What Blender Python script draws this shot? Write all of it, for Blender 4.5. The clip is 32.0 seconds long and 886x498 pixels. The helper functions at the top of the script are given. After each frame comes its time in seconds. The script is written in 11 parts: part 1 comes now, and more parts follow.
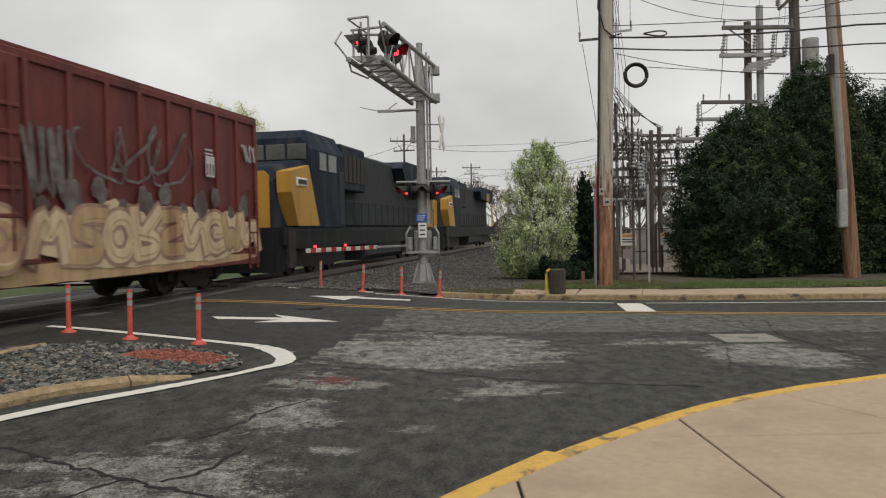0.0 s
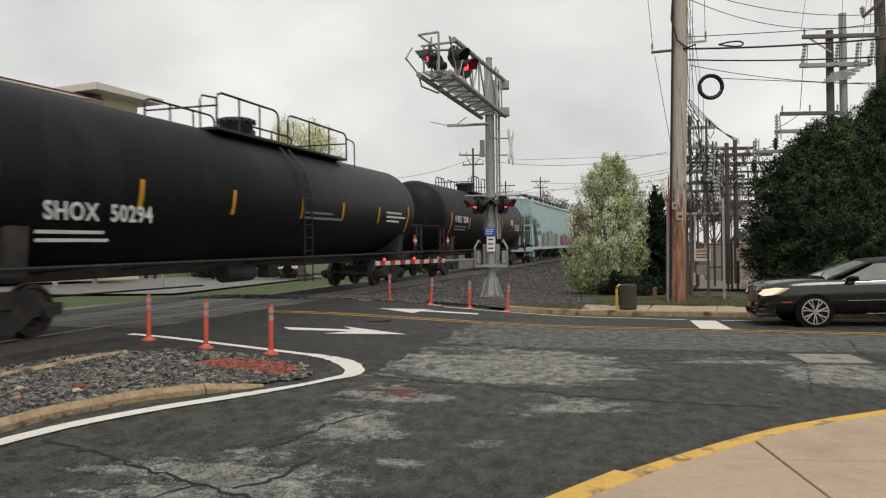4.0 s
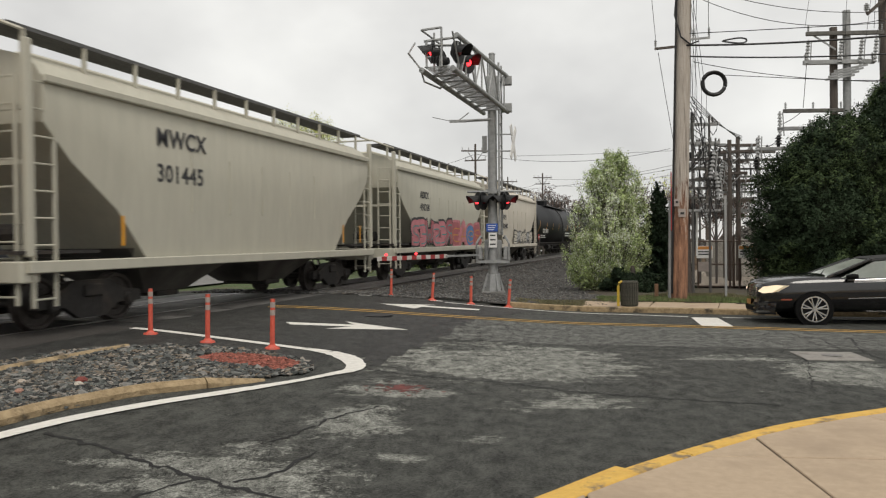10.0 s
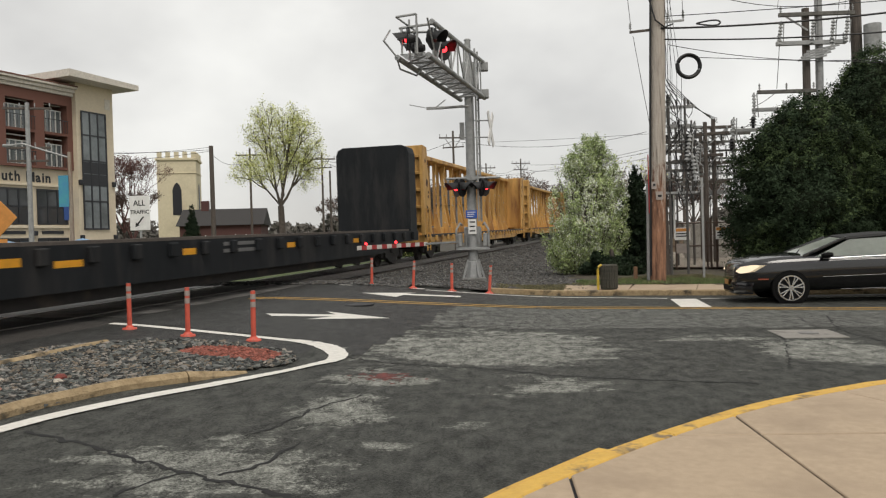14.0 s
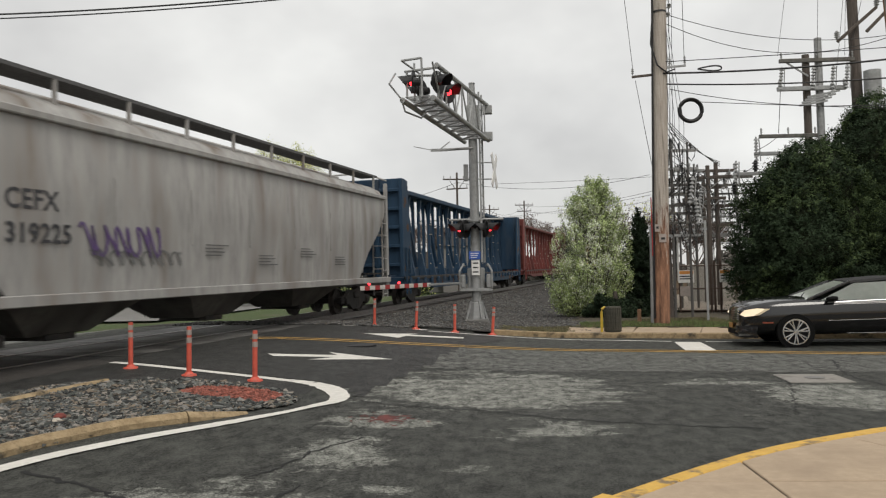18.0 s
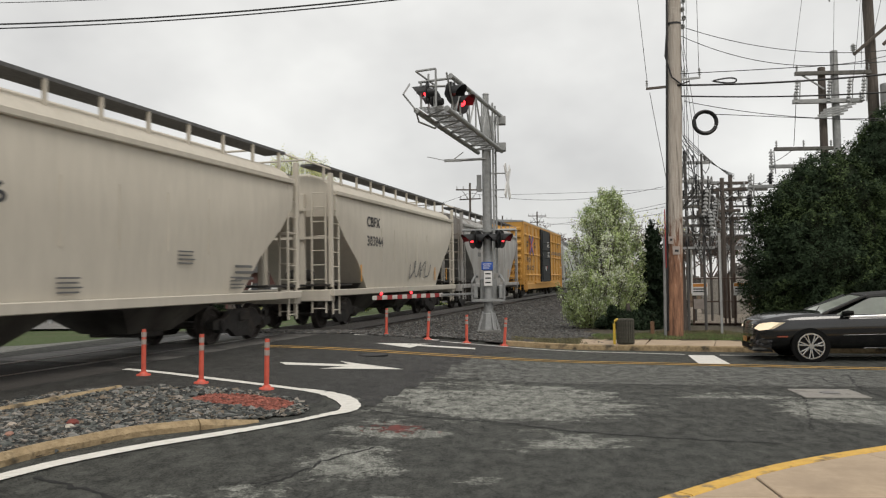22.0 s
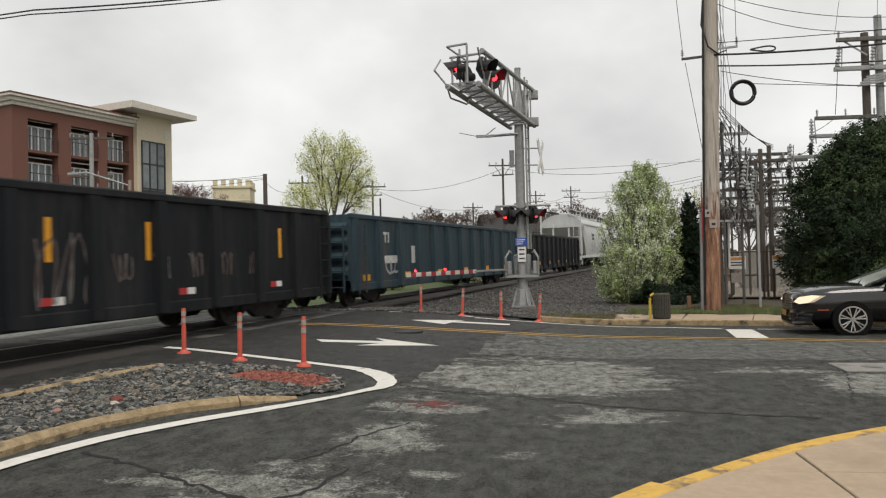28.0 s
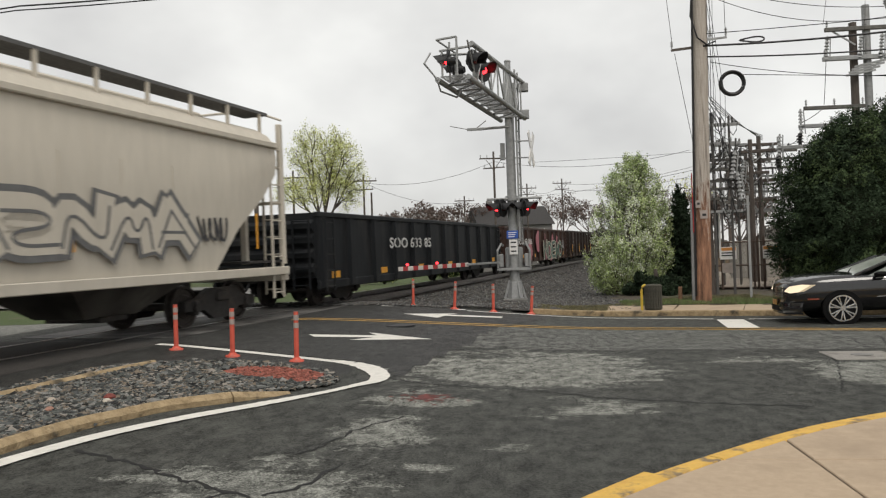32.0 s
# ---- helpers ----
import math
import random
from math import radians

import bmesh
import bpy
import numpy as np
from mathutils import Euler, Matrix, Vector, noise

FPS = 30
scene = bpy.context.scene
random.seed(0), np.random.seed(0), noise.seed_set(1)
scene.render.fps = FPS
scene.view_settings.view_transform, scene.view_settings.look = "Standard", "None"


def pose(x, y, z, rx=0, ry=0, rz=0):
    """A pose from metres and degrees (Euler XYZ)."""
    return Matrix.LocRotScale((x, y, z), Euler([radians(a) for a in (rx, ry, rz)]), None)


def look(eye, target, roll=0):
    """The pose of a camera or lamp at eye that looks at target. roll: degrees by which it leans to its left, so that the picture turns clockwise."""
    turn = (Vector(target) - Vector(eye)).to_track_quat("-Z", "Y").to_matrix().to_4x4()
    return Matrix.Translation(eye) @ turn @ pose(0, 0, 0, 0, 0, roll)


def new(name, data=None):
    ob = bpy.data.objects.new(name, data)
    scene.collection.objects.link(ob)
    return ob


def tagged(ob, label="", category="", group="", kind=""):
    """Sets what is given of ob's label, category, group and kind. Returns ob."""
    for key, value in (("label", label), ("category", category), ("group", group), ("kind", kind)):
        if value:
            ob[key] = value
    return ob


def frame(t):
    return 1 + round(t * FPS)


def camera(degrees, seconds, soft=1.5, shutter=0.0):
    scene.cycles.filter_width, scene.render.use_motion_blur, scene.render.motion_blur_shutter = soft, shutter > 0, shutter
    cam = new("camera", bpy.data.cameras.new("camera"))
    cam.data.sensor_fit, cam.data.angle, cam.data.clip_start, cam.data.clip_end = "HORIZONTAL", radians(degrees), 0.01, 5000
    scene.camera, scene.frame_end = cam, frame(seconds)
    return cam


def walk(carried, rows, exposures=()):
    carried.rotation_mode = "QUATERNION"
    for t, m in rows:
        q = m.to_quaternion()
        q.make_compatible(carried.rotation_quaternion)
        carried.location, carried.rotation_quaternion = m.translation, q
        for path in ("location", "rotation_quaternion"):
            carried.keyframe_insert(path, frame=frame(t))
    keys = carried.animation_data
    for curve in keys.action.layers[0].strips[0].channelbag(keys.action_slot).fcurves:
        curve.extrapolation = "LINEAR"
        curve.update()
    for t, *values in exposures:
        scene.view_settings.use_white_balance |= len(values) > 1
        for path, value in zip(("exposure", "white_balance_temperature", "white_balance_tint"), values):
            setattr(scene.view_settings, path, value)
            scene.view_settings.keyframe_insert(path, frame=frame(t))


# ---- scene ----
cam = camera(60.0, 32.0, soft=1.2, shutter=0.15)
PATH = [
    (0, pose(0, 0, 1.5, 89.44, 1.09, 0.00)),
    (0.5, pose(0, 0, 1.5, 89.60, 1.08, -0.28)),
    (1, pose(0, 0, 1.5, 89.70, 1.41, -0.05)),
    (1.5, pose(0, 0, 1.5, 89.41, 1.19, 0.86)),
    (2, pose(0, 0, 1.5, 89.27, 1.02, 2.08)),
    (2.5, pose(0, 0, 1.5, 89.41, 0.95, 2.96)),
    (3, pose(0, 0, 1.5, 89.83, 0.95, 4.05)),
    (3.5, pose(0, 0, 1.5, 90.26, 0.88, 4.65)),
    (4, pose(0, 0, 1.5, 90.54, 0.65, 5.10)),
    (4.5, pose(0, 0, 1.5, 90.86, 0.45, 4.95)),
    (6.5, pose(0, 0, 1.5, 90.77, 0.69, 5.55)),
    (7, pose(0, 0, 1.5, 91.18, 0.56, 5.34)),
    (7.5, pose(0, 0, 1.5, 91.02, -0.11, 5.03)),
    (8, pose(0, 0, 1.5, 90.35, -0.12, 4.88)),
    (8.5, pose(0, 0, 1.5, 90.13, -0.21, 4.97)),
    (9, pose(0, 0, 1.5, 90.01, -0.19, 4.79)),
    (9.5, pose(0, 0, 1.5, 90.27, -0.08, 4.87)),
    (10, pose(0, 0, 1.5, 90.22, 0.36, 5.23)),
    (10.5, pose(0, 0, 1.5, 89.73, 1.75, 6.72)),
    (11, pose(0, 0, 1.5, 89.56, 1.46, 5.51)),
    (11.5, pose(0, 0, 1.5, 89.64, 1.51, 4.71)),
    (12, pose(0, 0, 1.5, 89.54, 1.40, 4.44)),
    (12.5, pose(0, 0, 1.5, 89.91, 1.36, 4.00)),
    (13, pose(0, 0, 1.5, 89.75, 1.36, 3.88)),
    (13.5, pose(0, 0, 1.5, 89.46, 1.71, 3.39)),
    (14, pose(0, 0, 1.5, 89.26, 1.64, 3.73)),
    (14.5, pose(0, 0, 1.5, 90.81, 1.18, 3.16)),
    (16.5, pose(0, 0, 1.5, 89.66, 1.51, 2.67)),
    (17, pose(0, 0, 1.5, 91.41, 1.38, 3.54)),
    (17.5, pose(0, 0, 1.5, 93.17, 1.09, 3.51)),
    (18, pose(0, 0, 1.5, 92.32, 1.22, 3.97)),
    (18.5, pose(0, 0, 1.5, 94.29, 0.94, 1.86)),
    (19, pose(0, 0, 1.5, 95.49, 1.61, 2.41)),
    (19.5, pose(0, 0, 1.5, 93.82, 1.15, 2.30)),
    (20, pose(0, 0, 1.5, 93.06, 1.24, 2.99)),
    (20.5, pose(0, 0, 1.5, 92.59, 1.53, 3.52)),
    (21, pose(0, 0, 1.5, 93.12, 1.45, 3.64)),
    (21.5, pose(0, 0, 1.5, 93.02, 1.11, 4.67)),
    (22, pose(0, 0, 1.5, 93.10, 0.66, 4.88)),
    (22.5, pose(0, 0, 1.5, 93.19, 0.71, 5.22)),
    (23, pose(0, 0, 1.5, 93.09, 0.63, 5.70)),
    (23.5, pose(0, 0, 1.5, 93.17, 0.56, 5.96)),
    (24, pose(0, 0, 1.5, 92.90, 0.49, 6.27)),
    (24.5, pose(0, 0, 1.5, 92.60, 0.73, 6.55)),
    (25, pose(0, 0, 1.5, 92.62, 0.87, 6.69)),
    (25.5, pose(0, 0, 1.5, 92.83, 1.02, 6.82)),
    (27.5, pose(0, 0, 1.5, 91.45, 1.05, 7.49)),
    (28, pose(0, 0, 1.5, 91.40, 1.30, 7.40)),
    (28.5, pose(0, 0, 1.5, 91.11, 1.72, 7.51)),
    (29, pose(0, 0, 1.5, 90.72, 1.72, 7.56)),
    (29.5, pose(0, 0, 1.5, 90.40, 1.73, 7.37)),
    (30, pose(0, 0, 1.5, 90.65, 1.68, 7.27)),
    (30.5, pose(0, 0, 1.5, 90.81, 1.63, 7.36)),
    (31, pose(0, 0, 1.5, 90.52, 1.37, 7.25)),
    (31.5, pose(0, 0, 1.5, 90.03, 1.56, 6.59)),
    (32, pose(0, 0, 1.5, 90.90, 1.93, 6.80)),
]
walk(cam, PATH, [(0, 0.10, 6750, 10), (1.5, 0.12, 6750, 10), (4, 0.28, 6750, 10), (14, 0.32, 6750, 10), (17.5, 0.30, 6700, 10), (19, 0.22, 6650, 10), (20, 0.34, 6700, 10), (25, 0.28, 6700, 10), (28, 0.34, 6700, 10), (32, 0.34, 6700, 10)])

# ---- light: an overcast spring sky ----
world = bpy.data.worlds.new("overcast_sky")
scene.world = world
world.use_nodes = True
wn, wl = world.node_tree.nodes, world.node_tree.links
wn.clear()
w_out = wn.new("ShaderNodeOutputWorld")
w_bg = wn.new("ShaderNodeBackground")
w_sky = wn.new("ShaderNodeTexSky")
w_sky.sky_type, w_sky.sun_disc = "NISHITA", False
w_sky.sun_elevation, w_sky.sun_rotation = radians(48), radians(200)
w_dim = wn.new("ShaderNodeMix")
w_dim.data_type, w_dim.blend_type = "RGBA", "MULTIPLY"
w_dim.inputs[0].default_value = 1.0
w_dim.inputs[7].default_value = (0.09, 0.09, 0.09, 1)
w_co = wn.new("ShaderNodeTexCoord")
w_map = wn.new("ShaderNodeMapping")
w_map.inputs["Scale"].default_value = (1.2, 1.2, 1.9)
w_n = wn.new("ShaderNodeTexNoise")
w_n.inputs["Scale"].default_value, w_n.inputs["Detail"].default_value, w_n.inputs["Roughness"].default_value = 1.9, 5.0, 0.5
w_r = wn.new("ShaderNodeValToRGB")
w_r.color_ramp.elements[0].position, w_r.color_ramp.elements[0].color = 0.33, (0.49, 0.493, 0.495, 1)
w_r.color_ramp.elements[1].position, w_r.color_ramp.elements[1].color = 0.66, (0.785, 0.795, 0.785, 1)
w_mix = wn.new("ShaderNodeMix")
w_mix.data_type = "RGBA"
w_mix.inputs[0].default_value = 0.93
wl.new(w_co.outputs["Generated"], w_map.inputs[0])
wl.new(w_map.outputs[0], w_n.inputs["Vector"])
wl.new(w_n.outputs[0], w_r.inputs[0])
wl.new(w_sky.outputs[0], w_dim.inputs[6])
wl.new(w_dim.outputs[2], w_mix.inputs[6])
wl.new(w_r.outputs[0], w_mix.inputs[7])
wl.new(w_mix.outputs[2], w_bg.inputs[0])
w_bg.inputs[1].default_value = 1.0
wl.new(w_bg.outputs[0], w_out.inputs[0])
sun = new("sun", bpy.data.lights.new("sun", "SUN"))
sun.data.energy, sun.data.angle, sun.data.color = 1.35, radians(30), (1.0, 0.96, 0.90)
sun.matrix_world = look((0, 0, 0), (-0.2, 0.6, -0.95))
scene.view_settings.exposure = 0.0


# ---- materials ----
def mat(name, c1, c2=None, scale=3.0, rough=0.7, metal=0.0, bump=0.0, bscale=60.0, c3=None, s3=0.6, cut=(0.52, 0.7), emit=0.0, each=0.0, stretch=(1, 1, 1), spec=0.5):
    """A surface in two or three tones: fine grain c1 to c2, broad stains of c3, fine relief."""
    m = bpy.data.materials.new(name)
    m.use_nodes = True
    n, l = m.node_tree.nodes, m.node_tree.links
    b = n["Principled BSDF"]
    b.inputs["Roughness"].default_value, b.inputs["Metallic"].default_value = rough, metal
    b.inputs["Specular IOR Level"].default_value = spec
    col = lambda c: (c[0], c[1], c[2], 1)
    c2 = c2 or tuple(x * 0.8 for x in c1)
    tc = n.new("ShaderNodeTexCoord")
    mp = n.new("ShaderNodeMapping")
    mp.inputs["Scale"].default_value = stretch
    l.new(tc.outputs["Object"], mp.inputs[0])
    t1 = n.new("ShaderNodeTexNoise")
    t1.inputs["Scale"].default_value, t1.inputs["Detail"].default_value, t1.inputs["Roughness"].default_value = scale, 6.0, 0.65
    l.new(mp.outputs[0], t1.inputs["Vector"])
    r1 = n.new("ShaderNodeValToRGB")
    r1.color_ramp.elements[0].position, r1.color_ramp.elements[0].color = 0.35, col(c2)
    r1.color_ramp.elements[1].position, r1.color_ramp.elements[1].color = 0.65, col(c1)
    l.new(t1.outputs[0], r1.inputs[0])
    last = r1.outputs[0]
    if c3:
        t2 = n.new("ShaderNodeTexNoise")
        t2.inputs["Scale"].default_value, t2.inputs["Detail"].default_value, t2.inputs["Roughness"].default_value = s3, 7.0, 0.6
        l.new(mp.outputs[0], t2.inputs["Vector"])
        r2 = n.new("ShaderNodeMapRange")
        r2.inputs["From Min"].default_value, r2.inputs["From Max"].default_value = cut
        l.new(t2.outputs[0], r2.inputs["Value"])
        mx = n.new("ShaderNodeMix")
        mx.data_type = "RGBA"
        l.new(r2.outputs[0], mx.inputs[0])
        l.new(last, mx.inputs[6])
        mx.inputs[7].default_value = col(c3)
        last = mx.outputs[2]
    if each:
        oi = n.new("ShaderNodeObjectInfo") if each > 0 else n.new("ShaderNodeNewGeometry")
        mr = n.new("ShaderNodeMapRange")
        a = abs(each)
        mr.inputs["To Min"].default_value, mr.inputs["To Max"].default_value = 1 - a, 1 + a
        l.new(oi.outputs["Random" if each > 0 else "Random Per Island"], mr.inputs["Value"])
        hs = n.new("ShaderNodeHueSaturation")
        l.new(mr.outputs[0], hs.inputs["Value"])
        l.new(last, hs.inputs["Color"])
        last = hs.outputs[0]
    l.new(last, b.inputs["Base Color"])
    if bump:
        t3 = n.new("ShaderNodeTexNoise")
        t3.inputs["Scale"].default_value, t3.inputs["Detail"].default_value = bscale, 4.0
        l.new(tc.outputs["Object"], t3.inputs["Vector"])
        bp = n.new("ShaderNodeBump")
        bp.inputs["Strength"].default_value, bp.inputs["Distance"].default_value = min(1.0, bump), 0.02
        l.new(t3.outputs[0], bp.inputs["Height"])
        l.new(bp.outputs[0], b.inputs["Normal"])
    if emit:
        b.inputs["Emission Color"].default_value = col(c1)
        b.inputs["Emission Strength"].default_value = emit
    return m


def asphalt(name, dark, pale, spots, base=0.0, wet=0.55):
    """Old asphalt: dark binder, pale aggregate laid bare in ragged worn spots, fine stone grain and hairline cracks."""
    m = bpy.data.materials.new(name)
    m.use_nodes = True
    n, l = m.node_tree.nodes, m.node_tree.links
    b = n["Principled BSDF"]
    tc = n.new("ShaderNodeTexCoord")
    co = tc.outputs["Object"]

    def noise_tex(scale, detail, rough=0.6, stretch=(1, 1, 1)):
        mp = n.new("ShaderNodeMapping")
        mp.inputs["Scale"].default_value = stretch
        l.new(co, mp.inputs[0])
        t = n.new("ShaderNodeTexNoise")
        t.inputs["Scale"].default_value, t.inputs["Detail"].default_value, t.inputs["Roughness"].default_value = scale, detail, rough
        l.new(mp.outputs[0], t.inputs["Vector"])
        return t.outputs[0]

    def calc(op, a, c):
        q = n.new("ShaderNodeMath")
        q.operation = op
        for i, v in enumerate((a, c)):
            if isinstance(v, (int, float)):
                q.inputs[i].default_value = v
            else:
                l.new(v, q.inputs[i])
        return q.outputs[0]

    def span(v, lo, hi, a=0.0, c=1.0):
        q = n.new("ShaderNodeMapRange")
        q.inputs["From Min"].default_value, q.inputs["From Max"].default_value = lo, hi
        q.inputs["To Min"].default_value, q.inputs["To Max"].default_value = a, c
        l.new(v, q.inputs["Value"])
        return q.outputs[0]

    field = None
    for cx, cy, rx, ry, k in spots:
        mp = n.new("ShaderNodeMapping")
        mp.vector_type = "TEXTURE"
        mp.inputs["Location"].default_value, mp.inputs["Scale"].default_value = (cx, cy, 0), (rx, ry, 50)
        l.new(co, mp.inputs[0])
        g = n.new("ShaderNodeTexGradient")
        g.gradient_type = "SPHERICAL"
        l.new(mp.outputs[0], g.inputs[0])
        v = calc("MULTIPLY", calc("MINIMUM", calc("MULTIPLY", g.outputs[1], 1.5), 1.0), k)
        field = v if field is None else calc("MAXIMUM", field, v)
    broad = noise_tex(1.3, 10, 0.74, (0.7, 1.3, 1))
    wear = calc("MULTIPLY", calc("ADD", broad, -0.5), 3.0)
    total = calc("ADD", wear, base) if field is None else calc("ADD", calc("ADD", wear, base), field)
    ragged = calc("MULTIPLY", calc("ADD", noise_tex(15, 8, 0.85), -0.5), 1.6)
    mask = span(calc("ADD", total, ragged), 0.30, 0.44)
    grain = noise_tex(75, 3, 0.8)
    mask = calc("MULTIPLY", mask, span(grain, 0.36, 0.60, 0.25, 1.0))
    tone = n.new("ShaderNodeMix")
    tone.data_type = "RGBA"
    l.new(mask, tone.inputs[0])
    tone.inputs[6].default_value, tone.inputs[7].default_value = (*dark, 1), (*pale, 1)
    fine = n.new("ShaderNodeMix")
    fine.data_type, fine.blend_type = "RGBA", "MULTIPLY"
    fine.inputs[0].default_value = 1.0
    l.new(tone.outputs[2], fine.inputs[6])
    speck = n.new("ShaderNodeValToRGB")
    speck.color_ramp.elements[0].position, speck.color_ramp.elements[0].color = 0.43, (0.10, 0.10, 0.10, 1)
    speck.color_ramp.elements[1].position, speck.color_ramp.elements[1].color = 0.585, (2.45, 2.43, 2.3, 1)
    l.new(calc("ADD", calc("MULTIPLY", noise_tex(46, 6, 0.95), 0.62), calc("MULTIPLY", noise_tex(5, 7, 0.8, (1.2, 0.7, 1)), 0.38)), speck.inputs[0])
    l.new(speck.outputs[0], fine.inputs[7])
    # hairline cracks between wandering cells
    warp = n.new("ShaderNodeTexNoise")
    warp.inputs["Scale"].default_value, warp.inputs["Detail"].default_value = 0.9, 5
    l.new(co, warp.inputs["Vector"])
    add = n.new("ShaderNodeVectorMath")
    add.operation = "MULTIPLY_ADD"
    l.new(warp.outputs["Color"], add.inputs[0])
    add.inputs[1].default_value = (1.4, 1.4, 0)
    l.new(co, add.inputs[2])
    vo = n.new("ShaderNodeTexVoronoi")
    vo.feature = "DISTANCE_TO_EDGE"
    vo.inputs["Scale"].default_value = 0.33
    l.new(add.outputs[0], vo.inputs["Vector"])
    crack = calc("MULTIPLY", span(vo.outputs["Distance"], 0.001, 0.004, 0.3, 0.0), span(noise_tex(0.5, 2), 0.52, 0.60))
    cut = n.new("ShaderNodeMix")
    cut.data_type = "RGBA"
    l.new(crack, cut.inputs[0])
    l.new(fine.outputs[2], cut.inputs[6])
    cut.inputs[7].default_value = (0.008, 0.008, 0.008, 1)
    l.new(cut.outputs[2], b.inputs["Base Color"])
    l.new(span(mask, 0, 1, wet, 0.95), b.inputs["Roughness"])
    b.inputs["Specular IOR Level"].default_value = 0.22
    bp = n.new("ShaderNodeBump")
    bp.inputs["Strength"].default_value, bp.inputs["Distance"].default_value = 0.85, 0.008
    l.new(calc("SUBTRACT", noise_tex(110, 4, 0.85), calc("MULTIPLY", crack, 2.0)), bp.inputs["Height"])
    l.new(bp.outputs[0], b.inputs["Normal"])
    return m


M = {}
M["soil"] = mat("grass_and_soil", (0.075, 0.105, 0.030), (0.035, 0.060, 0.015), 9, 0.95, bump=1, bscale=90, c3=(0.10, 0.085, 0.055), s3=0.5)
M["asphalt"] = asphalt("worn_asphalt", (0.043, 0.0445, 0.042), (0.20, 0.205, 0.194), ((-0.15, 10.5, 2.5, 2.25, 0.95), (0.95, 10.0, 1.35, 1.1, 0.75), (3.05, 10.95, 1.2, 0.55, 0.6), (4.05, 9.6, 1.15, 1.6, 0.9), (0.6, 7.6, 1.0, 0.7, 0.55), (-0.1, 8.35, 1.0, 0.35, 0.35), (-1.2, 8.1, 0.85, 0.6, 0.62), (-1.35, 6.65, 0.8, 0.8, 0.68), (-1.5, 8.6, 0.7, 0.5, 0.45), (-2.0, 5.0, 1.5, 0.95, 0.66), (-0.3, 6.1, 0.4, 0.25, 0.45), (-0.9, 5.55, 0.32, 0.22, 0.42), (-1.1, 4.6, 0.5, 0.35, 0.45), (5.4, 9.9, 1.0, 0.8, 0.35)), -0.11, 0.7)
M["asphalt_old"] = asphalt("grey_weathered_asphalt", (0.085, 0.087, 0.084), (0.155, 0.157, 0.15), ((3, 13.6, 4, 1.2, 0.2),), -0.1, 0.75)
# Paler than the near road: its wet sheen is put into these colours.
M["asphalt_far"] = asphalt("painted_sheen_asphalt", (0.13, 0.132, 0.128), (0.24, 0.24, 0.23), ((-22, 16, 9, 3, 0.3),), -0.05, 0.6)
M["asphalt_new"] = asphalt("fresh_asphalt", (0.030, 0.030, 0.030), (0.075, 0.074, 0.072), ((-2.6, 15.2, 2.4, 0.7, 0.35), (-3, 17, 2.5, 0.6, 0.35)), -0.2, 0.6)
M["concrete"] = mat("tan_concrete", (0.43, 0.33, 0.232), (0.375, 0.288, 0.20), 14, 0.85, bump=0.25, bscale=120, c3=(0.31, 0.235, 0.165), s3=1.3, cut=(0.50, 0.72))
M["kerb"] = mat("tan_kerb_concrete", (0.40, 0.30, 0.175), (0.23, 0.165, 0.09), 9, 0.9, bump=0.9, bscale=45, c3=(0.075, 0.06, 0.04), s3=3.2, cut=(0.54, 0.66))
M["kerb_yellow"] = mat("yellow_painted_kerb", (0.66, 0.41, 0.085), (0.55, 0.33, 0.07), 8, 0.75, bump=0.4, bscale=70, c3=(0.20, 0.145, 0.085), s3=4.5, cut=(0.56, 0.66))
M["line_white"] = mat("white_road_paint", (0.72, 0.70, 0.65), (0.60, 0.58, 0.53), 12, 0.7, bump=0.3, bscale=120, c3=(0.25, 0.245, 0.235), s3=5, cut=(0.64, 0.72))
M["line_yellow"] = mat("yellow_road_paint", (0.50, 0.30, 0.075), (0.40, 0.24, 0.06), 12, 0.75, c3=(0.08, 0.07, 0.055), s3=3, cut=(0.56, 0.68))
M["ballast_bed"] = mat("ballast_bed", (0.055, 0.049, 0.043), (0.014, 0.012, 0.011), 30, 0.95, bump=1, bscale=35)


def stone_mat(name, tones, k=1.0):
    """Mixed crushed stone: each stone takes its own tone."""
    m = mat(name, (0.2, 0.2, 0.2), (0.15, 0.15, 0.15), 14, 0.9)
    n, l = m.node_tree.nodes, m.node_tree.links
    geo = n.new("ShaderNodeNewGeometry")
    r = n.new("ShaderNodeValToRGB")
    r.color_ramp.interpolation = "CONSTANT"
    while len(r.color_ramp.elements) < len(tones):
        r.color_ramp.elements.new(0.5)
    for i, c in enumerate(tones):
        r.color_ramp.elements[i].position = i / len(tones)
        r.color_ramp.elements[i].color = (c[0] * k, c[1] * k, c[2] * k, 1)
    l.new(geo.outputs["Random Per Island"], r.inputs[0])
    mx = n.new("ShaderNodeMix")
    mx.data_type, mx.blend_type = "RGBA", "MULTIPLY"
    mx.inputs[0].default_value = 1.0
    l.new(r.outputs[0], mx.inputs[6])
    t = n.new("ShaderNodeTexNoise")
    t.inputs["Scale"].default_value = 30
    q = n.new("ShaderNodeMapRange")
    q.inputs["To Min"].default_value, q.inputs["To Max"].default_value = 0.5, 1.5
    l.new(t.outputs[0], q.inputs["Value"])
    l.new(q.outputs[0], mx.inputs[7])
    l.new(mx.outputs[2], n["Principled BSDF"].inputs["Base Color"])
    return m


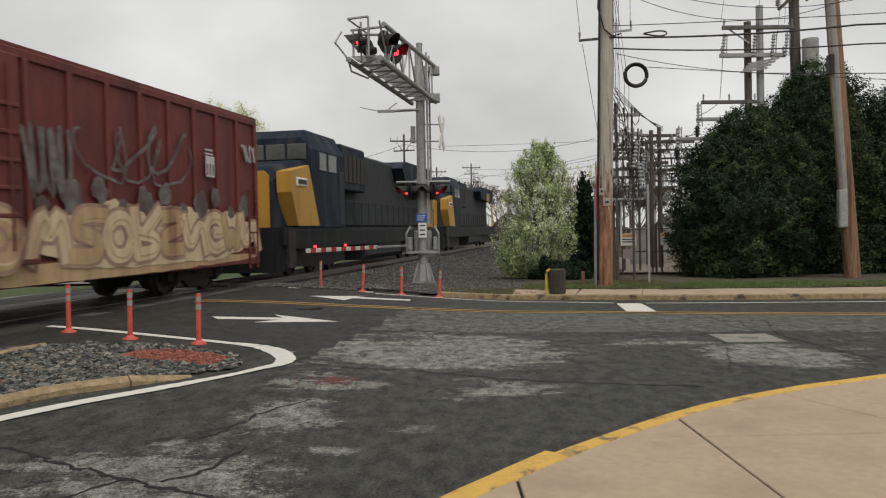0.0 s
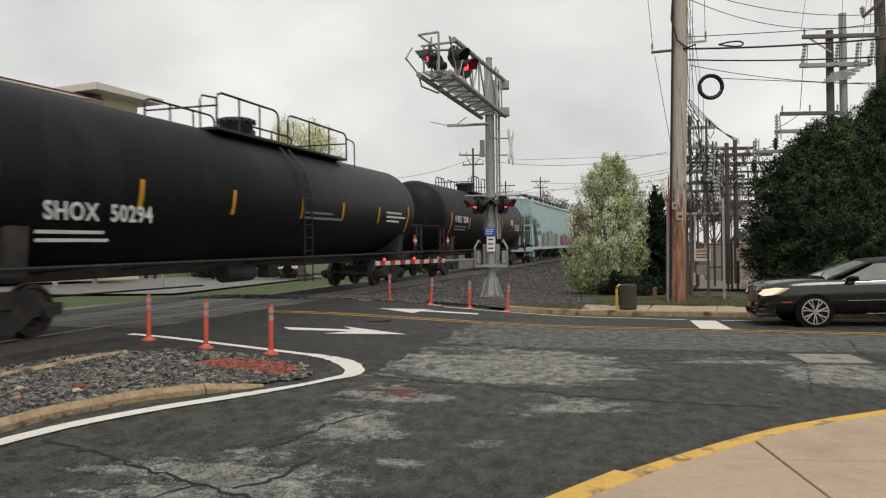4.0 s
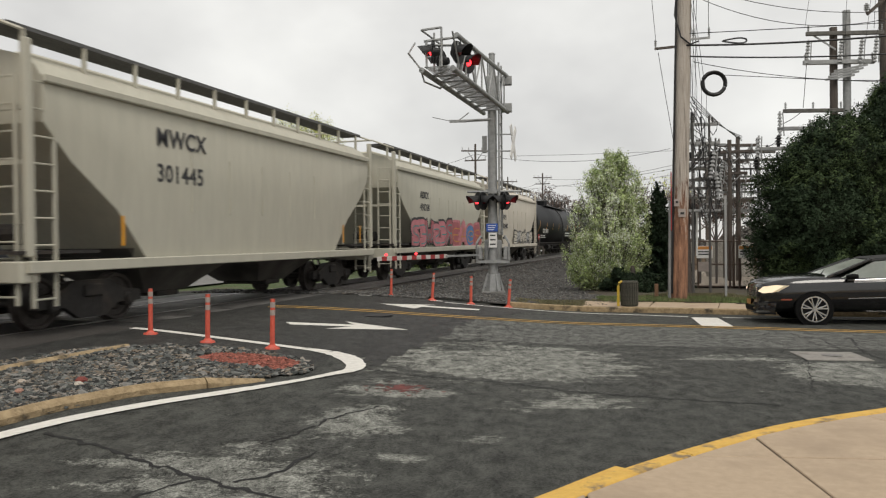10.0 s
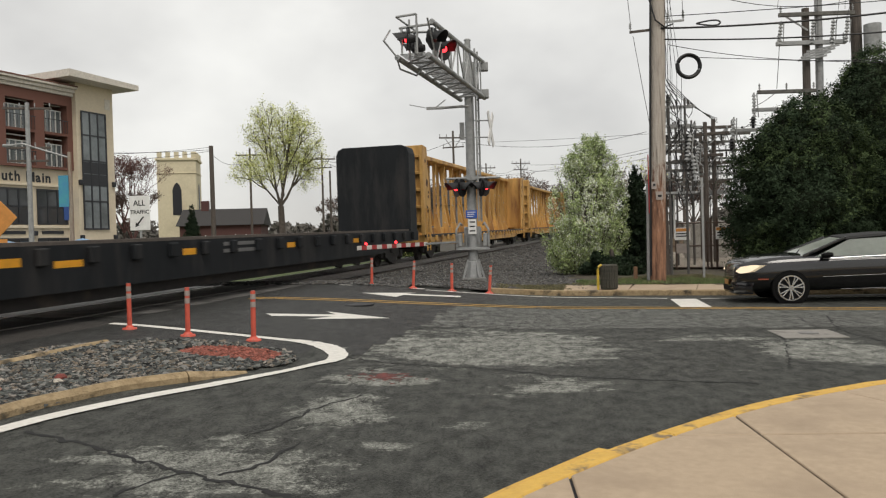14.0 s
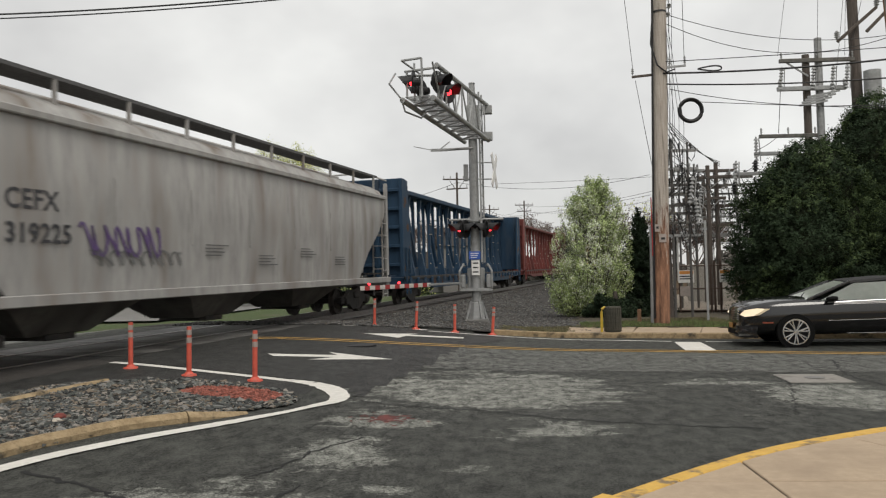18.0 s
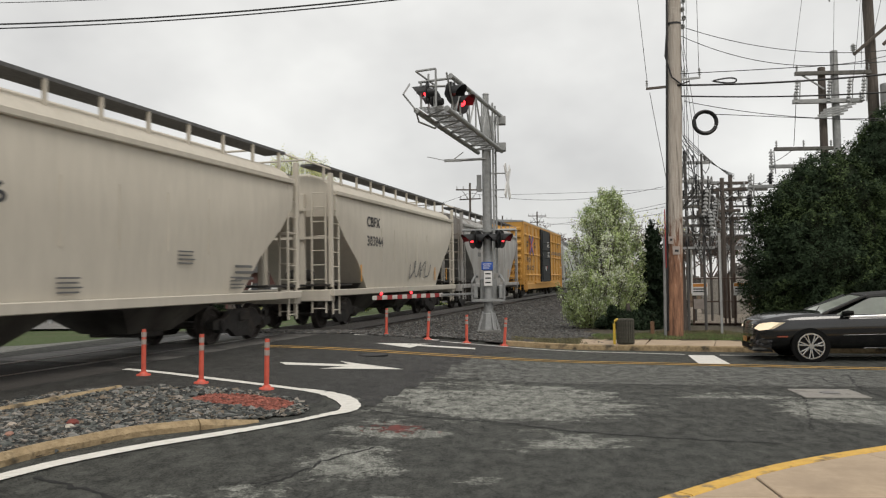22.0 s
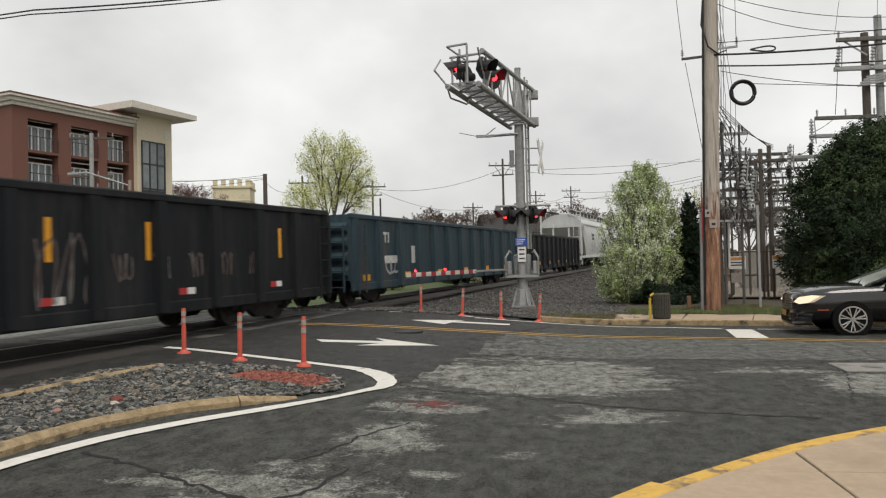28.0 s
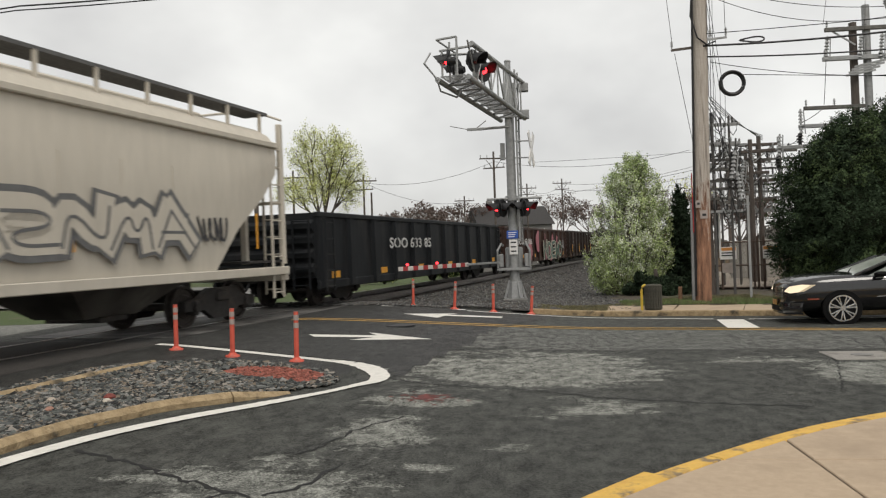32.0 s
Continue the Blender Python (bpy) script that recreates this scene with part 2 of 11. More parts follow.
M["stone"] = stone_mat("mixed_crushed_stone", ((0.035, 0.037, 0.036), (0.10, 0.105, 0.10), (0.17, 0.175, 0.165), (0.06, 0.065, 0.06), (0.14, 0.12, 0.095), (0.23, 0.225, 0.21), (0.075, 0.08, 0.078), (0.12, 0.13, 0.12), (0.30, 0.27, 0.235), (0.03, 0.03, 0.028), (0.20, 0.16, 0.12), (0.02, 0.02, 0.02)), 0.80)
M["stone_grey"] = stone_mat("grey_ballast_stone", ((0.05, 0.05, 0.05), (0.12, 0.12, 0.118), (0.20, 0.20, 0.195), (0.08, 0.08, 0.079), (0.15, 0.135, 0.115), (0.085, 0.075, 0.065), (0.26, 0.25, 0.235)), 0.66)
M["brick_rubble"] = mat("red_brick_rubble", (0.27, 0.085, 0.06), (0.17, 0.055, 0.04), 12, 0.9, each=-0.5)
M["orange"] = mat("orange_plastic", (0.64, 0.105, 0.065), (0.50, 0.085, 0.055), 9, 0.55, c3=(0.33, 0.09, 0.065), s3=5, cut=(0.56, 0.7))
M["reflective"] = mat("dull_reflective_band", (0.36, 0.31, 0.28), None, 9, 0.4)
M["galv"] = mat("galvanised_steel", (0.36, 0.365, 0.36), (0.27, 0.275, 0.275), 8, 0.55, 0.3, c3=(0.21, 0.215, 0.21), s3=1.5)
M["black"] = mat("black_metal", (0.016, 0.016, 0.017), (0.010, 0.010, 0.011), 10, 0.55)
M["red_lens"] = mat("lit_red_lens", (1.0, 0.03, 0.04), (1.0, 0.03, 0.04), 5, 0.2, emit=3.5)
M["dark_lens"] = mat("dark_red_lens", (0.09, 0.008, 0.010), None, 5, 0.15)
M["white"] = mat("white_paint", (0.78, 0.77, 0.75), (0.68, 0.67, 0.65), 6, 0.5)
M["red"] = mat("red_sheeting", (0.48, 0.035, 0.04), None, 6, 0.5)
M["blue_sign"] = mat("blue_sign_sheet", (0.03, 0.10, 0.42), None, 6, 0.45)
M["wood"] = mat("weathered_pole_wood", (0.37, 0.315, 0.26), (0.21, 0.175, 0.14), 6, 0.9, bump=0.8, bscale=25, c3=(0.20, 0.105, 0.065), s3=1.1, cut=(0.48, 0.62), stretch=(6, 6, 0.35))


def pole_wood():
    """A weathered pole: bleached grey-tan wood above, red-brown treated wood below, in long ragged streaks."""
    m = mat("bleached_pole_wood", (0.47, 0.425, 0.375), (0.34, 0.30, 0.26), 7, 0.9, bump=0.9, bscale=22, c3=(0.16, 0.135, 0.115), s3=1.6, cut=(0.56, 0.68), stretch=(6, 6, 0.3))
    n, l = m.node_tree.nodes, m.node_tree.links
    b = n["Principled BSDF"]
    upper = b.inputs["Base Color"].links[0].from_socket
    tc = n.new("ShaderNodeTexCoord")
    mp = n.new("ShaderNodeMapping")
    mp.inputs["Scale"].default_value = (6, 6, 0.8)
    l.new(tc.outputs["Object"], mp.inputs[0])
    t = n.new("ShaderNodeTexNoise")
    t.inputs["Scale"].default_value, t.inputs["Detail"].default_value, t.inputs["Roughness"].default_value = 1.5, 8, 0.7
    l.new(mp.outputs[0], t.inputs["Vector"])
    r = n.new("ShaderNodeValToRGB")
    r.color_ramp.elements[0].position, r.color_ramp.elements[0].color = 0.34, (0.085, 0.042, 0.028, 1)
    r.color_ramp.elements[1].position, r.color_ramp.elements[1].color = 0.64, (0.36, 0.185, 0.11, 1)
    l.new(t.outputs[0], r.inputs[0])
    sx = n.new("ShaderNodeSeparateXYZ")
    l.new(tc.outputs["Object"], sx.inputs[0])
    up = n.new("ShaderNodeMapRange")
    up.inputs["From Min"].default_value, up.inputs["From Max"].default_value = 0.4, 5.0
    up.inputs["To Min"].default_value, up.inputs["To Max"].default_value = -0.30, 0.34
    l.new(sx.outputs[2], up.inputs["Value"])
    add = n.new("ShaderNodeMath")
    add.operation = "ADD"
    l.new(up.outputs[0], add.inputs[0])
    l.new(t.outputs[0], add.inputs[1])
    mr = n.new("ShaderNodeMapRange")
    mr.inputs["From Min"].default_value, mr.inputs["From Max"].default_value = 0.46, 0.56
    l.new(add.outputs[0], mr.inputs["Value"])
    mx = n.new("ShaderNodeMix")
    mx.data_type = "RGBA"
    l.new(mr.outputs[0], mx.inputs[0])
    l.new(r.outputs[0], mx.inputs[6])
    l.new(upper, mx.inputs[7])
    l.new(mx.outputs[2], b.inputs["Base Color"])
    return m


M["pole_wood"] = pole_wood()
M["pole_rust"] = mat("orange_brown_pole_wood", (0.30, 0.175, 0.10), (0.15, 0.085, 0.05), 6, 0.9, bump=0.9, bscale=22, c3=(0.07, 0.045, 0.03), s3=1.4, cut=(0.52, 0.66), stretch=(6, 6, 0.35))
M["wood_dark"] = mat("old_pole_wood", (0.13, 0.108, 0.092), (0.06, 0.05, 0.044), 6, 0.9, bump=0.8, bscale=25, stretch=(6, 6, 0.35))
M["steel"] = mat("rail_steel", (0.36, 0.34, 0.33), (0.22, 0.20, 0.19), 14, 0.35, 0.8)
M["tie"] = mat("creosoted_tie", (0.07, 0.055, 0.045), (0.04, 0.03, 0.025), 12, 0.9)
M["panel"] = mat("crossing_panel_concrete", (0.22, 0.215, 0.205), (0.13, 0.127, 0.12), 18, 0.7, bump=0.3, c3=(0.06, 0.057, 0.052), s3=1.1, stretch=(0.6, 2.0, 1))
M["crossing"] = mat("grimy_crossing_panel", (0.16, 0.153, 0.145), (0.06, 0.057, 0.053), 18, 0.55, bump=0.4, c3=(0.02, 0.019, 0.018), s3=1.1, cut=(0.46, 0.6), stretch=(0.7, 1.4, 1))
M["running"] = mat("dark_running_gear", (0.030, 0.027, 0.025), (0.016, 0.014, 0.013), 10, 0.75, c3=(0.06, 0.045, 0.035), s3=2)
M["wheel"] = mat("wheel_steel", (0.075, 0.065, 0.06), (0.04, 0.034, 0.03), 10, 0.55, 0.4)
M["amber"] = mat("yellow_reflector", (0.75, 0.34, 0.02), None, 6, 0.45)


# ---- mesh helpers ----
class G:
    """A growing mesh: boxes, cylinders, prisms, tubes and lofts."""

    def __init__(self):
        self.v, self.f = [], []

    def raw(self, vs, fs):
        o = len(self.v)
        self.v += [tuple(p) for p in vs]
        self.f += [tuple(i + o for i in f) for f in fs]
        return self

    def box(self, x0, x1, y0, y1, z0, z1, c=0.0, m=None):
        if c <= 0:
            vs = [(x, y, z) for x in (x0, x1) for y in (y0, y1) for z in (z0, z1)]
            fs = [(0, 1, 3, 2), (4, 6, 7, 5), (0, 4, 5, 1), (2, 3, 7, 6), (0, 2, 6, 4), (1, 5, 7, 3)]
        else:
            c = min(c, 0.49 * min(abs(x1 - x0), abs(y1 - y0), abs(z1 - z0)))
            a, b, d = (x0, x1), (y0, y1), (z0, z1)
            s = (c, -c)
            vs, ix = [], {}
            for i in (0, 1):
                for j in (0, 1):
                    for k in (0, 1):
                        for w in range(3):
                            p = [a[i] + (0 if w == 0 else s[i]), b[j] + (0 if w == 1 else s[j]), d[k] + (0 if w == 2 else s[k])]
                            ix[i, j, k, w] = len(vs)
                            vs.append(p)
            fs = []
            for w, (p, q) in enumerate(((1, 2), (2, 0), (0, 1))):
                for e in (0, 1):
                    r = []
                    for u, t in ((0, 0), (1, 0), (1, 1), (0, 1)):
                        key = [0, 0, 0]
                        key[w], key[p], key[q] = e, u, t
                        r.append(ix[key[0], key[1], key[2], w])
                    fs.append(tuple(r if e else r[::-1]))
            for w, (p, q) in enumerate(((1, 2), (2, 0), (0, 1))):
                for u in (0, 1):
                    for t in (0, 1):
                        ks = []
                        for e in (0, 1):
                            key = [0, 0, 0]
                            key[w], key[p], key[q] = e, u, t
                            ks.append(tuple(key))
                        r = (ix[(*ks[0], p)], ix[(*ks[1], p)], ix[(*ks[1], q)], ix[(*ks[0], q)])
                        fs.append(r if u == t else r[::-1])
            for i in (0, 1):
                for j in (0, 1):
                    for k in (0, 1):
                        r = (ix[i, j, k, 0], ix[i, j, k, 1], ix[i, j, k, 2])
                        fs.append(r if (i + j + k) % 2 else r[::-1])
        if m is not None:
            vs = [m @ Vector(p) for p in vs]
        return self.raw(vs, fs)

    def bar(self, a, b, w, h, c=0.0):
        """A box-section bar from a to b."""
        a, b = Vector(a), Vector(b)
        d = b - a
        m = Matrix.Translation(a) @ d.to_track_quat("X", "Z").to_matrix().to_4x4()
        return self.box(0, d.length, -w / 2, w / 2, -h / 2, h / 2, c, m)

    def cyl(self, a, b, r, r2=None, n=12, cap=True):
        a, b = Vector(a), Vector(b)
        r2 = r if r2 is None else r2
        q = (b - a).to_track_quat("Z", "X").to_matrix()
        ring = [q @ Vector((math.cos(2 * math.pi * i / n), math.sin(2 * math.pi * i / n), 0)) for i in range(n)]
        vs = [a + r * p for p in ring] + [b + r2 * p for p in ring]
        fs = [(i, (i + 1) % n, n + (i + 1) % n, n + i) for i in range(n)]
        if cap:
            fs += [tuple(range(n))[::-1], tuple(range(n, 2 * n))]
        return self.raw(vs, fs)

    def tube(self, pts, r, n=6, r2=None):
        pts = [Vector(p) for p in pts]
        vs, fs, k = [], [], len(pts)
        for i, p in enumerate(pts):
            d = (pts[min(i + 1, k - 1)] - pts[max(i - 1, 0)]).normalized()
            up = Vector((0, 0, 1)) if abs(d.z) < 0.95 else Vector((1, 0, 0))
            s = d.cross(up).normalized()
            u = s.cross(d)
            rr = r if r2 is None else r + (r2 - r) * i / (k - 1)
            vs += [p + rr * (math.cos(2 * math.pi * j / n) * s + math.sin(2 * math.pi * j / n) * u) for j in range(n)]
        for i in range(k - 1):
            fs += [(i * n + j, i * n + (j + 1) % n, (i + 1) * n + (j + 1) % n, (i + 1) * n + j) for j in range(n)]
        fs += [tuple(range(n))[::-1], tuple(range((k - 1) * n, k * n))]
        return self.raw(vs, fs)

    def loft(self, rings, caps=True):
        n = len(rings[0])
        vs = [p for r in rings for p in r]
        fs = []
        for i in range(len(rings) - 1):
            fs += [(i * n + j, i * n + (j + 1) % n, (i + 1) * n + (j + 1) % n, (i + 1) * n + j) for j in range(n)]
        if caps:
            fs += [tuple(range(n))[::-1], tuple(range((len(rings) - 1) * n, len(rings) * n))]
        return self.raw(vs, fs)

    def prism(self, poly, axis, a0, a1):
        put = {"x": lambda p, a: (a, p[0], p[1]), "y": lambda p, a: (p[0], a, p[1]), "z": lambda p, a: (p[0], p[1], a)}[axis]
        return self.loft([[put(p, a0) for p in poly], [put(p, a1) for p in poly]])

    def mesh(self, name, smooth=False):
        me = bpy.data.meshes.new(name)
        me.from_pydata(self.v, [], self.f)
        bm = bmesh.new()
        bm.from_mesh(me)
        bmesh.ops.recalc_face_normals(bm, faces=bm.faces)
        bm.to_mesh(me)
        bm.free()
        if smooth:
            me.shade_smooth()
            me.set_sharp_from_angle(angle=radians(38))
        return me


def part(name, g, material, parent=None, label="", smooth=False, m=None):
    me = g.mesh(name, smooth) if isinstance(g, G) else g
    if not me.materials:
        me.materials.append(M[material] if isinstance(material, str) else material)
    ob = new(name, me)
    if parent is not None:
        ob.parent = parent
    if m is not None:
        ob.matrix_basis = m
    if label:
        ob["label"] = label
    return ob


def thing(name, label, category, m=None, group="", kind=""):
    ob = new(name)
    ob.empty_display_size = 0.2
    if m is not None:
        ob.matrix_basis = m
    return tagged(ob, label, category, group, kind)


def letters(text, size, material, parent, m, name="lettering", bold=0.0, spacing=1.0, width=None):
    """Raised lettering in the built-in font; m puts its left base at the origin, reading along x, facing z."""
    cu = bpy.data.curves.new("font_text", "FONT")
    cu.body, cu.size, cu.extrude, cu.offset, cu.space_character = text, size, 0.002, bold, spacing
    cu.resolution_u = 3
    tmp = bpy.data.objects.new("font_text", cu)
    me = bpy.data.meshes.new_from_object(tmp)
    bpy.data.objects.remove(tmp)
    bpy.data.curves.remove(cu)
    if width:
        xs = [v.co.x for v in me.vertices]
        k = width / (max(xs) - min(xs))
        for v in me.vertices:
            v.co.x *= k
    me.materials.clear()
    me.materials.append(M[material])
    ob = new(name, me)
    ob.parent, ob.matrix_basis = parent, m
    return ob


# ---- the lie of the land ----
TRACK_AZ, TRACK_Z, GRADE = radians(11.5), 0.28, 0.0155
TU = Vector((math.sin(TRACK_AZ), math.cos(TRACK_AZ), 0))
TN = Vector((math.cos(TRACK_AZ), -math.sin(TRACK_AZ), 0))
T0 = Vector((-8.23, 11.99, 0))


def smooth(a, b, x):
    x = min(1.0, max(0.0, (x - a) / (b - a)))
    return x * x * (3 - 2 * x)


def along(x, y):
    d = Vector((x, y, 0)) - T0
    return d.dot(TU), d.dot(TN)


def rail_z(s):
    return TRACK_Z + GRADE * s


def land(x, y):
    """Height of the ground: the road climbs to the crossing, the track rises northward on its bank."""
    s, p = along(x, y)
    end = 9.0 - 4.0 * smooth(9, 18, s)
    z = rail_z(s) * (1 - smooth(1.9, end, abs(p)))
    if s > 9:
        z -= 0.32 * smooth(9, 13, s) * (1 - smooth(2.2, 5, abs(p)))
    if s < -12:
        z -= 0.32 * (1 - smooth(-16, -12, s)) * (1 - smooth(2.2, 5, abs(p)))
    return z


def track_point(s, p, z=0.0):
    v = T0 + TU * s + TN * p
    return Vector((v.x, v.y, rail_z(s) + z))


def sheet(name, material, x0, x1, y0, y1, step, dz, label, inside=None, bump=0.0, height=None):
    """A ground sheet on the lie of the land."""
    nx, ny = max(1, round((x1 - x0) / step)), max(1, round((y1 - y0) / step))
    g = G()
    for j in range(ny + 1):
        for i in range(nx + 1):
            x, y = x0 + (x1 - x0) * i / nx, y0 + (y1 - y0) * j / ny
            z = (height or land)(x, y) + dz
            if bump:
                z += bump * noise.noise((x * 0.9, y * 0.9, 3.1))
            g.v.append((x, y, z))
    for j in range(ny):
        for i in range(nx):
            x, y = x0 + (x1 - x0) * (i + 0.5) / nx, y0 + (y1 - y0) * (j + 0.5) / ny
            if inside is None or inside(x, y):
                a = j * (nx + 1) + i
                g.f.append((a, a + 1, a + nx + 2, a + nx + 1))
    return tagged(part(name, g, material, smooth=True), label, kind="structure")


def ribbon(g, left, right, dz, thick=0.0, height=None):
    """A strip between two lines of ground points."""
    h = height or land
    k = len(left)
    vs = [(x, y, h(x, y) + dz) for x, y in left] + [(x, y, h(x, y) + dz) for x, y in right]
    fs = [(i, i + 1, k + i + 1, k + i) for i in range(k - 1)]
    g.raw(vs, fs)


def path_points(pts, step=0.25):
    """Points at even steps along a smooth line through pts."""
    P = [Vector((*p, 0)) for p in pts]
    out = []
    for i in range(len(P) - 1):
        a, b = P[i], P[i + 1]
        t0 = (P[i + 1] - P[i - 1]) / 2 if i else b - a
        t1 = (P[i + 2] - P[i]) / 2 if i + 2 < len(P) else b - a
        n = max(1, int((b - a).length / step))
        for k in range(n):
            u = k / n
            out.append((2 * u ** 3 - 3 * u ** 2 + 1) * a + (u ** 3 - 2 * u ** 2 + u) * t0 + (3 * u ** 2 - 2 * u ** 3) * b + (u ** 3 - u ** 2) * t1)
    out.append(P[-1])
    return out


def offset(line, d):
    """The line moved d metres to its right."""
    out = []
    for i, p in enumerate(line):
        t = (line[min(i + 1, len(line) - 1)] - line[max(i - 1, 0)]).normalized()
        out.append((p.x + t.y * d, p.y - t.x * d))
    return out


def stripe(name, material, pts, width, label, dz=0.012, step=0.25):
    line = path_points(pts, step)
    g = G()
    ribbon(g, offset(line, -width / 2), offset(line, width / 2), dz)
    return tagged(part(name, g, material), label, kind="structure")


def kerb(name, material, pts, width, height, label, parent=None, base=-0.1, piece=1.6, crown=0.02, tip=0.0):
    """A run of kerb stones with open joints; pts run along its middle."""
    line = path_points(pts, 0.2)
    n = max(2, round(piece / 0.2))
    owner = tagged(new(name), label, kind="structure")
    i = 0
    while i < len(line) - 1:
        seg = line[i:i + n + 1]
        seg[0] = seg[0].lerp(seg[1], 0.03)
        seg[-1] = seg[-1].lerp(seg[-2], 0.03)
        g = G()
        l0, l1, r1, r0 = offset(seg, -width / 2), offset(seg, -width / 2 + crown), offset(seg, width / 2 - crown), offset(seg, width / 2)
        rings = []
        for j, (a, b, c, d) in enumerate(zip(l0, l1, r1, r0)):
            z = land(*b) - tip * max(0.0, 1 - (len(line) - 1 - i - j) / 3)
            rings.append([(*a, z + base), (*a, z + height - crown), (*b, z + height), (*c, z + height), (*d, z + height - crown), (*d, z + base)])
        g.loft(rings)
        part("kerb_stone", g, material, owner)
        i += n
    return owner

# ---- ground, road, kerbs ----
def ground_sheet():
    g = G()
    xs = [-2500, -1200, -600, -300, -160] + [-100 + 2.0 * i for i in range(101)] + [160, 300, 600, 1200, 2500]
    ys = [-1500, -800, -400, -200, -100] + [-60 + 2.0 * i for i in range(91)] + [180, 300, 600, 1200, 2600]
    for y in ys:
        for x in xs:
            g.v.append((x, y, land(x, y) - 0.12))
    k = len(xs)
    for j in range(len(ys) - 1):
        for i in range(k - 1):
            a = j * k + i
            g.f.append((a, a + 1, a + k + 1, a + k))
    tagged(part("ground", g, "soil", smooth=True), "grassy ground with bare soil under an overcast sky", kind="structure")


ground_sheet()
sheet("road", "asphalt", -60, 60, -30, 21.5, 0.5, 0.0, "dark worn asphalt road with pale weathered patches")

# the older grey lane between the centre line and the worn corner
def old_lane(x, y):
    lo = 12.55 - 0.10 * (x + 0.2) - 0.04 * max(0, x - 3) ** 1.15 + 0.16 * noise.noise((x * 0.9, 2.0, 0)) + 0.06 * noise.noise((x * 4, 5.0, y))
    hi = 15.95 - 0.24 * max(0, x - 1.2)
    return lo < y < hi and x > -1.25 + 0.1 * (y - 13)


sheet("old_lane", "asphalt_old", -1.6, 40, 6.0, 16.2, 0.12, 0.003, "smoother grey asphalt lane beside the centre line", old_lane)
# the newer, darker asphalt toward the crossing
newer = [(-8.0, 12.3), (-6.1, 12.05), (-4.6, 11.45), (-3.4, 10.95), (-2.3, 10.55), (-1.75, 9.6), (-1.55, 11.0), (-1.15, 12.9), (-1.05, 14.4), (-0.75, 16.0), (-0.2, 17.2), (0.6, 18.9), (-1.6, 19.4), (-4.2, 20.6), (-6.0, 19.6)]


def in_poly(poly, x, y):
    c = False
    for (x0, y0), (x1, y1) in zip(poly, poly[1:] + poly[:1]):
        if (y0 > y) != (y1 > y) and x < (x1 - x0) * (y - y0) / (y1 - y0) + x0:
            c = not c
    return c


by_island = [(-6.1, 12.05), (-8.0, 12.3), (-9.8, 12.3), (-11.2, 5.0), (-11.2, 2.6), (-7.0, 2.6), (-6.1, 7.0), (-5.85, 8.1), (-5.85, 8.9), (-5.6, 9.45), (-5.1, 9.9), (-4.65, 10.2), (-3.4, 10.15), (-2.55, 9.5), (-2.3, 10.3), (-4.6, 11.4)]
sheet("road_patch", "asphalt_new", -11.4, -2.0, 2.4, 12.6, 0.15, 0.0045, "newer black asphalt between the track and the island", lambda x, y: in_poly(by_island, x, y) and along(x, y)[1] > 1.8)
sheet("road_patch", "asphalt_new", -8.4, 1.0, 9.0, 21.0, 0.15, 0.006, "newer black asphalt at the crossing approach", lambda x, y: in_poly(newer, x, y))

sheet("far_road", "asphalt_far", -60, -10.6, 10.4, 21.3, 0.4, 0.004, "worn asphalt beyond the crossing, wet sheen put into its pale colour", lambda x, y: along(x, y)[1] < -2.3)
stripe("edge_line", "line_white", [(-6.2, 11.98), (-4.64, 11.26), (-3.45, 10.80), (-2.72, 10.52)], 0.16, "white painted island edge line")


def worn_line(name, pts, label, dz=0.0125, rough=0.22, seed=1.0):
    """A painted line of changing width with chipped edges; pts give x, y and width."""
    line = path_points([p[:2] for p in pts], 0.05)
    way = [0.0]
    for a, b in zip(pts, pts[1:]):
        way.append(way[-1] + math.hypot(b[0] - a[0], b[1] - a[1]))
    run, total = [0.0], 0.0
    for a, b in zip(line, line[1:]):
        total += (b - a).length
        run.append(total)
    side = [Vector((*q, 0)) - p for q, p in zip(offset(line, 1.0), line)]
    left, right = [], []
    for p, d, r in zip(line, side, run):
        w = float(np.interp(r / total * way[-1], way, [q[2] for q in pts])) / 2
        for out, sgn in ((left, -1), (right, 1)):
            q = p + d * sgn * w * (1 + rough * noise.noise((r * 9, seed + sgn, 0)) + 1.2 * rough * noise.noise((r * 26, seed + sgn, 4)))
            out.append((q.x, q.y))
    g = G()
    ribbon(g, left, right, dz)
    return tagged(part(name, g, "line_white"), label, kind="structure")


worn_line("edge_line", [(-2.95, 10.63, 0.17), (-2.5, 10.40, 0.27), (-2.2, 10.05, 0.31), (-2.02, 9.65, 0.27), (-1.96, 9.35, 0.22), (-2.0, 9.1, 0.17), (-2.15, 8.82, 0.12), (-2.36, 8.4, 0.11), (-2.64, 7.96, 0.15), (-2.86, 7.63, 0.17)], "chipped white painted line round the island nose", seed=3.0)
stripe("edge_line", "line_white", [(-2.85, 7.64), (-3.43, 6.79), (-3.88, 5.81), (-4.1, 4.4), (-4.1, 0), (-4.1, -20)], 0.17, "white painted edge line of the side street")
stripe("edge_line", "line_white", [(-1.7, 18.95), (0.34, 18.78), (2.33, 18.35), (3.9, 17.66)], 0.11, "white painted edge line by the far kerb")
stripe("edge_line", "line_white", [(4.6, 17.45), (8, 16.9), (14, 16.2), (40, 13.4)], 0.11, "white painted edge line by the far kerb")
